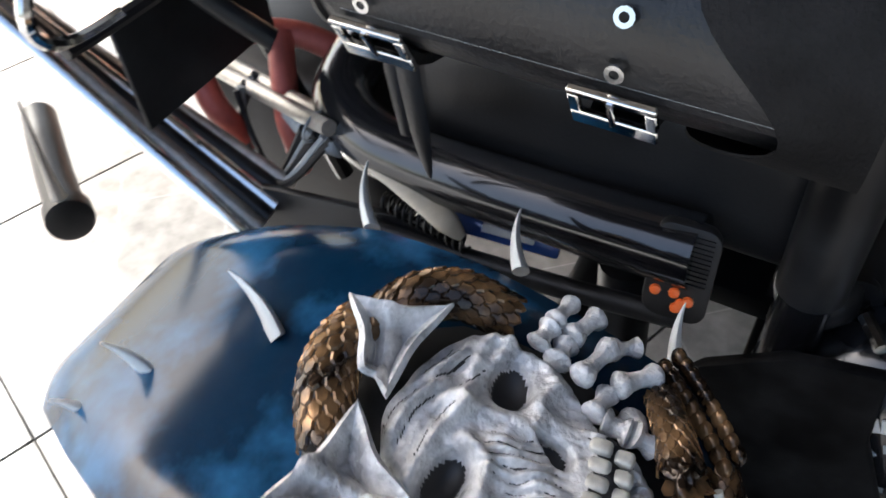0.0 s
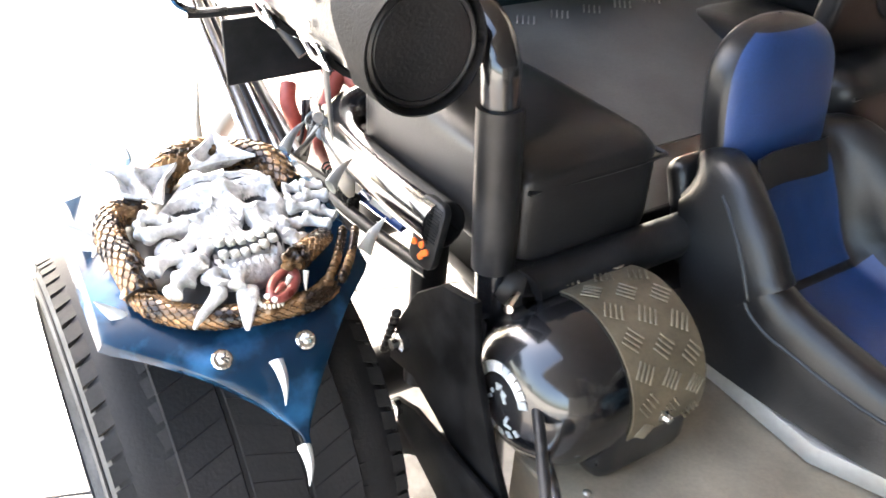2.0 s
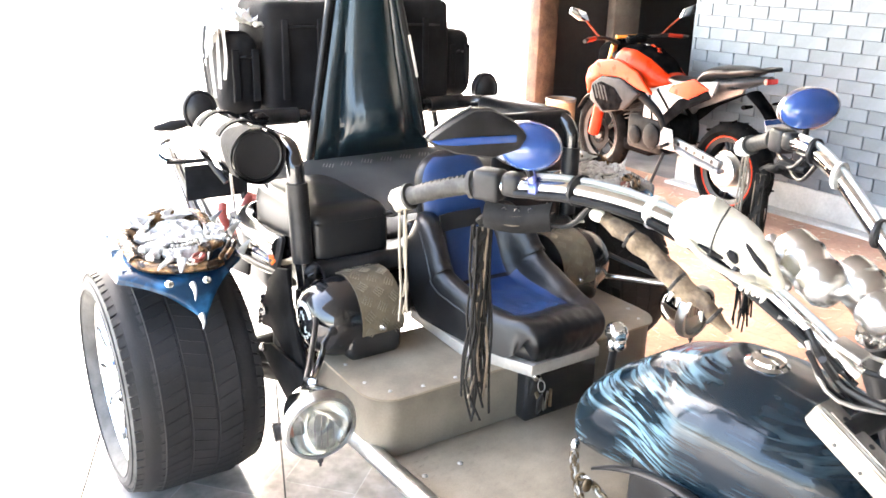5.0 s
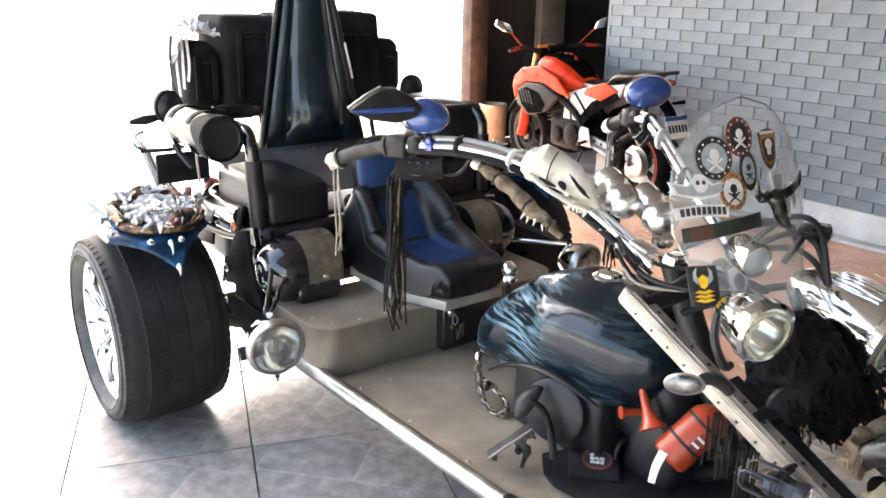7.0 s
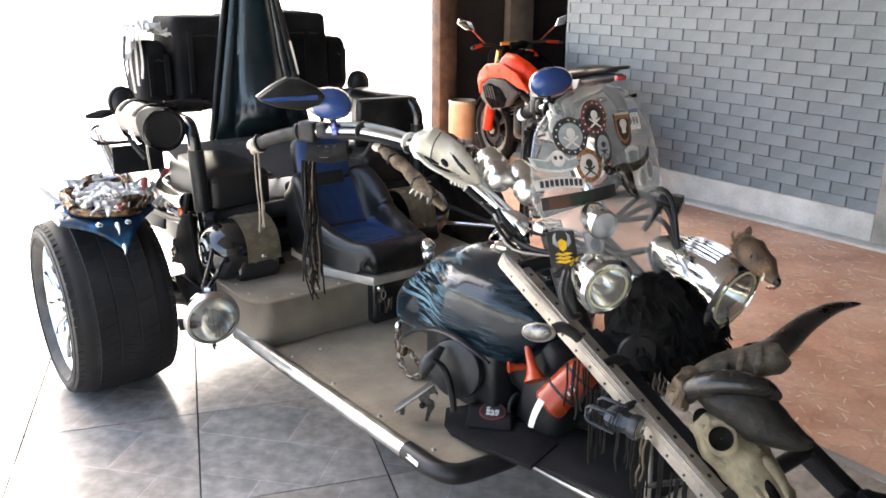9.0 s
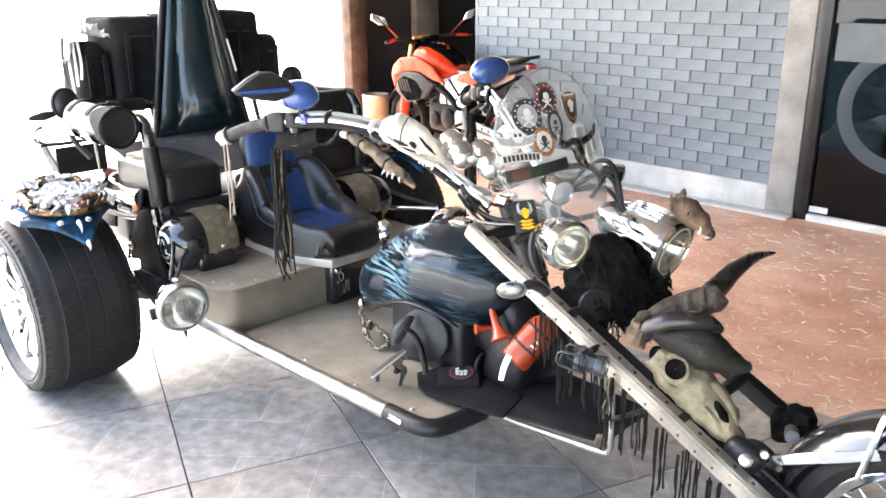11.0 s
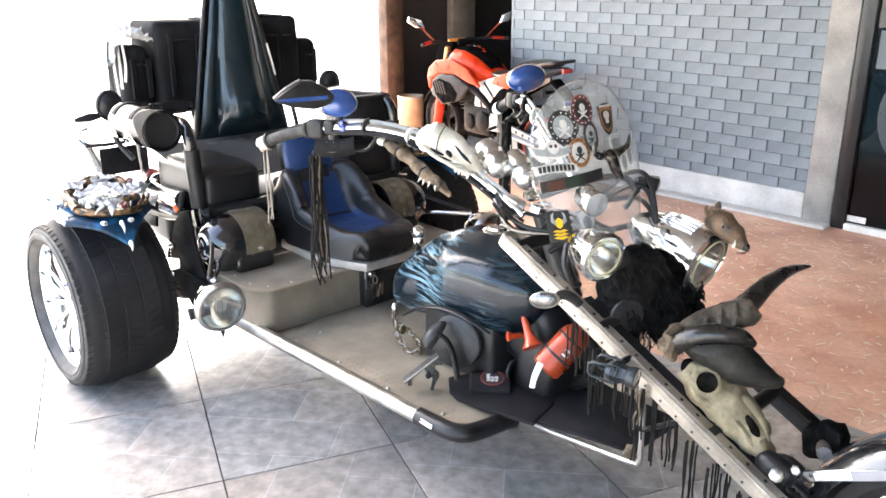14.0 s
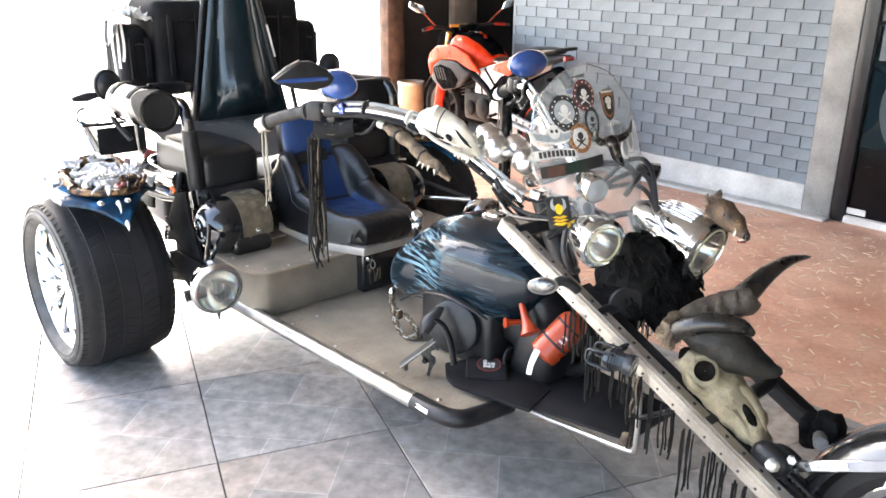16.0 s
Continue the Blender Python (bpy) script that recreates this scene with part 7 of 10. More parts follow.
SOCKETS = [(0.028, -0.008, 0.0215, 0.0165, 0.30), (-0.056, -0.001, 0.0235, 0.0150, -0.15)]


def skull_relief(x, y, r):
    h = 0.036 * max(0.0, 1 - r ** 3) ** 0.6
    for line, w, up in RAISED:
        h += up * stroke(x, y, line, w)
    # folds over the brow and long grooves down the cheeks
    brow = stroke(x, y, RAISED[0][0], 0.022)
    h += 0.0050 * brow * math.sin(420 * (y + 0.30 * x) + 2.2 * math.sin(75 * x))
    cheek = stroke(x, y, [(-0.02, -0.03), (-0.042, -0.080)], 0.018) + stroke(x, y, RAISED[10][0], 0.014) + stroke(x, y, RAISED[11][0], 0.012)
    h += 0.0034 * cheek * math.sin(760 * (x + 0.42 * y) + 3 * noise.noise((x * 60, y * 60, 0)))
    h += 0.0022 * noise.noise((x * 150, y * 70, 1.7)) + 0.0012 * noise.noise((x * 330, y * 200, 4.1))
    # grooves, gums and hollows go black: antiquing plus shade put into the colour
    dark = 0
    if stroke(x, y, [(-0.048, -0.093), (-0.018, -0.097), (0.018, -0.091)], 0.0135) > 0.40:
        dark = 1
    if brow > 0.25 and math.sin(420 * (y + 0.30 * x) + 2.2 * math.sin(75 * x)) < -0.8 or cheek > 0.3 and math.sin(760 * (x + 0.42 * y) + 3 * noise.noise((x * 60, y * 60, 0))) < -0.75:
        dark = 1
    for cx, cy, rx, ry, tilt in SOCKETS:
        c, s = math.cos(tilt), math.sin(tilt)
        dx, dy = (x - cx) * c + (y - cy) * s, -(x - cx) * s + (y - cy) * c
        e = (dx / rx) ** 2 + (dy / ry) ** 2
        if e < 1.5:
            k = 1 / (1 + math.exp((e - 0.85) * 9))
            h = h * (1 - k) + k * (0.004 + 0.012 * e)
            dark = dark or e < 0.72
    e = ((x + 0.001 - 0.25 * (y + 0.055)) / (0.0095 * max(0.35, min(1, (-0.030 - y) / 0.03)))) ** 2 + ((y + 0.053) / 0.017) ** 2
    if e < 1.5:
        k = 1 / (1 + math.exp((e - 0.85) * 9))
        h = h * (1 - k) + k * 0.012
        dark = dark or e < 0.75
    h -= 0.012 * stroke(x, y, [(-0.05, -0.110), (-0.025, -0.1125), (0.012, -0.109)], 0.0035)
    return h, dark


def skull_rim(a):
    """Distance of the skull's edge from its middle at the angle a."""
    best = 0.05
    d = (math.cos(a), math.sin(a))
    n = len(SKULL_RIM)
    for i in range(n):
        (ax, ay), (bx, by) = SKULL_RIM[i], SKULL_RIM[(i + 1) % n]
        ax, ay, bx, by = ax - SC[0], ay - SC[1], bx - SC[0], by - SC[1]
        den = d[0] * (by - ay) - d[1] * (bx - ax)
        if abs(den) > 1e-9:
            t = (ax * (by - ay) - ay * (bx - ax)) / den
            s = (ax * d[1] - ay * d[0]) / den
            if t > 0 and -1e-6 <= s <= 1 + 1e-6:
                best = t
    return best


GULLET = mat("dark_red_gullet", (0.05, 0.008, 0.006), 0.35, 0.0, var=0.4, scale=40, bump=0.2)


def skull_plaque(shift):
    """Resin relief: a long skull gripped by bony fingers and ringed by a snake."""
    T = Matrix.Translation(shift)
    th = thing("skull_plaque", tuple(pq(-0.03, -0.035, -0.01) + Vector(shift)), "silver resin skull relief with bone fingers and bronze snake", "ornament", "skull plaques")

    def add(name, bm, m_, label="", angle=60):
        return part(name, moved(bm, T), m_, th, label, angle)

    def back(u, v):
        a, r = 2 * math.pi * u, v
        return pq(-0.028 + 0.128 * r * math.cos(a), -0.032 + 0.140 * r * math.sin(a), 0.010 - 0.03 * r ** 3)
    add("backing", sheet(back, 40, 8), RESINDARK)
    nu, nv = 170, 74
    rim = [skull_rim(2 * math.pi * i / nu) for i in range(nu)]
    rim = [(rim[i - 2] + rim[i - 1] * 2 + rim[i] * 2 + rim[(i + 1) % nu] * 2 + rim[(i + 2) % nu]) / 8 for i in range(nu)]
    vs, fs, black = [], [], []
    for j in range(nv + 1):
        r = (j / nv) ** 0.8
        for i in range(nu):
            a = 2 * math.pi * i / nu
            x, y = SC[0] + rim[i] * r * math.cos(a), SC[1] + rim[i] * r * math.sin(a)
            h, dk = skull_relief(x, y, r) if j < nv else (-0.012, 0)
            vs.append(pq(x, y, 0.008 + 0.88 * h))
            black.append(dk)
    for j in range(nv):
        for i in range(nu):
            fs.append((j * nu + i, j * nu + (i + 1) % nu, (j + 1) * nu + (i + 1) % nu, (j + 1) * nu + i)[::-1])
    bm = raw(vs, fs)
    bm.faces.ensure_lookup_table()
    bm.verts.index_update()
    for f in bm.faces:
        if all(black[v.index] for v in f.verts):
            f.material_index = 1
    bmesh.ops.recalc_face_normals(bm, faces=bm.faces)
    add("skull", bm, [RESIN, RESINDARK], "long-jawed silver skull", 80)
    # two rows of square teeth
    TOOTH = bpy.data.materials.get("yellowed_resin_tooth") or mat("yellowed_resin_tooth", (0.5, 0.48, 0.42), 0.35, 0.2, col2=(0.7, 0.68, 0.6), var=0.3, scale=60, bump=0.2)
    for row, (v0, sz) in enumerate(((-0.0845, 0.0086), (-0.1015, 0.0072))):
        for k in range(6):
            t = k / 5
            x, y = -0.047 + 0.063 * t, v0 - 0.006 * math.sin(math.pi * t) + 0.004 * t
            h = skull_relief(x, y, 0.55)[0]
            add("tooth", ball(pq(x, y, 0.008 + 0.88 * h - 0.0025), (0.0058, sz * 0.94, 0.0048), (-8, 0, 4), 12, 8, power=0.55), TOOTH)

    # folded pointed leaves at the crown
    def leaf(A, B, C, D, fold):
        A, B, C, D = (Vector((*q, 0)) for q in (A, B, C, D))

        def fn(u, v):
            q = (A * (1 - u) + B * u) * (1 - v) + (D * (1 - u) + C * u) * v
            e = min(u, 1 - u, v, 1 - v)
            h = 0.052 - 0.006 * u * v - 0.026 * min(1, e / 0.24) ** 1.4 + 0.020 * math.exp(-((u - 0.52 - 0.25 * (v - 0.5)) / 0.085) ** 2) * min(1, e / 0.2) * fold
            q += (Vector(((A + B + C + D) / 4)) - q) * 0.16 * (1 - e * 2) * math.sin(math.pi * (u if min(v, 1 - v) < min(u, 1 - u) else v)) ** 2
            return pq(q.x, q.y, h + 0.003 * math.sin(5 * u + 3 * v))
        return sheet(fn, 26, 26, thick=0.005)
    add("collar_leaf", leaf((-0.138, 0.088), (-0.044, 0.074), (-0.084, 0.004), (-0.128, 0.036), 1), RESIN, "folded pointed leaf", 80)
    add("collar_leaf", leaf((0.020, 0.124), (0.056, 0.056), (-0.034, 0.058), (-0.026, 0.086), 0.5), RESIN, "", 80)
    bones = [((0.067, -0.009), (0.089, -0.011), 0.0105), ((0.089, -0.011), (0.120, -0.016), 0.009), ((0.064, -0.027), (0.086, -0.027), 0.0115), ((0.086, -0.027), (0.119, -0.039), 0.0105),
             ((0.056, -0.046), (0.099, -0.057), 0.0105), ((0.097, -0.057), (0.113, -0.076), 0.009), ((0.038, -0.066), (0.066, -0.070), 0.010), ((0.066, -0.071), (0.096, -0.096), 0.0105),
             ((0.040, -0.074), (0.041, -0.095), 0.012), ((0.041, -0.094), (0.044, -0.115), 0.011), ((-0.117, 0.002), (-0.082, -0.015), 0.0105), ((-0.061, -0.024), (-0.122, -0.034), 0.0125),
             ((-0.122, -0.030), (-0.117, -0.002), 0.009), ((-0.054, -0.048), (-0.091, -0.068), 0.0145), ((-0.089, -0.068), (-0.129, -0.085), 0.015), ((-0.055, -0.074), (-0.077, -0.098), 0.0145),
             ((-0.076, -0.097), (-0.101, -0.115), 0.0165), ((-0.069, -0.116), (-0.064, -0.143), 0.0145), ((-0.100, -0.112), (-0.120, -0.135), 0.013), ((-0.040, -0.132), (-0.050, -0.152), 0.012)]
    for i, (p, q, r) in enumerate(bones):
        h0, h1 = 0.034 + 0.006 * math.sin(i * 2.1), 0.030 + 0.006 * math.cos(i * 1.7)
        add("finger_bone", rough_bm(capsule(pq(*p, h0), pq(*q, h1), r, r * 0.92, 0.66, 14), 0.0022, 170), RESIN, "knuckled finger bone")
    for p, q, r in (((-0.126, -0.084), (-0.168, -0.103), 0.012), ((-0.062, -0.141), (-0.110, -0.177), 0.0125), ((-0.157, -0.012), (-0.179, -0.027), 0.008), ((-0.154, -0.044), (-0.177, -0.059), 0.008)):
        a_, b_ = pq(*p, 0.028), pq(*q, 0.012)
        r *= 0.78
        add("claw_bone", rough_bm(tube([a_, a_.lerp(b_, 0.12), a_.lerp(b_, 0.4), a_.lerp(b_, 0.75) + PN * 0.003, b_], [r * 0.4, r, r * 0.75, r * 0.55, r * 0.15], 12, 3), 0.0012, 150), RESIN, "tapering finger end")
    for p, s_ in (((-0.098, -0.05), 0.018), ((-0.083, -0.082), 0.017), ((0.055, -0.095), 0.014), ((-0.045, -0.06), 0.014)):
        add("pad", ball(pq(*p, 0.014), (s_, s_ * 0.8, 0.014), (0, 0, 40), 14, 8), RESIN)
    add("fin", tube([pq(-0.030, -0.146, 0.018), pq(-0.040, -0.160, 0.026), pq(-0.048, -0.178, 0.020), pq(-0.056, -0.198, 0.004)], [0.008, 0.014, 0.010, 0.002], 12, 4, flat=0.5), RESIN, "smooth pale fin")

    def snake(path, r0, r1, name, label):
        pts = smooth_path([pq(u, v, h) for u, v, h in path], 9)
        m = len(pts)
        rs = [r0 + (r1 - r0) * i / (m - 1) for i in range(m)]
        body = add(name, tube(pts, rs, 14), SNAKESKIN, label)
        bm = bmesh.new()
        u, dist, nxt, row = None, 0.0, 0.0, 0
        for i in range(m - 1):
            d = pts[min(i + 1, m - 1)] - pts[max(i - 1, 0)]
            d.normalize()
            u = frame_of(d)[0] if u is None else (u - d * u.dot(d)).normalized()
            w = d.cross(u)
            seg = (pts[i + 1] - pts[i]).length
            while nxt < dist + seg:
                c = pts[i].lerp(pts[i + 1], (nxt - dist) / seg)
                r = rs[i]
                for j in range(11):
                    a = 2 * math.pi * (j + 0.5 * (row % 2)) / 11
                    o = math.cos(a) * u + math.sin(a) * w
                    if o.dot(PN) < -0.35:
                        continue
                    side = d.cross(o)
                    q = c + o * r * 0.99
                    sl, sw = r * 0.42, r * 0.27
                    up = r * 0.075
                    vs = [q - d * sl, q - d * sl * 0.35 + side * sw, q + d * sl * 0.5 + side * sw * 0.8, q + d * sl * 0.95, q + d * sl * 0.5 - side * sw * 0.8, q - d * sl * 0.35 - side * sw]
                    lo = [bm.verts.new(x) for x in vs]
                    hi = [bm.verts.new(q + (x - q) * 0.72 + o * (up + 0.05 * r * (x - q).dot(d) / sl)) for x in vs]
                    for e in range(6):
                        bm.faces.new((lo[e], lo[(e + 1) % 6], hi[(e + 1) % 6], hi[e]))
                    bm.faces.new(hi)
                nxt += r * 0.42
                row += 1
            dist += seg
        bmesh.ops.recalc_face_normals(bm, faces=bm.faces)
        tagged(part("scale_skin", moved(bm, T), SNAKE, body, "raised bronze scales", 20), kind="stuff")
        return body
    snake([(0.016, 0.108, 0.018), (-0.014, 0.110, 0.024), (-0.044, 0.100, 0.022), (-0.072, 0.078, 0.012)], 0.021, 0.020, "snake_coil", "dark upper coil of the snake")
    snake([(0.026, 0.098, 0.014), (0.058, 0.084, 0.024), (0.078, 0.058, 0.026), (0.088, 0.020, 0.010)], 0.021, 0.018, "snake_coil", "golden upper coil of the snake")
    snake([(-0.108, 0.030, 0.012), (-0.136, 0.028, 0.022), (-0.150, 0.006, 0.024), (-0.154, -0.024, 0.024), (-0.148, -0.067, 0.020), (-0.146, -0.104, 0.008)], 0.017, 0.018, "snake_coil", "scaly side coil of the snake")
    snake([(-0.150, -0.090, 0.0), (-0.136, -0.124, 0.0), (-0.108, -0.150, 0.0), (-0.068, -0.168, 0.0), (-0.020, -0.178, 0.0), (0.030, -0.180, -0.002), (0.062, -0.166, -0.004)], 0.015, 0.013, "snake_coil", "lower coil of the snake")
    snake([(0.082, -0.104, 0.026), (0.056, -0.121, 0.034), (0.034, -0.134, 0.036)], 0.012, 0.016, "snake_neck", "snake neck")
    for k in range(10):
        t = k / 9
        u_, v_ = 0.118 - 0.036 * t - 0.012 * t * t, -0.102 - 0.064 * t
        for e in (-1, 1):
            add("rattle_bead", ball(pq(u_ + e * 0.0075, v_ - e * 0.003, 0.018 - 0.006 * t), (0.0082, 0.0062, 0.009), (0, 0, 35), 10, 7), SNAKE, "brown rattle bead")
    add("snake_head", join(ball(pq(0.028, -0.136, 0.044), (0.022, 0.013, 0.009), (16, 0, 42), 24, 14, 0.012, 160), ball(pq(-0.012, -0.176, 0.010), (0.024, 0.013, 0.007), (-10, 0, 32), 18, 8, 0.003, 90)), SNAKE, "open-jawed bronze snake head")
    ca, sa = math.cos(radians(44)), math.sin(radians(44))
    lip = [pq(0.002 + 0.024 * math.cos(t) * ca - 0.012 * math.sin(t) * sa, -0.163 + 0.024 * math.cos(t) * sa + 0.012 * math.sin(t) * ca, 0.028) for t in [2 * math.pi * k / 24 for k in range(24)]]
    add("mouth", tube(lip, 0.0062, 10, closed=True), GUM, "raw red lips of the open mouth")
    add("throat", ball(pq(0.002, -0.163, 0.016), (0.024, 0.013, 0.012), (0, 0, 44), 14, 8), GULLET, "dark red throat")
    add("tongue", tube([pq(0.008, -0.157, 0.024), pq(-0.004, -0.169, 0.033), pq(-0.014, -0.178, 0.037)], [0.005, 0.005, 0.002], 8, 4, flat=0.6), GUM)
    for (u_, v_), (du, dv) in (((0.012, -0.160), (-0.010, -0.008)), ((0.032, -0.160), (-0.006, -0.012)), ((-0.026, -0.180), (0.004, 0.004)), ((-0.020, -0.188), (0.004, 0.004))):
        add("fang", tube([pq(u_, v_, 0.040), pq(u_ + du * 0.6, v_ + dv * 0.6, 0.032), pq(u_ + du * 1.4, v_ + dv * 1.6, 0.022)], [0.0035, 0.0026, 0.0004], 8, 3), BONE, "pale fang")
    for k in range(9):
        a = radians(150 + 18 * k)
        add("small_tooth", ball(pq(-0.016 + 0.017 * math.cos(a), -0.175 + 0.012 * math.sin(a), 0.022), (0.0022, 0.0022, 0.004), nu=8, nv=6), BONE)
    return th


skull_plaque((0, 0, 0))
skull_plaque((2 * (XC + 0.775) + 0.0, 0, 0))

# ---- luggage ----
def barrel_bag(x, y0, y1, z, R, side):
    b = thing("barrel_bag", (x, (y0 + y1) / 2, z - R), "black leather barrel bag with buckled straps, slung on the roll bar", "bag", "barrel bags")
    prof = [(0.002, 0), (R * 0.9, 0.002), (R * 0.985, 0.008), (R, 0.02), (R * 1.01, (y1 - y0) / 2), (R, y1 - y0 - 0.02), (R * 0.985, y1 - y0 - 0.008), (R * 0.9, y1 - y0 - 0.002), (0.002, y1 - y0)]
    body = part("body", lathe(prof, (x, y0, z), (0, 1, 0), 36), BAGLEATHER, b)
    for yy in (y0 + 0.004, y1 - 0.004):
        part("end_piping", tube([(x + R * 0.98 * math.cos(a), yy, z + R * 0.98 * math.sin(a)) for a in [2 * math.pi * i / 32 for i in range(32)]], 0.004, 6, closed=True), LEATHER, body)
    for yy in (y0 + 0.13, y1 - 0.055):
        ring = lambda a: (x + (R + 0.003) * math.cos(a), yy, z + (R + 0.003) * math.sin(a))
        st = []
        for i in range(25):
            a = radians(150 - 300 * i / 24) if side < 0 else radians(30 + 300 * i / 24)
            st.append(Vector(ring(a)))
        vs, fs = [], []
        for p in st:
            o = (p - Vector((x, yy, z))).normalized()
            for w_, h_ in ((-0.016, 0), (0.016, 0), (0.016, 0.008), (-0.016, 0.008)):
                vs.append(p + Vector((0, w_, 0)) + o * h_)
        for i in range(24):
            for j in range(4):
                fs.append((i * 4 + j, i * 4 + (j + 1) % 4, i * 4 + 4 + (j + 1) % 4, i * 4 + 4 + j))
        s_ = part("strap", raw(vs, fs), STRAP, body, "black strap with eyelets")
        ab = radians(205 if side < 0 else -25)
        o = Vector((math.cos(ab), 0, math.sin(ab)))
        t_ = Vector((-o.z, 0, o.x))
        c = Vector((x, yy, z)) + o * (R + 0.0125)
        e_ = Vector((0, 1, 0))
        frame_bm = bmesh.new()
        for a0, a1, b0, b1 in ((-0.027, 0.027, 0.006, 0.020), (-0.027, 0.027, -0.019, -0.013), (-0.027, -0.020, -0.013, 0.006), (0.020, 0.027, -0.013, 0.006)):
            frame_bm = join(frame_bm, moved(box((a0, b0, -0.002), (a1, b1, 0.003), 0.001, 1), Matrix(((e_.x, t_.x, o.x, c.x), (e_.y, t_.y, o.y, c.y), (e_.z, t_.z, o.z, c.z), (0, 0, 0, 1)))))
        bk = part("buckle", frame_bm, CHROME, s_, "wide chrome buckle plate")
        part("buckle_pin", tube([c + t_ * 0.010 + o * 0.003, c - t_ * 0.016 + o * 0.004], 0.002, 8), CHROME, s_)
        for k in (-2, -1, 1, 2, 3):
            a = ab + k * 0.028 / R
            oo = Vector((math.cos(a), 0, math.sin(a)))
            part("eyelet", lathe([(0.006, 0), (0.006, 0.002), (0.003, 0.002), (0.003, 0)], Vector((x, yy, z)) + oo * (R + 0.0112), oo, 12, caps=False), CHROME, s_, "chrome eyelet")
        tip = ab + 5.2 * 0.028 / R * (1 if side < 0 else -1)
        part("strap_tip", tube([Vector((x, yy, z)) + Vector((math.cos(ab + 0.3), 0, math.sin(ab + 0.3))) * (R + 0.012), Vector((x, yy, z)) + Vector((math.cos(tip), 0, math.sin(tip))) * (R + 0.018)], 0.016, 8, flat=0.2), STRAP, s_)
    # loose end cover folded over the near end
    part("end_cover", sheet(lambda u, v: (x + (R + 0.008) * math.cos(2 * math.pi * u), y0 - 0.006 + v * (0.075 + 0.030 * math.sin(2 * math.pi * u * 3 + 0.6)), z + (R + 0.008) * math.sin(2 * math.pi * u)), 48, 4, thick=0.002), STRAP, body, "matt black end cover")
    ym, L_ = (y0 + y1) / 2, (y1 - y0) / 2
    flap = lambda u, v: (x + (R + 0.0045) * math.cos(radians(100 + side * -95 * u)), ym + (2 * v - 1) * (L_ - 0.012) * (1 - 0.10 * max(0, u - 0.8) * 5), z + (R + 0.0045) * math.sin(radians(100 + side * -95 * u)))
    part("flap", sheet(flap, 20, 12, thick=0.003), BAGLEATHER, body, "stitched leather flap")
    part("stitching", tube([Vector(flap(0.95, 0.03 + 0.94 * i / 30)) + Vector((side * 0.002, 0, 0)) for i in range(31)], 0.0012, 5), PRINTGREY, body)
    return b


barrel_bag(-0.590, -0.135, 0.215, 1.040, 0.069, -1)
part("strap_tail", tube([(-0.545, 0.20, 1.0), (-0.55, 0.215, 0.92), (-0.547, 0.21, 0.82), (-0.545, 0.205, 0.765)], [0.013, 0.013, 0.011, 0.002], 8, 4, flat=0.22), LEATHER, trike, "hanging pointed strap end")
part("strap_tail", tube([(-0.535, 0.23, 1.0), (-0.54, 0.24, 0.90), (-0.535, 0.235, 0.80)], [0.008, 0.008, 0.006], 8, 4, flat=0.3), LEATHER, trike)

side_case = thing("side_case", (0.53, 0.08, 0.86), "stiff black leather case with a round embossed panel", "bag")
part("body", obox((0.535, 0.13, 0.965), (0.12, 0.42, 0.22), (0, 0, 0), 0.03, 3), LEATHER, side_case)
part("front_panel", obox((0.43, -0.06, 0.965), (0.30, 0.05, 0.22), (6, 0, -6), 0.02, 3), LEATHER, side_case)
part("round_boss", lathe([(0.062, 0), (0.06, 0.006), (0.05, 0.01), (0.001, 0.012)], (0.43, -0.085, 0.98), (-0.1, -1, 0.1), 28), LEATHER, side_case, "round embossed panel")


def soft_bag(name, x0, x1, y0, y1, z0, z1, label, seed, mat_=CLOTH, round_=0.03, slack=0.008):
    b = thing(name, ((x0 + x1) / 2, (y0 + y1) / 2, z0), label, "bag", "luggage on the rack")
    bm = box((x0, y0, z0), (x1, y1, z1))
    bmesh.ops.subdivide_edges(bm, edges=bm.edges[:], cuts=17, use_grid_fill=True)
    r = min(round_, 0.44 * min(x1 - x0, y1 - y0, z1 - z0))
    for v in bm.verts:
        q = v.co.copy()
        c = Vector([min(max(q[i], (x0, y0, z0)[i] + r), (x1, y1, z1)[i] - r) for i in range(3)])
        d = q - c
        if d.length > 1e-6:
            q = c + d.normalized() * r
        q += Vector((noise.noise(q * 7 + Vector((seed, 0, 0))), noise.noise(q * 7 + Vector((0, seed, 0))), noise.noise(q * 6 + Vector((0, 0, seed))))) * slack
        v.co = q
    part("body", bm, mat_, b, angle=70)
    xm = (x0 + x1) / 2
    for x in (x0 + 0.25 * (x1 - x0), x0 + 0.75 * (x1 - x0)):
        part("webbing", box((x - 0.012, y0 - 0.012, z0 + 0.06), (x + 0.012, y0 + 0.002, z1 - 0.06), 0.002, 1), CLOTH, b)
    part("zip", tube([(x0 + 0.05, y0 + 0.004, z1 - 0.09), (xm, y0 - 0.008, z1 - 0.085), (x1 - 0.05, y0 + 0.004, z1 - 0.09)], 0.005, 6, 4), SATIN, b)
    return b


soft_bag("travel_bag", -0.275, -0.0, 0.56, 0.86, 1.01, 1.41, "tall black cordura travel bag on the rear rack", 3)
soft_bag("travel_bag", -0.42, -0.275, 0.58, 0.84, 1.01, 1.31, "narrow black cordura bag strapped beside the travel bag", 9, round_=0.065, slack=0.016)
soft_bag("travel_bag", 0.02, 0.50, 0.56, 0.88, 1.01, 1.41, "wide black cordura travel bag on the rear rack", 15)
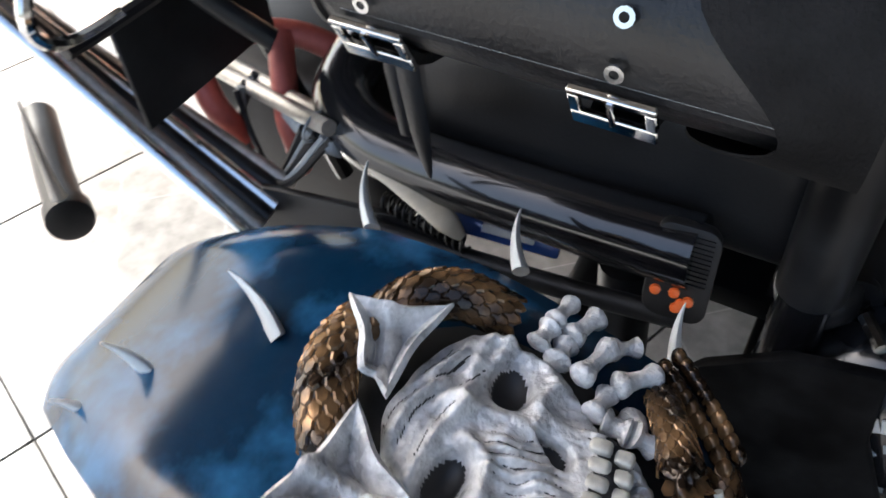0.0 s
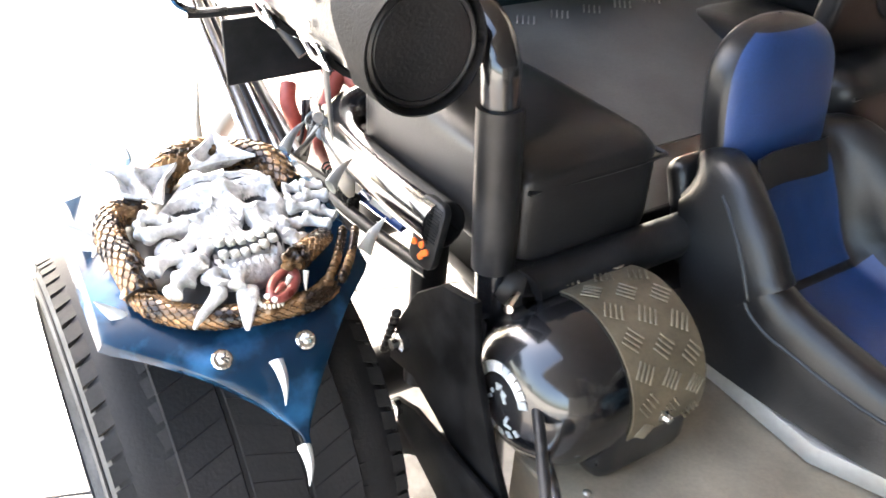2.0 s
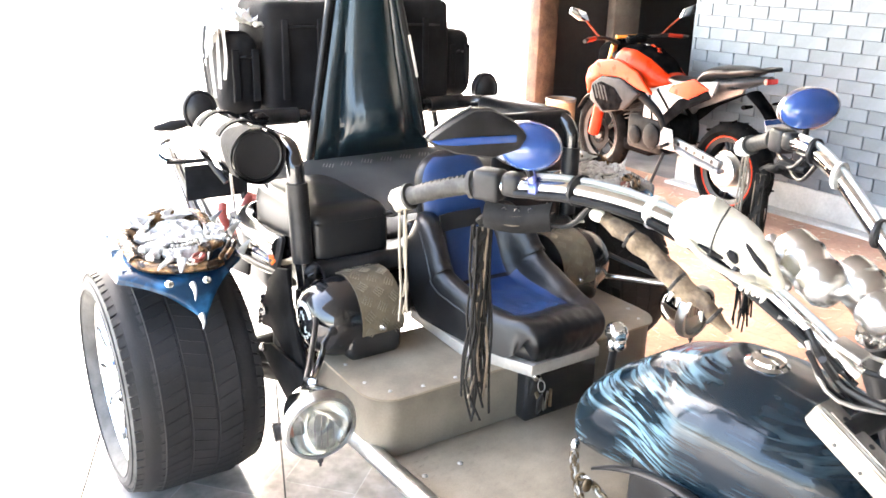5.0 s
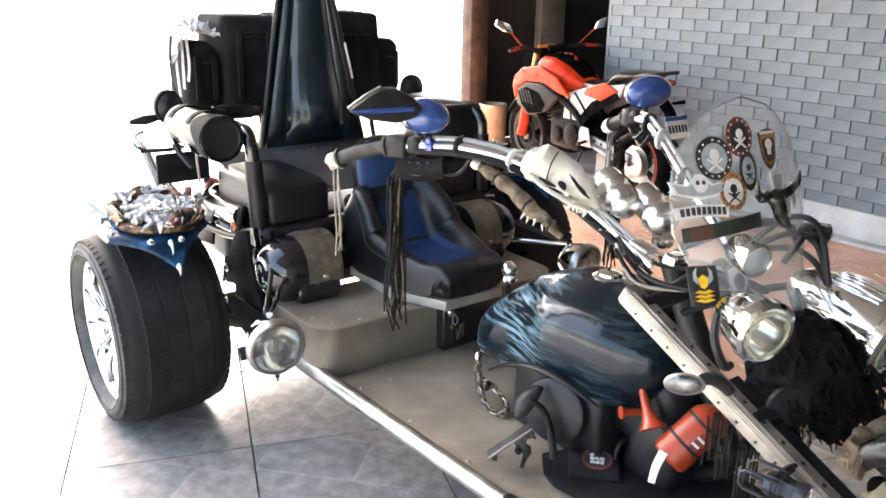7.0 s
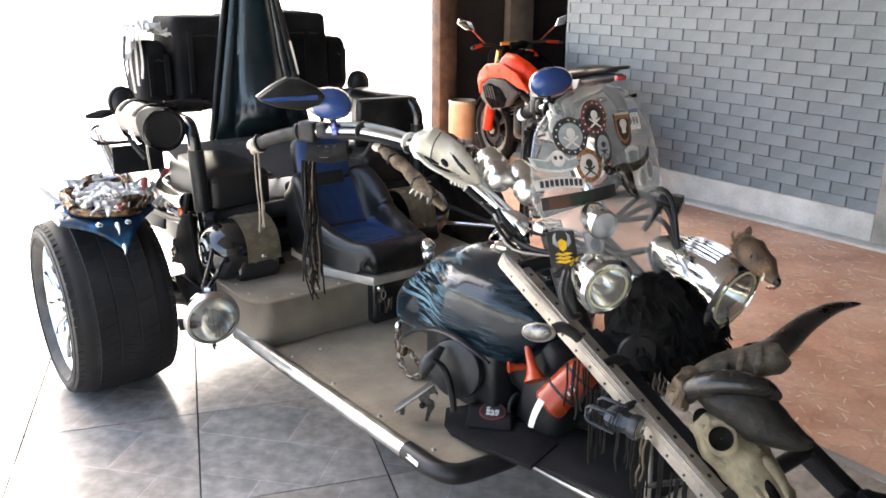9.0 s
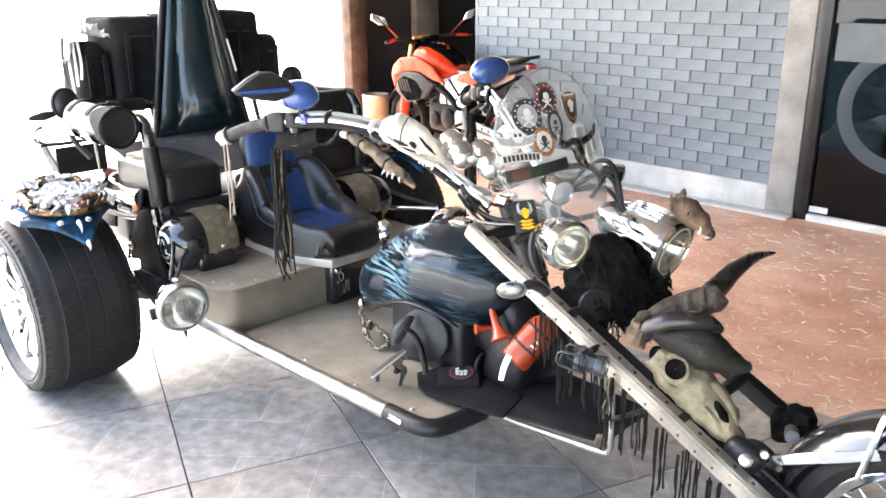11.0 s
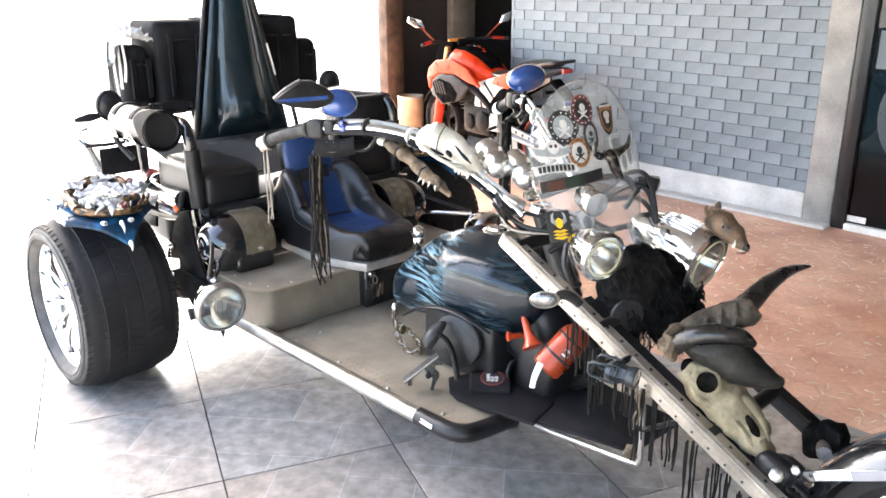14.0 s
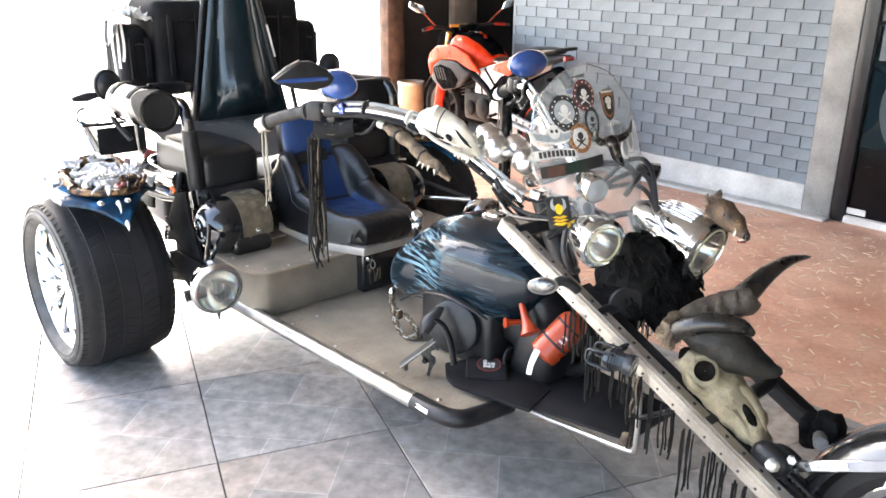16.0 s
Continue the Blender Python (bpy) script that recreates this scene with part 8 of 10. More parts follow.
soft_bag("travel_bag", 0.49, 0.63, 0.58, 0.84, 1.02, 1.30, "black cordura side bag on the rack", 21, round_=0.05, slack=0.012)


def rain_cover(base, size, label, seed, drop=0.0):
    """Crumpled pale plastic lying in folds over a bag, one side hanging down."""
    b = thing("rain_cover", base, label, "cover", "rain covers")
    x, y, z = base
    wx, wy, h = size

    def fn(u, v):
        q = Vector((u * 7, v * 7, seed))
        fold = noise.noise(q) * 0.6 + noise.noise(q * 2.3) * 0.4
        over = max(0.0, 0.3 - u) / 0.3
        return (x + wx * (u - 0.5) + 0.03 * noise.noise(q * 1.7 + Vector((3, 0, 0))), y + wy * (v - 0.5) + 0.02 * fold, z + h * (0.35 + 0.65 * abs(fold)) * math.sin(math.pi * min(1, 0.12 + 0.76 * u)) - drop * over ** 1.4)
    part("body", join(sheet(fn, 54, 40), moved(sheet(fn, 54, 40), Matrix.Translation((0, 0, -0.003)))), WHITE, b, "crumpled pale plastic", angle=55)
    return b


cover = rain_cover((-0.375, 0.69, 1.305), (0.20, 0.24, 0.14), "crumpled pale rain cover hanging over the luggage", 2.0, 0.10)
rain_cover((0.25, 0.71, 1.405), (0.42, 0.24, 0.05), "flat crumpled pale rain cover on top of the luggage", 7.0)
for k in range(4):
    part("hanging_strip", tube([(-0.475 + 0.02 * k, 0.60, 1.33), (-0.492 + 0.026 * k, 0.585, 1.22), (-0.475 + 0.018 * k, 0.59, 1.06 + 0.03 * k)], 0.014, 6, 4, flat=0.25), WHITE if k else CLOTH, cover, "hanging strip of the cover")


def rear_pod(s):
    c = Vector((mir(s, 0.585), 0.48, 1.07))
    p = part("rear_speaker", ball(c, (0.055, 0.045, 0.068), (0, 0, 0), 22, 14), SATIN, trike, "round black rear pod")
    part("pod_ring", tube([c + Vector((0.052 * math.cos(a), -0.02, 0.062 * math.sin(a))) for a in [2 * math.pi * i / 28 for i in range(28)]], 0.006, 8, closed=True), PLASTIC, p)
    part("pod_arm", tube([c + Vector((s * 0.04, 0, -0.04)), c + Vector((s * 0.09, 0, -0.045)), c + Vector((s * 0.15, 0, -0.05))], [0.012, 0.02, 0.008], 12, 4), PLASTIC, p, "tapered black indicator")
    part("pod_stem", tube([c + Vector((0, 0.01, -0.05)), c + Vector((-s * 0.02, 0, -0.16)), c + Vector((-s * 0.06, -0.06, -0.24))], 0.012, 10, 4), SATIN, p)


rear_pod(-1)
rear_pod(1)
part("plate_board", box((-0.605, 0.52, 0.752), (-0.385, 0.526, 0.875), 0.002, 1), PLASTIC, trike, "dark hanging plate board")
part("hook", tube([(-0.60, 0.5, 0.90), (-0.66, 0.5, 0.905), (-0.69, 0.5, 0.93), (-0.68, 0.5, 0.965), (-0.65, 0.5, 0.975)], 0.007, 8, 5), CHROME, trike, "curled chrome hook")
part("hook", tube([(-0.46, 0.5, 0.90), (-0.56, 0.5, 0.895), (-0.67, 0.5, 0.90)], 0.008, 8, 3), SATIN, trike)
part("aerial", tube([(-0.587, 0.829, 0.50), (-0.582, 0.83, 0.56), (-0.568, 0.835, 0.66)], [0.012, 0.006, 0.002], 8, 3), DULLSTEEL, trike, "short tapering aerial")

# blue cutter lying on the frame tube
cutter = thing("utility_knife", (-0.475, 0.165, 0.625), "blue plastic utility knife lying by the mudguard", "knife")
part("handle", obox((-0.482, 0.155, 0.648), (0.024, 0.125, 0.012), (3, -42, 6), 0.004, 2), BLUEGLOSS, cutter)
part("insert", obox((-0.486, 0.150, 0.6535), (0.009, 0.06, 0.003), (3, -42, 6), 0.001, 1), PRINTWHITE, cutter)

# ---- skulls, hide and other trophies ----
goat = thing("goat_skull", (-0.31, -1.40, 1.12), "weathered pale animal skull lashed to the handlebar", "skull")


def snout_skull(path, r, rough, flat=0.8):
    bm = tube([Vector(p) for p in path], r, 18, 5, flat=flat)
    for v in bm.verts:
        v.co += Vector((noise.noise(v.co * 38), noise.noise(v.co * 38 + Vector((7, 0, 0))), noise.noise(v.co * 38 + Vector((0, 7, 0))))) * rough
    return bm


part("cranium", snout_skull([(-0.341, -1.377, 1.180), (-0.336, -1.384, 1.167), (-0.324, -1.397, 1.155), (-0.302, -1.420, 1.144), (-0.279, -1.446, 1.127), (-0.261, -1.471, 1.100), (-0.246, -1.492, 1.075), (-0.236, -1.508, 1.057)], [0.014, 0.040, 0.047, 0.044, 0.039, 0.029, 0.019, 0.006], 0.007, 1.0), BONE, goat, "pale domed cranium and muzzle", 70)
part("cheek_arch", tube([(-0.364, -1.408, 1.135), (-0.358, -1.441, 1.113), (-0.339, -1.468, 1.095), (-0.315, -1.486, 1.083), (-0.288, -1.490, 1.078)], [0.009, 0.007, 0.007, 0.009, 0.006], 10, 5, flat=0.7), BONE, goat, "thin cheek arch")
# black lumps laid on the bone stand for shade in its hollows
part("temple_hollow", tube([(-0.353, -1.425, 1.128), (-0.344, -1.445, 1.118), (-0.330, -1.458, 1.110)], [0.003, 0.008, 0.003], 10, 4, flat=0.6), CLOTH, goat)
part("eye_hollow", tube([(-0.323, -1.460, 1.121), (-0.319, -1.468, 1.114), (-0.314, -1.472, 1.104)], [0.004, 0.008, 0.004], 10, 4), CLOTH, goat)
part("nose_hollow", tube([(-0.304, -1.472, 1.140), (-0.290, -1.484, 1.117), (-0.276, -1.496, 1.096), (-0.263, -1.502, 1.082)], [0.002, 0.005, 0.005, 0.002], 8, 4), CLOTH, goat)
part("jaw_edge", tube([(-0.320, -1.467, 1.082), (-0.303, -1.487, 1.072), (-0.283, -1.500, 1.063), (-0.260, -1.508, 1.054)], [0.006, 0.010, 0.010, 0.004], 10, 4, flat=0.7), BONE, goat)
for p in [(-0.308, -1.483, 1.065), (-0.302, -1.491, 1.061), (-0.294, -1.497, 1.057), (-0.287, -1.501, 1.055)]:
    part("tooth", ball(p, (0.004, 0.004, 0.0065), nu=8, nv=6), BONE, goat)
part("fang", tube([(-0.279, -1.505, 1.060), (-0.281, -1.507, 1.050), (-0.286, -1.506, 1.041)], [0.006, 0.005, 0.001], 8, 4), BONE, goat, "long pale fang")
part("tie", tube([(-0.315, -1.447, 1.190), (-0.339, -1.450, 1.167), (-0.348, -1.448, 1.139), (-0.352, -1.449, 1.113)], 0.0018, 6, 4), SATIN, goat)

leg = thing("dried_leg", (-0.32, -1.28, 1.05), "dried brown animal leg tied along the handlebar", "trophy")
part("limb", snout_skull([(-0.348, -1.188, 1.116), (-0.343, -1.207, 1.109), (-0.343, -1.248, 1.101), (-0.340, -1.293, 1.087), (-0.339, -1.339, 1.067), (-0.346, -1.394, 1.047), (-0.349, -1.436, 1.035), (-0.346, -1.473, 1.016), (-0.341, -1.496, 0.998)], [0.008, 0.014, 0.018, 0.019, 0.020, 0.019, 0.016, 0.012, 0.005], 0.007, 0.9), HIDE, leg, "wrinkled brown hide")
part("hoof", ball((-0.348, -1.194, 1.115), (0.016, 0.018, 0.013), (0, 20, 20), 14, 9), BONE, leg, "pale worn hoof")
for k, (p, q) in enumerate((((-0.372, -1.401, 1.038), (-0.387, -1.405, 1.029)), ((-0.368, -1.413, 1.033), (-0.380, -1.419, 1.023)), ((-0.367, -1.435, 1.032), (-0.379, -1.441, 1.020)), ((-0.363, -1.455, 1.023), (-0.372, -1.465, 1.012)))):
    part("claw", tube([p, q], [0.004, 0.001], 7), BONE, leg, "small pale spine")
for p, q in (((-0.354, -1.289, 1.112), (-0.377, -1.289, 1.088)), ((-0.354, -1.407, 1.072), (-0.375, -1.396, 1.045)), ((-0.354, -1.486, 1.038), (-0.372, -1.477, 1.016))):
    m_ = (Vector(p) + Vector(q)) / 2 + Vector((-0.016, -0.012, 0.008))
    part("strap", tube([p, m_, q], 0.0035, 6, 4), SATIN, leg)

claw_hand = thing("bone_hand", (-0.1, -1.35, 1.08), "small cluster of grey bones behind the pale skull", "trophy")
for k in range(9):
    p = Vector((-0.20 + 0.022 * (k % 5), -1.40 - 0.02 * (k // 5), 1.10 - 0.012 * (k % 3)))
    part("bone", capsule(p, p + Vector((0.012, -0.075, -0.03 - 0.006 * (k % 4))), 0.012, 0.009), DULLSTEEL, claw_hand)

# black without gloss: the cavities' shade is put into their colour
SOCKET = mat("shaded_hollow_black", (0.004, 0.0035, 0.003), 0.95, 0.0, var=0.3, scale=30, bump=0.2, spec=0.0)
ox = thing("cow_skull", (-0.06, -2.28, 0.45), "weathered cow skull with dark curved horns, tied to the fork", "skull")
SKULLBONE = mat("weathered_skull", (0.15, 0.12, 0.065), 0.75, col2=(0.31, 0.265, 0.17), var=0.45, scale=14, fine=70, bump=0.9, depth=0.005)
WRAPHIDE = mat("dark_brown_wrapping", (0.045, 0.034, 0.022), 0.75, col2=(0.13, 0.10, 0.07), var=0.5, scale=30, fine=120, bump=0.7, depth=0.003)
GREYHIDE = mat("grey_brown_hide", (0.011, 0.0105, 0.009), 0.6, col2=(0.034, 0.032, 0.026), var=0.5, scale=12, fine=90, bump=0.9, depth=0.004, spec=0.25)
part("cranium", snout_skull([(-0.138, -2.188, 0.645), (-0.134, -2.217, 0.623), (-0.129, -2.258, 0.595), (-0.123, -2.301, 0.566), (-0.123, -2.345, 0.530), (-0.124, -2.387, 0.497), (-0.124, -2.416, 0.476)], [0.036, 0.058, 0.066, 0.064, 0.056, 0.042, 0.018], 0.010, 0.9), SKULLBONE, ox, "yellowed skull bone")
part("hide_patch", snout_skull([(-0.141, -2.173, 0.704), (-0.129, -2.207, 0.703), (-0.114, -2.257, 0.694), (-0.101, -2.301, 0.675), (-0.090, -2.343, 0.659), (-0.078, -2.382, 0.649), (-0.067, -2.408, 0.649)], [0.028, 0.050, 0.066, 0.064, 0.046, 0.026, 0.006], 0.005, 0.85), GREYHIDE, ox, "dried dark hide over the forehead")
part("poll", snout_skull([(-0.112, -2.146, 0.718), (-0.091, -2.161, 0.733), (-0.058, -2.196, 0.750), (-0.032, -2.235, 0.763), (-0.011, -2.266, 0.777), (0.001, -2.279, 0.790)], [0.018, 0.028, 0.034, 0.040, 0.038, 0.026], 0.005, 0.9), WRAPHIDE, ox, "leather-wrapped poll between the horns")
for a, b in (((-0.092, -2.234, 0.738), (-0.056, -2.214, 0.787)), ((-0.073, -2.264, 0.747), (-0.035, -2.244, 0.802)), ((-0.110, -2.209, 0.727), (-0.077, -2.191, 0.766))):
    m_ = (Vector(a) + Vector(b)) / 2 + Vector((-0.020, -0.010, 0.008))
    part("wrap", tube([a, m_, b], [0.006, 0.008, 0.006], 10, 5, flat=0.4), WRAPHIDE, ox, "brown leather wrapping")
part("eye_socket", tube([(-0.166, -2.288, 0.639), (-0.169, -2.291, 0.630), (-0.172, -2.291, 0.621), (-0.177, -2.285, 0.613), (-0.182, -2.277, 0.606), (-0.185, -2.268, 0.601), (-0.186, -2.260, 0.600), (-0.185, -2.253, 0.602), (-0.183, -2.246, 0.607), (-0.182, -2.239, 0.614), (-0.180, -2.232, 0.622), (-0.177, -2.229, 0.631), (-0.174, -2.230, 0.640), (-0.169, -2.235, 0.648), (-0.164, -2.244, 0.655), (-0.161, -2.253, 0.659), (-0.160, -2.261, 0.660), (-0.161, -2.268, 0.658), (-0.163, -2.275, 0.654), (-0.164, -2.282, 0.647)], 0.0065, 10, closed=True, flat=1.5), SKULLBONE, ox, "bony eye ring")
part("eye_hollow", lathe([(0.026, 0.014), (0.024, 0.012), (0.018, 0.010), (0.001, 0.009)], (-0.178, -2.264, 0.634), Vector((-0.947, -2.667, 1.057)) - Vector((-0.131, -2.240, 0.608)), 22, caps=False), SOCKET, ox)
part("cheek_arch", tube([(-0.169, -2.211, 0.635), (-0.191, -2.239, 0.603), (-0.191, -2.269, 0.586), (-0.173, -2.296, 0.582)], [0.012, 0.011, 0.012, 0.010], 10, 4), SKULLBONE, ox)
part("temple_hollow", ball((-0.152, -2.196, 0.640), (0.018, 0.022, 0.026), nu=14, nv=9), SOCKET, ox)
part("nasal_hollow", tube([(-0.146, -2.356, 0.572), (-0.150, -2.371, 0.558), (-0.150, -2.387, 0.541), (-0.146, -2.399, 0.522)], [0.003, 0.011, 0.012, 0.004], 12, 4), SOCKET, ox)
part("nasal_bone", tube([(-0.128, -2.323, 0.605), (-0.125, -2.352, 0.597), (-0.125, -2.379, 0.575), (-0.127, -2.402, 0.544), (-0.126, -2.417, 0.513)], [0.010, 0.016, 0.014, 0.010, 0.003], 12, 4, flat=0.7), SKULLBONE, ox, "split nasal bone")
part("nasal_bone", tube([(-0.168, -2.323, 0.567), (-0.166, -2.358, 0.545), (-0.160, -2.386, 0.513), (-0.150, -2.408, 0.484)], [0.012, 0.013, 0.011, 0.005], 10, 4, flat=0.7), SKULLBONE, ox)
part("horn", tube([(0.12, -2.135, 0.69), (0.19, -2.145, 0.688), (0.25, -2.15, 0.708), (0.32, -2.16, 0.742), (0.43, -2.17, 0.758), (0.545, -2.18, 0.745)], [0.036, 0.036, 0.032, 0.026, 0.016, 0.003], 18, 6), HORN, ox, "long dark curved horn")
part("horn", tube([(-0.169, -2.162, 0.687), (-0.174, -2.176, 0.712), (-0.171, -2.204, 0.735), (-0.155, -2.242, 0.751), (-0.130, -2.277, 0.753), (-0.102, -2.304, 0.745), (-0.077, -2.326, 0.726)], [0.020, 0.025, 0.027, 0.027, 0.026, 0.022, 0.008], 18, 6), HORN, ox, "dark horn curling forwards")
rr_ = random.Random(17)
ra, rb = Vector((-0.179, -2.148, 0.685)), Vector((-0.137, -2.161, 0.726))
part("horn_root", ball(ra.lerp(rb, 0.35), (0.034, 0.03, 0.04), (0, 20, 0), 20, 14, 0.03, 40), HIDE, ox, "shaggy horn root")
for k in range(26):
    p = ra.lerp(rb, rr_.random()) + Vector((rr_.uniform(-0.02, 0.01), rr_.uniform(-0.015, 0.015), rr_.uniform(-0.02, 0.015)))
    q = p + Vector((rr_.uniform(-0.03, 0.0), rr_.uniform(-0.02, 0.01), rr_.uniform(-0.035, 0.015)))
    part("tie_cord", tube([p, (p + q) / 2 + Vector((-0.006, -0.004, 0.004)), q], [0.004, 0.0035, 0.001], 6, 3), HIDE, ox)
part("tooth_row", tube([(-0.154, -2.394, 0.485), (-0.144, -2.415, 0.475), (-0.130, -2.431, 0.477)], [0.009, 0.010, 0.006], 8, 3), SKULLBONE, ox)

BRISTLE = mat("golden_brown_bristle", (0.10, 0.055, 0.022), 0.5, col2=(0.42, 0.27, 0.13), var=0.6, scale=60, fine=300, bump=0.2)
BOARHIDE = mat("dark_bristly_hide", (0.03, 0.018, 0.010), 0.6, col2=(0.17, 0.10, 0.05), var=0.5, scale=22, fine=160, bump=0.9, depth=0.004)
boar = thing("boar_head", (0.12, -2.10, 0.90), "small brown boar head ornament on the headlamp", "trophy")
part("head", snout_skull([(0.155, -2.03, 0.965), (0.15, -2.055, 0.972), (0.13, -2.10, 0.972), (0.105, -2.155, 0.952), (0.085, -2.195, 0.938), (0.072, -2.218, 0.932)], [0.014, 0.040, 0.046, 0.034, 0.020, 0.013], 0.006, 0.95), BOARHIDE, boar, "bristly brown head")
for e in (-1, 1):
    part("ear", tube([(0.135 + e * 0.03, -2.055, 1.0), (0.137 + e * 0.040, -2.05, 1.02), (0.135 + e * 0.040, -2.055, 1.035)], [0.010, 0.011, 0.002], 8, 4, flat=0.4), BOARHIDE, boar)
    part("eye", ball((0.118 + e * 0.032, -2.125, 0.978), (0.006, 0.006, 0.006), nu=10, nv=6), HORN, boar)
    part("tusk", tube([(0.09 + e * 0.02, -2.175, 0.925), (0.088 + e * 0.024, -2.182, 0.938), (0.09 + e * 0.023, -2.18, 0.95)], [0.005, 0.004, 0.001], 8, 3), BONE, boar)
part("nose", ball((0.069, -2.224, 0.932), (0.016, 0.008, 0.014), (0, 0, 20), 12, 8), HORN, boar)
part("mouth", tube([(0.052, -2.20, 0.915), (0.075, -2.215, 0.912), (0.1, -2.19, 0.915)], 0.004, 6, 4), GUM, boar)
for k in range(6):
    part("small_tooth", ball((0.056 + 0.008 * k, -2.205 - 0.003 * (k % 3), 0.918), (0.003, 0.003, 0.005), nu=8, nv=6), BONE, boar)

rr_ = random.Random(21)
hs, hf = [], []
spine = smooth_path([(0.152, -2.045, 0.968), (0.13, -2.10, 0.972), (0.105, -2.155, 0.952), (0.088, -2.19, 0.94)], 8)
for k in range(1700):
    i = rr_.randrange(len(spine) - 1)
    w_ = 0.044 - 0.024 * i / len(spine)
    a = rr_.uniform(-0.5, math.pi + 0.5)
    n_ = Vector((math.cos(a), 0, math.sin(a)))
    c, back = spine[i] + n_ * w_, Vector((0.5, 0.8, 0.1))
    tip = c + n_ * rr_.uniform(0.003, 0.012) + back * rr_.uniform(0.008, 0.026)
    b0, side = len(hs), n_.cross(back).normalized() * 0.0009
    hs += [c - side, c + side, c + n_ * 0.0012, tip]
    hf += [(b0, b0 + 1, b0 + 3), (b0 + 1, b0 + 2, b0 + 3), (b0 + 2, b0, b0 + 3)]
tagged(part("bristle_coat", raw(hs, hf), BRISTLE, boar, "coarse brown bristles"), kind="stuff")
for o_ in boar.children:
    o_.data.transform(Matrix.Translation((-0.014, -0.006, -0.018)) @ Matrix.Translation(Vector((0.0, 0.0, 0.06))) @ Matrix.Scale(0.82, 4) @ Matrix.Translation(Vector((0.0, 0.0, -0.06))))

BRONZE = mat("dark_cast_bronze", (0.04, 0.038, 0.034), 0.26, 0.85, col2=(0.16, 0.15, 0.135), var=0.5, scale=30, bump=0.3)
mini = thing("bull_ornament", (-0.02, -1.83, 1.07), "small cast metal bull skull ornament on the screen", "ornament")
part("face", snout_skull([(-0.03, -1.825, 1.125), (-0.025, -1.835, 1.11), (-0.015, -1.85, 1.08), (-0.005, -1.865, 1.045), (0.0, -1.87, 1.03)], [0.016, 0.027, 0.021, 0.014, 0.006], 0.006), BRONZE, mini)
for e in (-1, 1):
    part("horn", tube([(-0.025 + e * 0.02, -1.83, 1.118), (-0.025 + e * 0.055, -1.835, 1.118), (-0.025 + e * 0.088, -1.84, 1.14), (-0.025 + e * 0.095, -1.84, 1.172)], [0.014, 0.013, 0.009, 0.002], 10, 5), BRONZE, mini)
for o_ in mini.children:
    o_.data.transform(Matrix.Translation((-0.032, -0.005, 0.022)) @ Matrix.Scale(0.84, 4))

fur = thing("fur_pouch", (0.0, -1.93, 0.62), "shaggy black fur pouch hanging behind the fork", "pouch")
part("body", ball((-0.01, -1.925, 0.735), (0.13, 0.085, 0.125), (0, 0, 0), 30, 20, 0.05, 26), FUR, fur, "black matted fur")
part("body", ball((0.08, -1.99, 0.69), (0.09, 0.07, 0.10), (0, 0, 0), 26, 18, 0.045, 30), FUR, fur)
rr_ = random.Random(8)
tuft = bmesh.new()
for k in range(260):
    a, b = rr_.uniform(0, 2 * math.pi), rr_.uniform(-0.9, 1.0)
    c = Vector((-0.01 + 0.12 * math.cos(a) * (1 - b * b * 0.4), -1.925 + 0.085 * math.sin(a), 0.735 + 0.12 * b)) if k % 2 else Vector((0.08 + 0.09 * math.cos(a), -1.99 + 0.07 * math.sin(a), 0.69 + 0.10 * b))
    tip = c + Vector((rr_.uniform(-0.02, 0.02), rr_.uniform(-0.03, 0.0), rr_.uniform(-0.05, -0.02)))
    tuft = join(tuft, tube([c, (c + tip) / 2 + Vector((0, -0.006, 0)), tip], [0.004, 0.003, 0.0006], 4))
tagged(part("tuft_mass", tuft, FUR, fur), kind="stuff")
part("pouch_disc", lathe([(0.045, 0), (0.05, 0.006), (0.047, 0.014), (0.03, 0.016), (0.001, 0.014)], (-0.11, -1.965, 0.705), (-0.5, -0.85, 0.0), 28), PLASTIC, fur, "round dark speaker disc")
for k in range(9):
    fringe((-0.09 + 0.022 * k, -1.96, 0.625), 2, 0.09, fur, 90 + k, 0.008, 0.0026, (PALELACE, DARKLACE))

ext = thing("fire_extinguisher", (-0.10, -1.72, 0.34), "small dark red fire extinguisher leaning under the tank", "extinguisher")
e0, e1 = Vector((-0.151, -1.713, 0.456)), Vector((-0.035, -1.778, 0.591))
ed = (e1 - e0).normalized()
part("cylinder", lathe([(0.001, 0), (0.040, 0.002), (0.048, 0.010), (0.049, 0.06), (0.049, 0.125), (0.046, 0.145), (0.034, 0.164), (0.018, 0.174), (0.016, 0.19), (0.001, 0.191)], e0, ed, 28), RED, ext)
for h in (0.055, 0.12):
    part("band", lathe([(0.0492, h), (0.0505, h + 0.002), (0.0505, h + 0.006), (0.0492, h + 0.008)], e0, ed, 28, caps=False), SATIN, ext, "black fixing band")
en = Vector((-0.45, -0.8, 0.3))
en = (en - ed * en.dot(ed)).normalized()
es = en.cross(ed)
for k in range(5):
    q = e0 + ed * (0.068 + 0.009 * k) + en * 0.0495
    m_ = Matrix(((es.x, ed.x, en.x, q.x), (es.y, ed.y, en.y, q.y), (es.z, ed.z, en.z, q.z), (0, 0, 0, 1)))
    part("print_bar", moved(box((-0.012 + 0.003 * (k % 3), -0.003, -0.001), (0.012, 0.003, 0.001)), m_), PRINTWHITE if k % 2 else PRINTRED, ext)
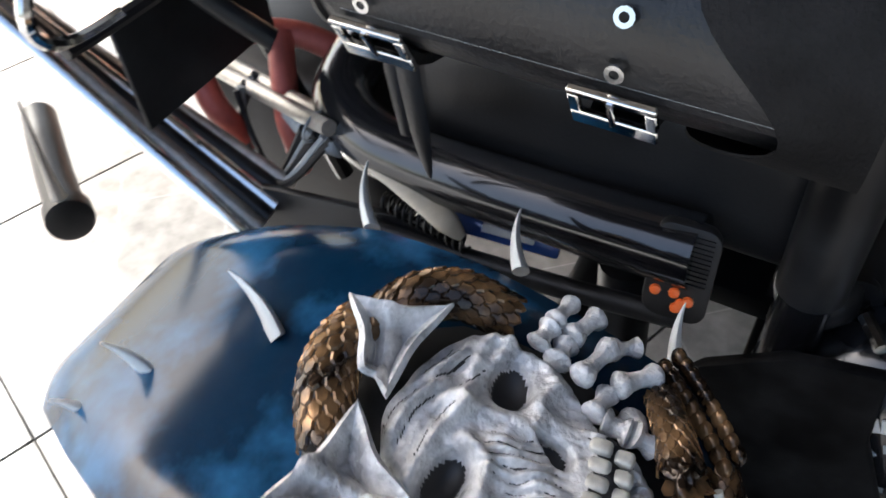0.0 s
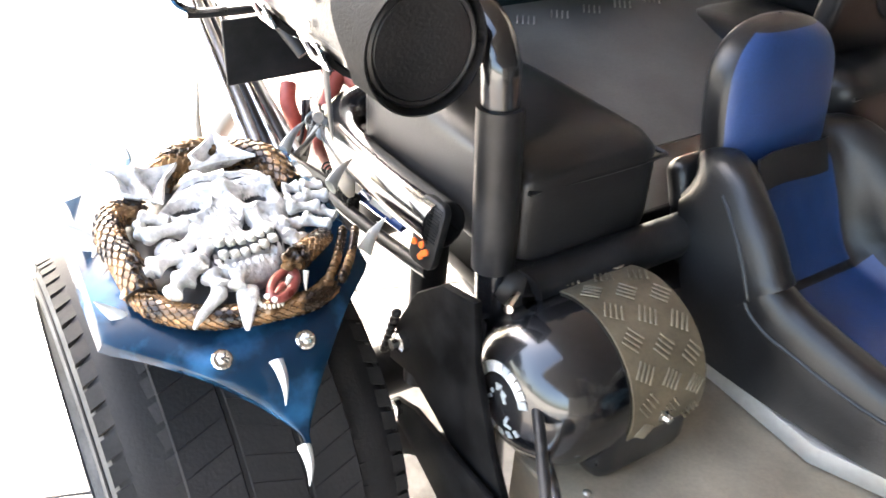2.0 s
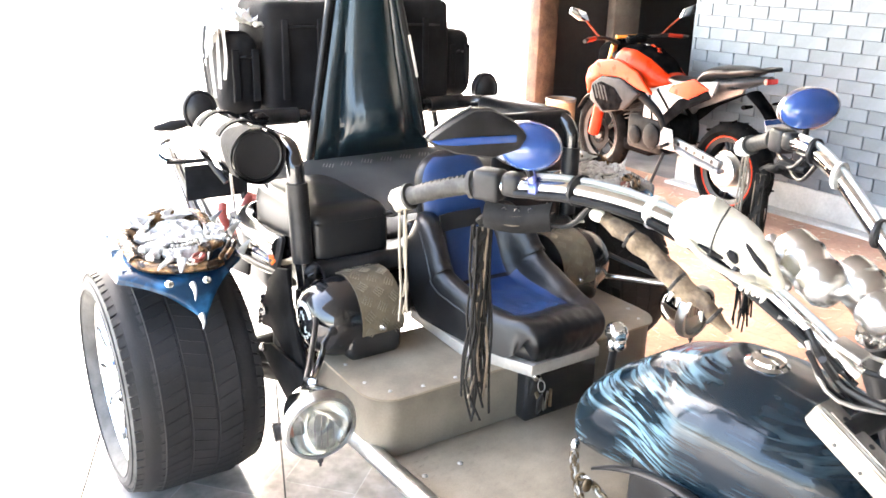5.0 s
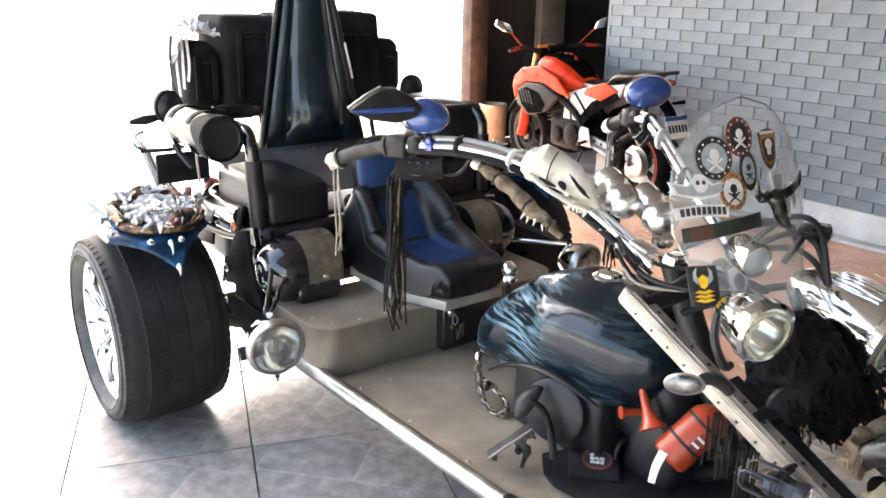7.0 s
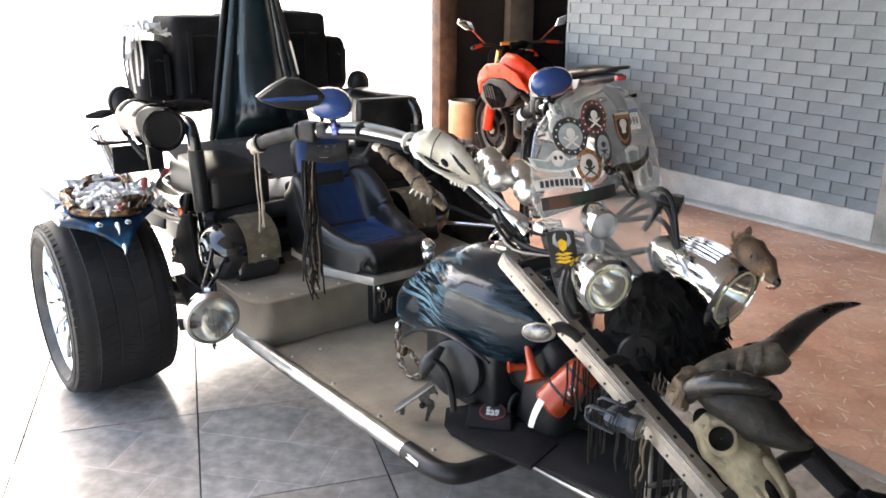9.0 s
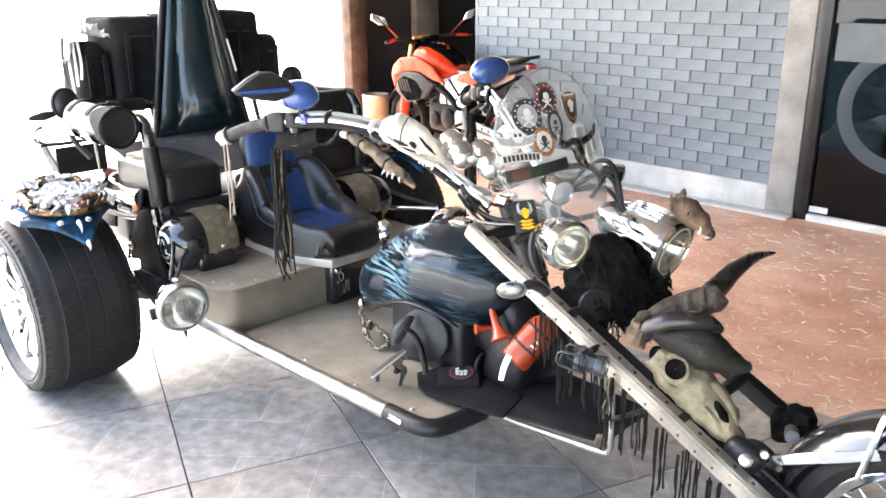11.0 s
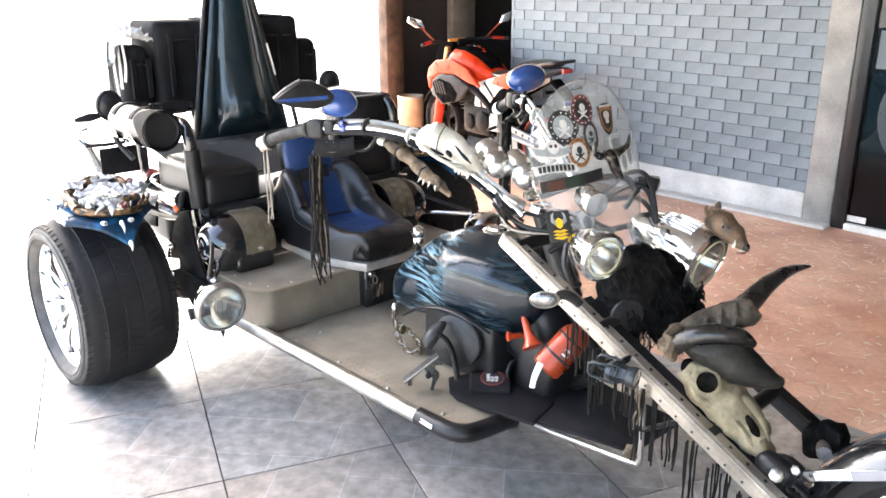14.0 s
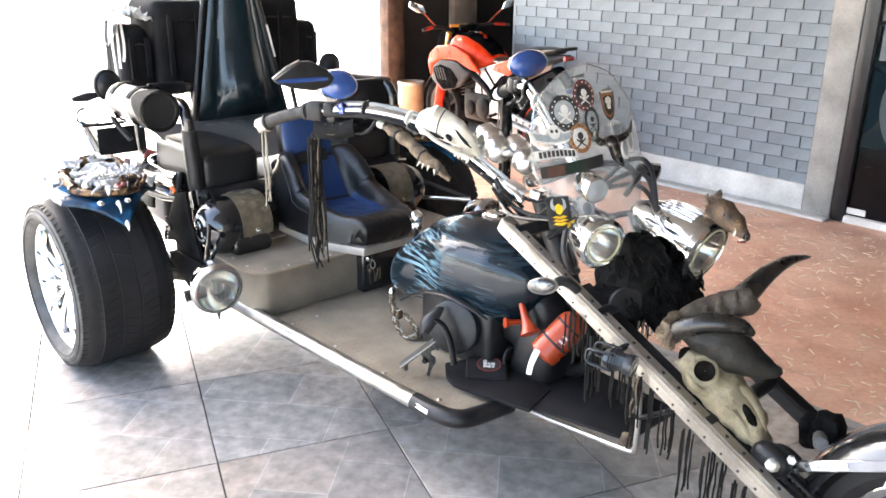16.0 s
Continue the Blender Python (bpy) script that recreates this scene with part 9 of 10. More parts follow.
part("valve", tube([e1 - ed * 0.01, e1 + ed * 0.03, e1 + ed * 0.035 + Vector((0.04, 0, 0))], 0.012, 8, 3), SATIN, ext)
part("clip", tube([(-0.179, -1.722, 0.491), (-0.202, -1.721, 0.457), (-0.220, -1.726, 0.424)], [0.013, 0.012, 0.010], 8, 3, flat=0.35), PRINTWHITE, ext, "white clip")
trumpet = thing("red_trumpet", (0.0, -1.50, 0.40), "red plastic trumpet horn under the tank", "horn")
tb, tt_ = Vector((-0.139, -1.655, 0.508)), Vector((-0.118, -1.594, 0.584))
part("bell", lathe([(0.034, 0), (0.032, 0.004), (0.021, 0.022), (0.013, 0.05), (0.009, 0.095), (0.011, 0.10), (0.001, 0.102)], tb, tt_ - tb, 26), ORANGE, trumpet, "flared orange bell")
part("bell", lathe([(0.017, 0), (0.015, 0.004), (0.010, 0.02), (0.008, 0.06), (0.001, 0.062)], (-0.169, -1.575, 0.527), Vector((-0.116, -1.603, 0.525)) - Vector((-0.169, -1.575, 0.527)), 22), RED, trumpet)
part("pump", tube([tt_, tt_ + Vector((0.03, 0.02, 0.01)), tt_ + Vector((0.08, 0.03, 0.0))], 0.016, 12, 3), RED, trumpet)

chain = thing("chain", (-0.19, -1.06, 0.31), "old brass and steel chain hanging from the tank", "chain")
links = smooth_path([(-0.131, -0.966, 0.409), (-0.142, -0.980, 0.393), (-0.159, -1.010, 0.363), (-0.180, -1.074, 0.323), (-0.173, -1.113, 0.315), (-0.148, -1.131, 0.320), (-0.142, -1.108, 0.342), (-0.143, -1.062, 0.371), (-0.150, -1.012, 0.374), (-0.168, -1.025, 0.350), (-0.178, -1.069, 0.334)], 4)
for i in range(len(links) - 1):
    c, d = links[i], (links[i + 1] - links[i]).normalized()
    a, b, _ = frame_of(d)
    n_ = a if i % 2 else b
    part("link", tube([c + d * 0.0125 * math.cos(t) + n_ * 0.009 * math.sin(t) for t in [2 * math.pi * k / 12 for k in range(12)]], 0.0034, 6, closed=True), BRASS if i % 3 else DULLSTEEL, chain, "oval brass link")
part("clip", ball((-0.126, -0.961, 0.426), (0.014, 0.012, 0.022), nu=12, nv=8), CHROME, chain)
part("tag", ball((-0.159, -1.046, 0.375), (0.016, 0.008, 0.018), nu=12, nv=8), BRASS, chain, "worn brass tag")
keys = thing("key_bunch", (-0.01, -0.70, 0.45), "bunch of keys hanging in the switch below the seat", "keys")
part("barrel", lathe([(0.014, 0), (0.014, 0.012), (0.008, 0.016), (0.007, 0.03), (0.001, 0.03)], (-0.006, -0.656, 0.452), (-0.1, -1, 0), 16), CHROME, keys)
part("key_ring", tube([(-0.012 + 0.003 * math.sin(a), -0.695 + 0.014 * math.cos(a), 0.436 + 0.016 * math.sin(a)) for a in [2 * math.pi * i / 18 for i in range(18)]], 0.0016, 6, closed=True), STEEL, keys)
for k in range(5):
    part("key", obox((-0.022 + 0.009 * k, -0.70 - 0.006 * (k % 3), 0.398 - 0.007 * (k % 2)), (0.012, 0.003, 0.05), (10 * k - 18, 9 * k - 16, 24 * k), 0.001, 1), STEEL if k % 2 else BRASS, keys)
part("fob", obox((-0.030, -0.712, 0.392), (0.030, 0.008, 0.060), (8, -14, 20), 0.004, 2), SATIN, keys, "black leather key fob")


# ---- the parked motorcycle ----
ENGINEGREY = mat("dark_cast_alloy", (0.006, 0.0065, 0.007), 0.5, 0.0, col2=(0.016, 0.017, 0.018), var=0.4, scale=16, bump=0.2, spec=0.04)
BIKEGREY = mat("graphite_bodywork", (0.03, 0.033, 0.038), 0.3, 0.0, var=0.25, scale=10, bump=0.04, spec=0.2)
BIKEORANGE = mat("orange_bodywork", (0.50, 0.026, 0.004), 0.3, 0.0, col2=(0.60, 0.042, 0.007), var=0.25, scale=10, bump=0.02, spec=0.12)
BIKEBLACK = mat("matt_black_bike_plastic", (0.003, 0.003, 0.0034), 0.6, 0.0, var=0.3, scale=14, bump=0.05, spec=0.0)
BIKETYRE = mat("bike_tyre_rubber", (0.004, 0.004, 0.004), 0.8, 0.0, var=0.3, scale=14, bump=0.2, spec=0.02)
BIKERED = mat("red_bodywork", (0.42, 0.03, 0.012), 0.42, 0.0, var=0.25, scale=10, bump=0.04, spec=0.12)
BM = Matrix.Translation((3.12, 1.08, 0)) @ Matrix.Rotation(radians(-8.6), 4, "Z") @ Matrix.Rotation(radians(-2), 4, "Y") @ Matrix.Scale(1.04, 4)
STEER = Matrix.Translation((0, 1.15, -0.036)) @ Matrix.Rotation(radians(-7), 4, "Z") @ Matrix.Diagonal((1.06, 1, 1, 1)) @ Matrix.Translation((0, -1.13, 0))
bike = thing("motorcycle", (3.12, 1.08, 0), "orange and grey naked motorcycle parked by the brick wall", "motorcycle")


def bp_(name, bm, m_, parent=None, label="", angle=45):
    return part(name, moved(bm, BM), m_, parent or bike, label, angle)


def bike_wheel(y, R, W, name):
    c = (0, y, R)
    w = bp_(name, lathe([(R * 0.64, -W * 0.3), (R * 0.72, -W * 0.36), (R * 0.735, -W * 0.3), (R * 0.68, 0), (R * 0.735, W * 0.3), (R * 0.72, W * 0.36), (R * 0.64, W * 0.3)], c, (1, 0, 0), 40, caps=False), SATIN, None, "black wheel with an orange rim stripe")
    bp_("tyre", lathe([(R * 0.72, -W * 0.36), (R * 0.82, -W * 0.5), (R * 0.93, -W * 0.42), (R * 0.99, -W * 0.2), (R, 0), (R * 0.99, W * 0.2), (R * 0.93, W * 0.42), (R * 0.82, W * 0.5), (R * 0.72, W * 0.36)], c, (1, 0, 0), 56, caps=False), BIKETYRE, w)
    for e in (-1, 1) if name == "rear_wheel" else ():
        bp_("rim_stripe", tube([(e * W * 0.36, y + R * 0.715 * math.cos(a), R + R * 0.715 * math.sin(a)) for a in [2 * math.pi * i / 48 for i in range(48)]], 0.0045, 6, closed=True), BIKEORANGE, w, "orange rim stripe")
    bp_("rim_band", lathe([(R * 0.60, -W * 0.3), (R * 0.66, -W * 0.34), (R * 0.66, W * 0.34), (R * 0.60, W * 0.3)], c, (1, 0, 0), 40, caps=False), SATIN, w)
    for k in range(5):
        a = 2 * math.pi * k / 5
        for da in (-0.12, 0.12):
            bp_("spoke", tube([(0, y + 0.05 * math.cos(a), R + 0.05 * math.sin(a)), (0, y + R * 0.63 * math.cos(a + da), R + R * 0.63 * math.sin(a + da))], 0.012, 8), SATIN, w)
    bp_("hub", lathe([(0.05, -0.06), (0.055, -0.04), (0.055, 0.04), (0.05, 0.06)], c, (1, 0, 0), 20), SATIN, w)
    bp_("brake_disc", lathe([(0.13, 0), (0.13, 0.005), (0.08, 0.005), (0.08, 0)], (-0.055, y, R), (1, 0, 0), 32, caps=False), STEEL if name == "rear_wheel" else ENGINEGREY, w)
    for k in range(30):
        a = 2 * math.pi * k / 30
        bp_("tread_cut", obox((0.0, y + R * 0.985 * math.cos(a), R + R * 0.985 * math.sin(a)), (W * 0.6, 0.006, 0.014), (math.degrees(a) - 90, 0, 25 if k % 2 else -25)), BIKETYRE, w)
    return w


bike_wheel(0.0, 0.305, 0.15, "rear_wheel")
bike_wheel(1.37, 0.30, 0.11, "front_wheel")
bp_("sprocket", lathe([(0.10, 0), (0.105, 0.003), (0.10, 0.006), (0.05, 0.006)], (-0.085, 0, 0.305), (-1, 0, 0), 30), STEEL)
SCOOPGREY = mat("grey_scoop_plastic", (0.03, 0.031, 0.033), 0.5, 0.0, var=0.2, scale=12, bump=0.03, spec=0.06)
SILVERPANEL = mat("silver_bodywork", (0.26, 0.265, 0.275), 0.32, 0.3, var=0.2, scale=12, bump=0.03)
bp_("swingarm", tube([(-0.10, 0.0, 0.305), (-0.11, 0.25, 0.34), (-0.09, 0.52, 0.40)], [0.03, 0.035, 0.04], 12, 4, flat=0.6), SILVERPANEL, None, "silver swingarm")
bp_("chain_guard", obox((-0.105, 0.22, 0.385), (0.03, 0.44, 0.05), (9, 0, 0), 0.01), GREYPLASTIC, None, "pale chain guard with black discs for its round holes")
# black discs on the guard imitate the dark of open holes
for k in range(5):
    bp_("guard_hole", lathe([(0.014, 0), (0.014, 0.002), (0.001, 0.002)], (-0.122, 0.06 + 0.08 * k, 0.36 + 0.012 * k), (-1, 0, 0), 12), SATIN)
bp_("engine", join(obox((0, 0.72, 0.42), (0.30, 0.40, 0.26), (0, 0, 0), 0.05, 3), lathe([(0.085, 0), (0.085, 0.012), (0.07, 0.022), (0.001, 0.025)], (-0.15, 0.62, 0.42), (-1, 0, 0), 24), obox((0, 0.86, 0.58), (0.22, 0.2, 0.22), (-20, 0, 0), 0.03, 3)), ENGINEGREY, None, "grey cast engine")
for k in range(6):
    bp_("fin", obox((0, 0.86 + 0.01 * k, 0.52 + 0.025 * k), (0.25, 0.23, 0.008), (-20, 0, 0), 0.002, 1), ENGINEGREY)
bp_("crank_cover", lathe([(0.062, 0), (0.066, 0.008), (0.058, 0.016), (0.035, 0.02), (0.001, 0.022)], (-0.152, 0.80, 0.40), (-1, 0, 0), 26), ENGINEGREY, None, "round dark engine cover")
bp_("frame", tube([(-0.12, 1.12, 0.92), (-0.14, 0.85, 0.72), (-0.13, 0.55, 0.55), (-0.11, 0.50, 0.36)], 0.03, 12, 5), ENGINEGREY, None, "grey frame spar")
bp_("frame", tube([(0.12, 1.12, 0.92), (0.14, 0.85, 0.72), (0.13, 0.55, 0.55), (0.11, 0.50, 0.36)], 0.03, 12, 5), ENGINEGREY)


def bike_tank(grow=0.0, u0=0.0, u1=1.0, v0=0.0, v1=1.0):
    ys = [0.55, 0.62, 0.75, 0.9, 1.05, 1.14, 1.18]
    top = [0.80, 0.84, 0.93, 0.985, 0.985, 0.93, 0.88]
    bot = [0.76, 0.72, 0.70, 0.70, 0.74, 0.78, 0.84]
    wid = [0.04, 0.09, 0.14, 0.17, 0.17, 0.13, 0.06]
    def fn(u, v):
        y = 0.55 + 0.63 * (v0 + (v1 - v0) * v)
        g = lambda t: float(np.interp(y, ys, t))
        a = 2 * math.pi * (u0 + (u1 - u0) * u)
        c, s = math.cos(a), math.sin(a)
        return ((g(wid) + grow) * math.copysign(abs(c) ** 0.75, c), y, (g(top) + g(bot)) / 2 + ((g(top) - g(bot)) / 2 + grow) * math.copysign(abs(s) ** 0.8, s))
    return sheet(fn, 32, 24)


bt = bp_("tank", bike_tank(), BIKEORANGE, None, "bright orange tank", 70)
bp_("tank_top", bike_tank(0.0035, 0.08, 0.345, 0.10, 0.86), BIKEBLACK, bt, "black tank pad", 70)
for k in range(5):
    bp_("pad_mark", ball((0.008 + 0.018 * (k % 2), 0.80 + 0.032 * k, 0.958 + 0.032 * min(k, 2) / 2), (0.016, 0.018, 0.006), (12, 8, 0), 12, 6), BIKEORANGE if k < 4 else PRINTGREY, bt)
for e in (-1, 1):
    bp_("shroud", plate([(0.60, 0.70), (0.76, 0.72), (0.96, 0.775), (1.18, 0.765), (1.30, 0.70), (1.34, 0.60), (1.385, 0.72), (1.35, 0.80), (1.24, 0.87), (1.0, 0.90), (0.78, 0.84)], e * 0.165, e * 0.195, 0.016, axis="x"), BIKEORANGE, None, "orange side shroud")
    bp_("air_scoop", plate([(0.74, 0.69), (0.90, 0.56), (1.14, 0.50), (1.31, 0.58), (1.29, 0.70), (1.18, 0.76), (0.96, 0.77)], e * 0.16, e * 0.203, 0.016, axis="x"), SCOOPGREY, None, "grey air scoop surround")
    bp_("vent_mouth", plate([(0.90, 0.62), (0.94, 0.55), (1.12, 0.52), (1.22, 0.58), (1.27, 0.68), (1.16, 0.725), (1.0, 0.70)], e * 0.204, e * 0.209, 0.003, axis="x"), BIKEBLACK, None, "black vent mouth")
    for k in range(4):
        bp_("vent_slat", plate([(1.06 + 0.04 * k, 0.60), (1.075 + 0.04 * k, 0.60), (1.13 + 0.04 * k, 0.70), (1.11 + 0.04 * k, 0.70)], e * 0.209, e * 0.213, 0.001, axis="x"), SCOOPGREY)
    bp_("side_panel", plate([(0.10, 0.76), (0.50, 0.60), (0.64, 0.42), (0.76, 0.46), (0.74, 0.72), (0.44, 0.80), (0.06, 0.86)], e * 0.11, e * 0.135, 0.008, axis="x"), SILVERPANEL, None, "silver side panel")
    bp_("panel_seam", plate([(0.47, 0.62), (0.49, 0.61), (0.62, 0.73), (0.61, 0.745)], e * 0.136, e * 0.139, 0.001, axis="x"), BIKEBLACK)
    bp_("panel_seam", plate([(0.62, 0.46), (0.64, 0.455), (0.70, 0.70), (0.685, 0.70)], e * 0.136, e * 0.139, 0.001, axis="x"), BIKEBLACK)
    bp_("side_flash", plate([(0.12, 0.80), (0.30, 0.715), (0.50, 0.735), (0.47, 0.785), (0.26, 0.85)], e * 0.136, e * 0.150, 0.004, axis="x"), BIKEORANGE)
    bp_("lower_panel", plate([(0.10, 0.75), (0.34, 0.64), (0.60, 0.44), (0.62, 0.50), (0.40, 0.70), (0.14, 0.79)], e * 0.136, e * 0.143, 0.003, axis="x"), BIKEBLACK, None, "black lower side panel")
    bp_("fork_leg", tube([(e * 0.10, 1.37, 0.30), (e * 0.10, 1.27, 0.64)], 0.042, 14), BIKERED, None, "red fork slider")
    bp_("fork_leg", tube([(e * 0.10, 1.27, 0.64), (e * 0.10, 1.17, 0.98)], 0.025, 14), mat("gold_fork_tube", (0.5, 0.3, 0.1), 0.3, 0.9, bump=0.03) if e < 0 else bpy.data.materials["gold_fork_tube"])
    bp_("handlebar", moved(tube([(e * 0.06, 1.14, 1.02), (e * 0.16, 1.12, 1.06), (e * 0.30, 1.06, 1.07), (e * 0.39, 1.0, 1.06)], 0.013, 10, 4), STEER), SATIN)
    bp_("grip", moved(tube([(e * 0.28, 1.07, 1.07), (e * 0.36, 1.02, 1.063)], 0.015, 10), STEER), BIKERED, None, "red grip")
    mm = bp_("mirror_stem", moved(tube([(e * 0.24, 1.09, 1.08), (e * 0.30, 1.08, 1.14), (e * 0.37, 1.05, 1.21)], 0.007, 8, 3), STEER), RED)
    bp_("mirror", moved(plate([(e * 0.34, 1.19), (e * 0.37, 1.255), (e * 0.47, 1.29), (e * 0.485, 1.25), (e * 0.42, 1.20)], 1.035, 1.06, 0.006, axis="y"), STEER), MIRROR, mm, "angular mirror")
    bp_("rear_indicator", tube([(e * 0.08, -0.18, 0.74), (e * 0.17, -0.20, 0.745)], [0.008, 0.014], 10), BIKEBLACK)
    bp_("foot_peg", tube([(e * 0.14, 0.45, 0.40), (e * 0.24, 0.43, 0.39)], 0.014, 8), SATIN)
    bp_("heel_plate", plate([(0.38, 0.36), (0.56, 0.36), (0.52, 0.50), (0.42, 0.50)], e * 0.145, e * 0.152, 0.002, axis="x"), SILVERPANEL)
BARPAD = mat("orange_yellow_pad", (0.6, 0.22, 0.02), 0.6, 0.0, var=0.2, scale=30, bump=0.1)
bp_("bar_pad", moved(tube([(-0.09, 1.13, 1.068), (0.09, 1.13, 1.068)], 0.013, 10), STEER), BARPAD, None, "orange-yellow crossbar pad")
bp_("headlamp", ball((0, 1.29, 0.88), (0.12, 0.10, 0.11), (0, 0, 0), 20, 12, power=0.8), BIKEBLACK, None, "black headlamp cowl")
bp_("dash", moved(obox((0, 1.17, 1.02), (0.16, 0.08, 0.06), (30, 0, 0), 0.02), STEER), BIKEBLACK)
bp_("clocks", moved(join(obox((0.05, 1.10, 1.05), (0.15, 0.05, 0.05), (35, 0, 0), 0.014), tube([(-0.02, 1.08, 1.04), (0.05, 1.06, 1.085), (0.14, 1.07, 1.06)], 0.008, 8, 4)), STEER), ENGINEGREY, None, "dark instrument cluster")
bp_("front_mudguard", sheet(lambda u, v: (0.075 * (2 * u - 1), 1.37 + (0.33 - 0.03 * abs(2 * u - 1) ** 2) * math.cos(radians(30 + 110 * v)), 0.30 + (0.33 - 0.03 * abs(2 * u - 1) ** 2) * math.sin(radians(30 + 110 * v))), 10, 20, thick=0.004), SATIN)
bp_("seat", tube([(0, 0.60, 0.80), (0, 0.45, 0.79), (0, 0.28, 0.82), (0, 0.20, 0.885), (0, 0.02, 0.915), (0, -0.14, 0.93)], [0.07, 0.12, 0.13, 0.125, 0.11, 0.06], 18, 5, flat=0.34), LEATHER, None, "black stepped seat")
bp_("tail", tube([(0, 0.16, 0.82), (0, -0.05, 0.86), (0, -0.22, 0.90)], [0.10, 0.085, 0.03], 16, 4, flat=0.45), BIKEGREY, None, "grey tail unit")
bp_("tail_lamp", obox((0, -0.225, 0.885), (0.09, 0.03, 0.035), (0, 0, 0), 0.01), REDLENS)
bp_("grab_rail", tube([(-0.09, 0.08, 0.90), (-0.10, -0.12, 0.94), (-0.07, -0.22, 0.95), (0.07, -0.22, 0.95), (0.10, -0.12, 0.94), (0.09, 0.08, 0.90)], 0.012, 10, 4), SATIN)
bp_("rear_fender", tube([(0, -0.10, 0.80), (0, -0.24, 0.70), (0, -0.30, 0.58)], [0.06, 0.05, 0.045], 12, 4, flat=0.35), BIKEBLACK)
np_ = bp_("number_plate", obox((0, -0.325, 0.61), (0.19, 0.006, 0.15), (-22, 0, 0), 0.002, 1), WHITE, None, "white number plate with a blue band")
bp_("plate_band", obox((0, -0.331 + 0.0245, 0.665), (0.19, 0.004, 0.03), (-22, 0, 0)), BLUEGLOSS, np_)
for k in range(6):
    bp_("print_bar", obox((-0.07 + 0.028 * k, -0.333, 0.60), (0.018, 0.003, 0.05), (-22, 0, 0)), PRINTBLACK, np_)
bp_("exhaust", tube([(0.13, 0.75, 0.30), (0.15, 0.45, 0.28), (0.17, 0.1, 0.36), (0.18, -0.12, 0.42)], [0.025, 0.03, 0.05, 0.05], 14, 5), SATIN)
bp_("side_stand", tube([(-0.12, 0.52, 0.32), (-0.22, 0.56, 0.03)], 0.012, 8), SATIN)
bp_("belly", obox((0, 0.85, 0.30), (0.22, 0.30, 0.1), (0, 0, 0), 0.03), BIKEBLACK)
bp_("radiator", obox((0, 1.06, 0.62), (0.26, 0.05, 0.26), (12, 0, 0), 0.01), BIKEBLACK)
for k in range(8):
    bp_("radiator_fin", obox((0, 1.088 + 0.005 * (k - 4), 0.52 + 0.028 * k), (0.24, 0.006, 0.006), (12, 0, 0)), ENGINEGREY)

# ---- straw chips on the terracotta ----
rs_ = random.Random(21)
straw = bmesh.new()
for k in range(1500):
    x, y = rs_.uniform(1.08, 3.4), rs_.uniform(-3.4, 1.8)
    a, l = rs_.uniform(0, math.pi), rs_.uniform(0.008, 0.03)
    w = rs_.uniform(0.0012, 0.003)
    c, s = math.cos(a), math.sin(a)
    z = 0.001
    pts = [(x - c * l + s * w, y - s * l - c * w), (x + c * l + s * w, y + s * l - c * w), (x + c * l - s * w, y + s * l + c * w), (x - c * l - s * w, y - s * l + c * w)]
    lo = [straw.verts.new((p, q, z)) for p, q in pts]
    hi = [straw.verts.new((p, q, z + 0.002)) for p, q in pts]
    straw.faces.new(hi)
    for i in range(4):
        straw.faces.new((lo[i], lo[(i + 1) % 4], hi[(i + 1) % 4], hi[i]))
tagged(part("straw_chips", straw, mat("pale_straw", (0.74, 0.66, 0.52), 0.8, var=0.3, scale=20, bump=0.1), red_floor), kind="stuff")


# ---- pieces of floor and wall ----
TA = radians(-20.4)
tile_me = finish("tile", box((-0.2975, -0.2975, -0.0059), (0.2975, 0.2975, 0.0), 0.0012, 1), SLATE)
O0 = Vector((-0.649, -0.373, 0))
ax, ay = Vector((math.cos(TA), math.sin(TA), 0)), Vector((-math.sin(TA), math.cos(TA), 0))


def trimmed(poly):
    """A tile's outline cut along the edges of the floor."""
    for i, lim, sign in ((0, 0.983, 1), (0, -4.19, -1), (1, 4.59, 1), (1, -6.99, -1)):
        out = []
        for a, b in zip(poly, poly[1:] + poly[:1]):
            ia, ib = sign * (lim - a[i]) >= 0, sign * (lim - b[i]) >= 0
            if ia:
                out.append(a)
            if ia != ib:
                t = (lim - a[i]) / (b[i] - a[i])
                out.append((a[0] + t * (b[0] - a[0]), a[1] + t * (b[1] - a[1])))
        poly = out
        if len(poly) < 3:
            return []
    return poly


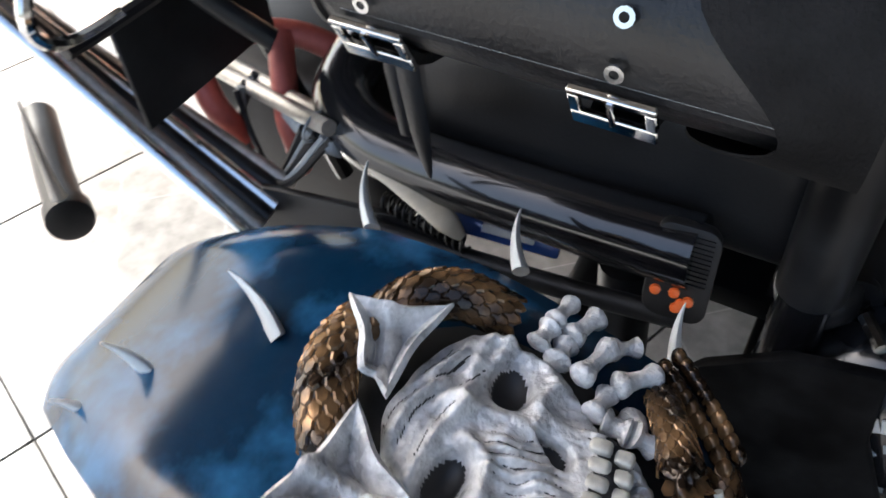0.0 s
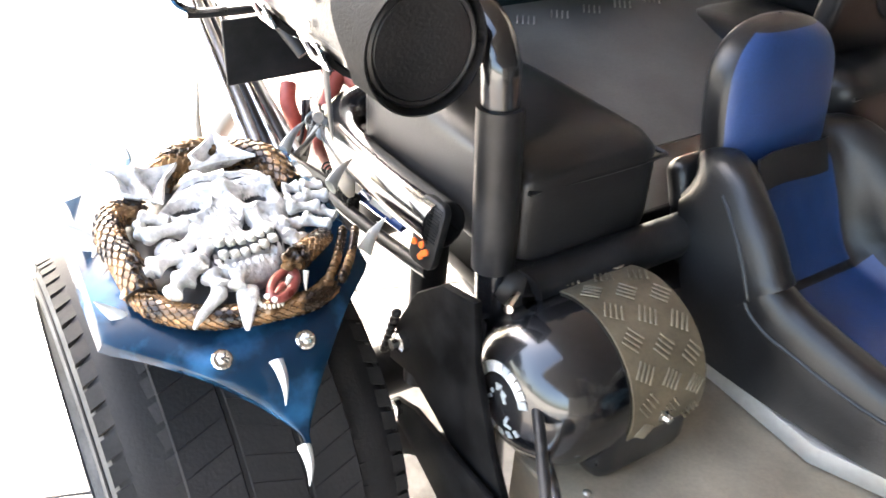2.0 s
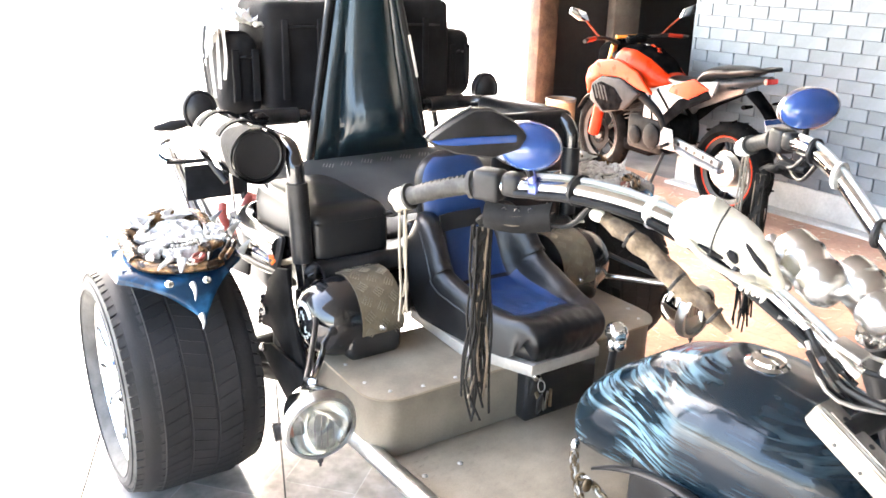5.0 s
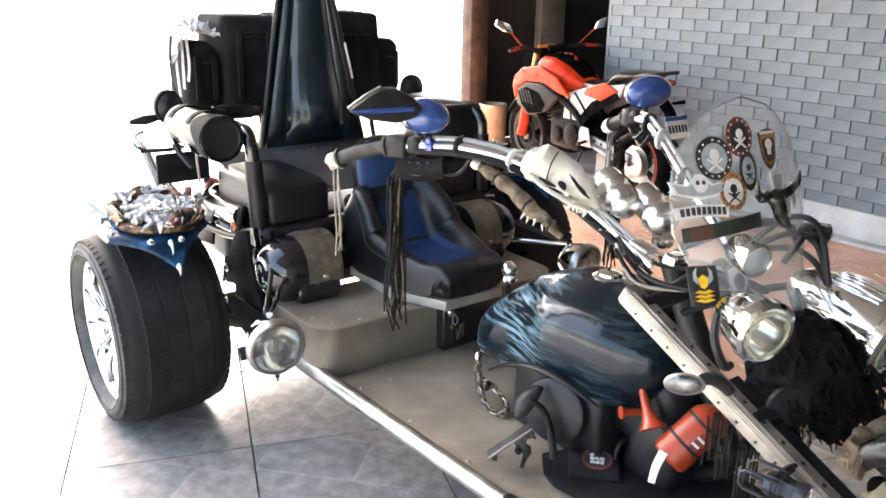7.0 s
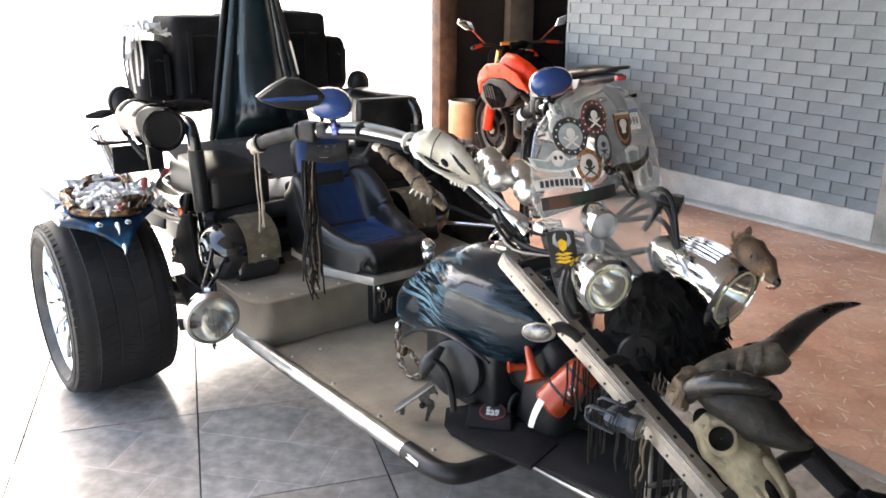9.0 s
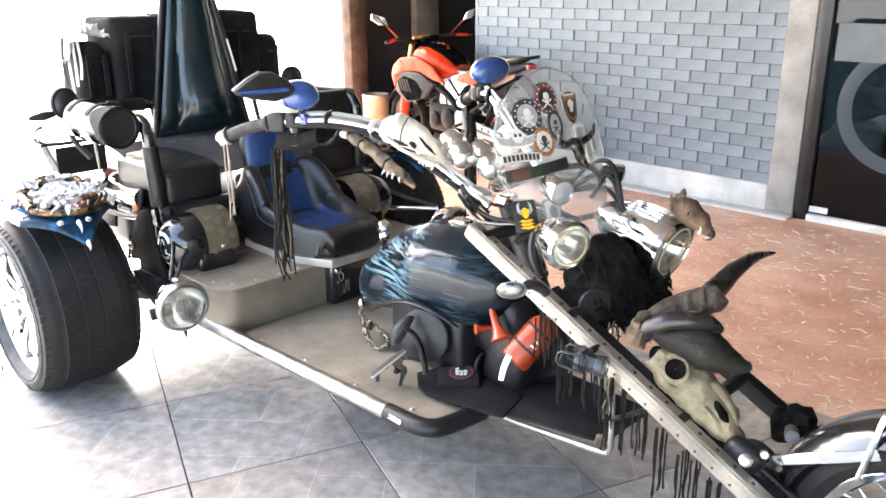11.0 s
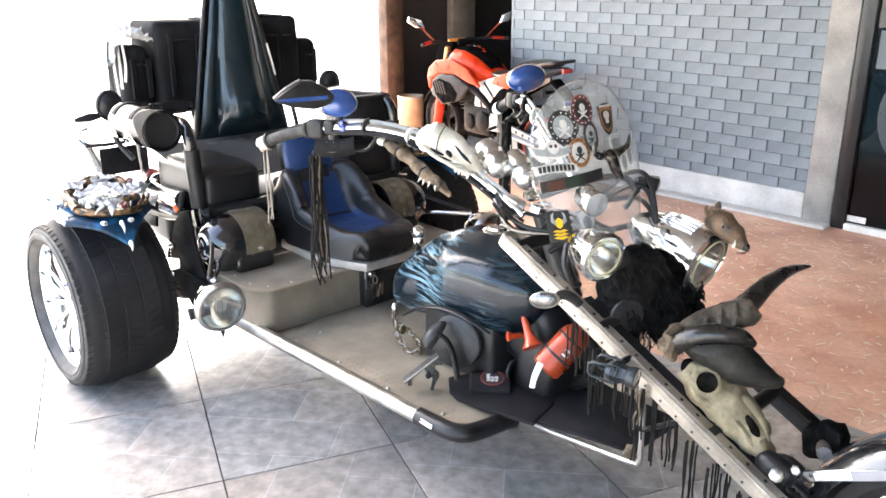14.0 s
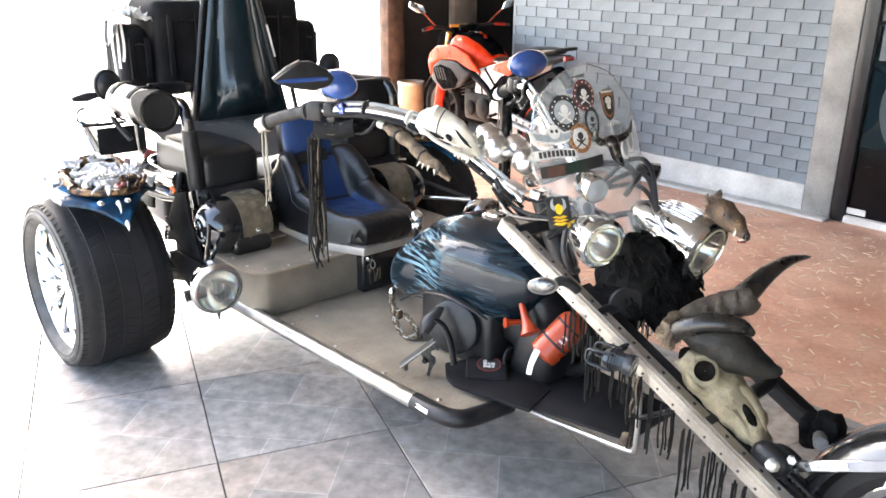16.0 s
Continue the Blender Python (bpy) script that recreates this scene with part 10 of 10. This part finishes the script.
k = 0
far_tiles = bmesh.new()
for i in range(-9, 10):
    for j in range(-11, 11):
        c = O0 + ax * (0.6 * (i + 0.5)) + ay * (0.6 * (j + 0.5))
        if not (-4.6 < c.x < 1.4 and -7.4 < c.y < 5.0):
            continue
        turn = TA + (k * 7 % 4) * math.pi / 2
        rim = [c + ax * (0.2975 * p) + ay * (0.2975 * q) for p, q in ((-1, -1), (1, -1), (1, 1), (-1, 1))]
        if any(not (-4.19 < p.x < 0.983 and -6.99 < p.y < 4.59) for p in rim):
            cut = trimmed([(p.x, p.y) for p in rim])
            if len(cut) > 2:
                far_tiles = join(far_tiles, plate(cut, -0.0059, 0.0))
        elif -2.6 < c.x and -4.2 < c.y < 2.4:
            ob = new("tile", tile_me)
            ob.parent = floor
            ob.matrix_parent_inverse = Matrix.Translation(-floor.location)
            ob.location, ob.rotation_euler = c, (0, 0, turn)
        else:
            b = moved(box((-0.2975, -0.2975, -0.0059), (0.2975, 0.2975, 0.0)), Matrix.Translation(c) @ Matrix.Rotation(turn, 4, "Z"))
            far_tiles = join(far_tiles, b)
        k += 1
tagged(part("far_tiles", far_tiles, SLATE, floor), kind="stuff")

brick_me = finish("brick", box((-0.006, -BL / 2 + 0.0036, -BH / 2 + 0.0009), (0.012, BL / 2 - 0.0036, BH / 2 - 0.0009), 0.0016, 1), BRICK)
cut_bricks = {}


def cut_brick(length):
    """A shared mesh for a brick cut to length at the wall's ends."""
    key = round(length, 3)
    if key not in cut_bricks:
        cut_bricks[key] = finish("brick", box((-0.006, -length / 2 + 0.0036, -BH / 2 + 0.0009), (0.012, length / 2 - 0.0036, BH / 2 - 0.0009), 0.0016, 1), BRICK)
    return cut_bricks[key]


rnd = random.Random(4)
for row in range(16):
    z = 0.2305 + BH * row
    first = -0.066 + (0.0 if row % 2 else BL / 2) - 5 * BL
    for c in range(16):
        y0, y1 = max(WY0, first + BL * c), min(WY1, first + BL * (c + 1))
        if y1 - y0 < 0.02:
            continue
        ob = new("brick", brick_me if y1 - y0 > BL - 0.001 else cut_brick(y1 - y0))
        ob.parent = wall_east
        ob.matrix_parent_inverse = Matrix.Translation(-wall_east.location)
        ob.location = (WALLX + rnd.uniform(-0.0008, 0.0008), (y0 + y1) / 2, z)
        ob.rotation_euler = (rnd.uniform(-0.004, 0.004), 0, rnd.uniform(-0.006, 0.006))
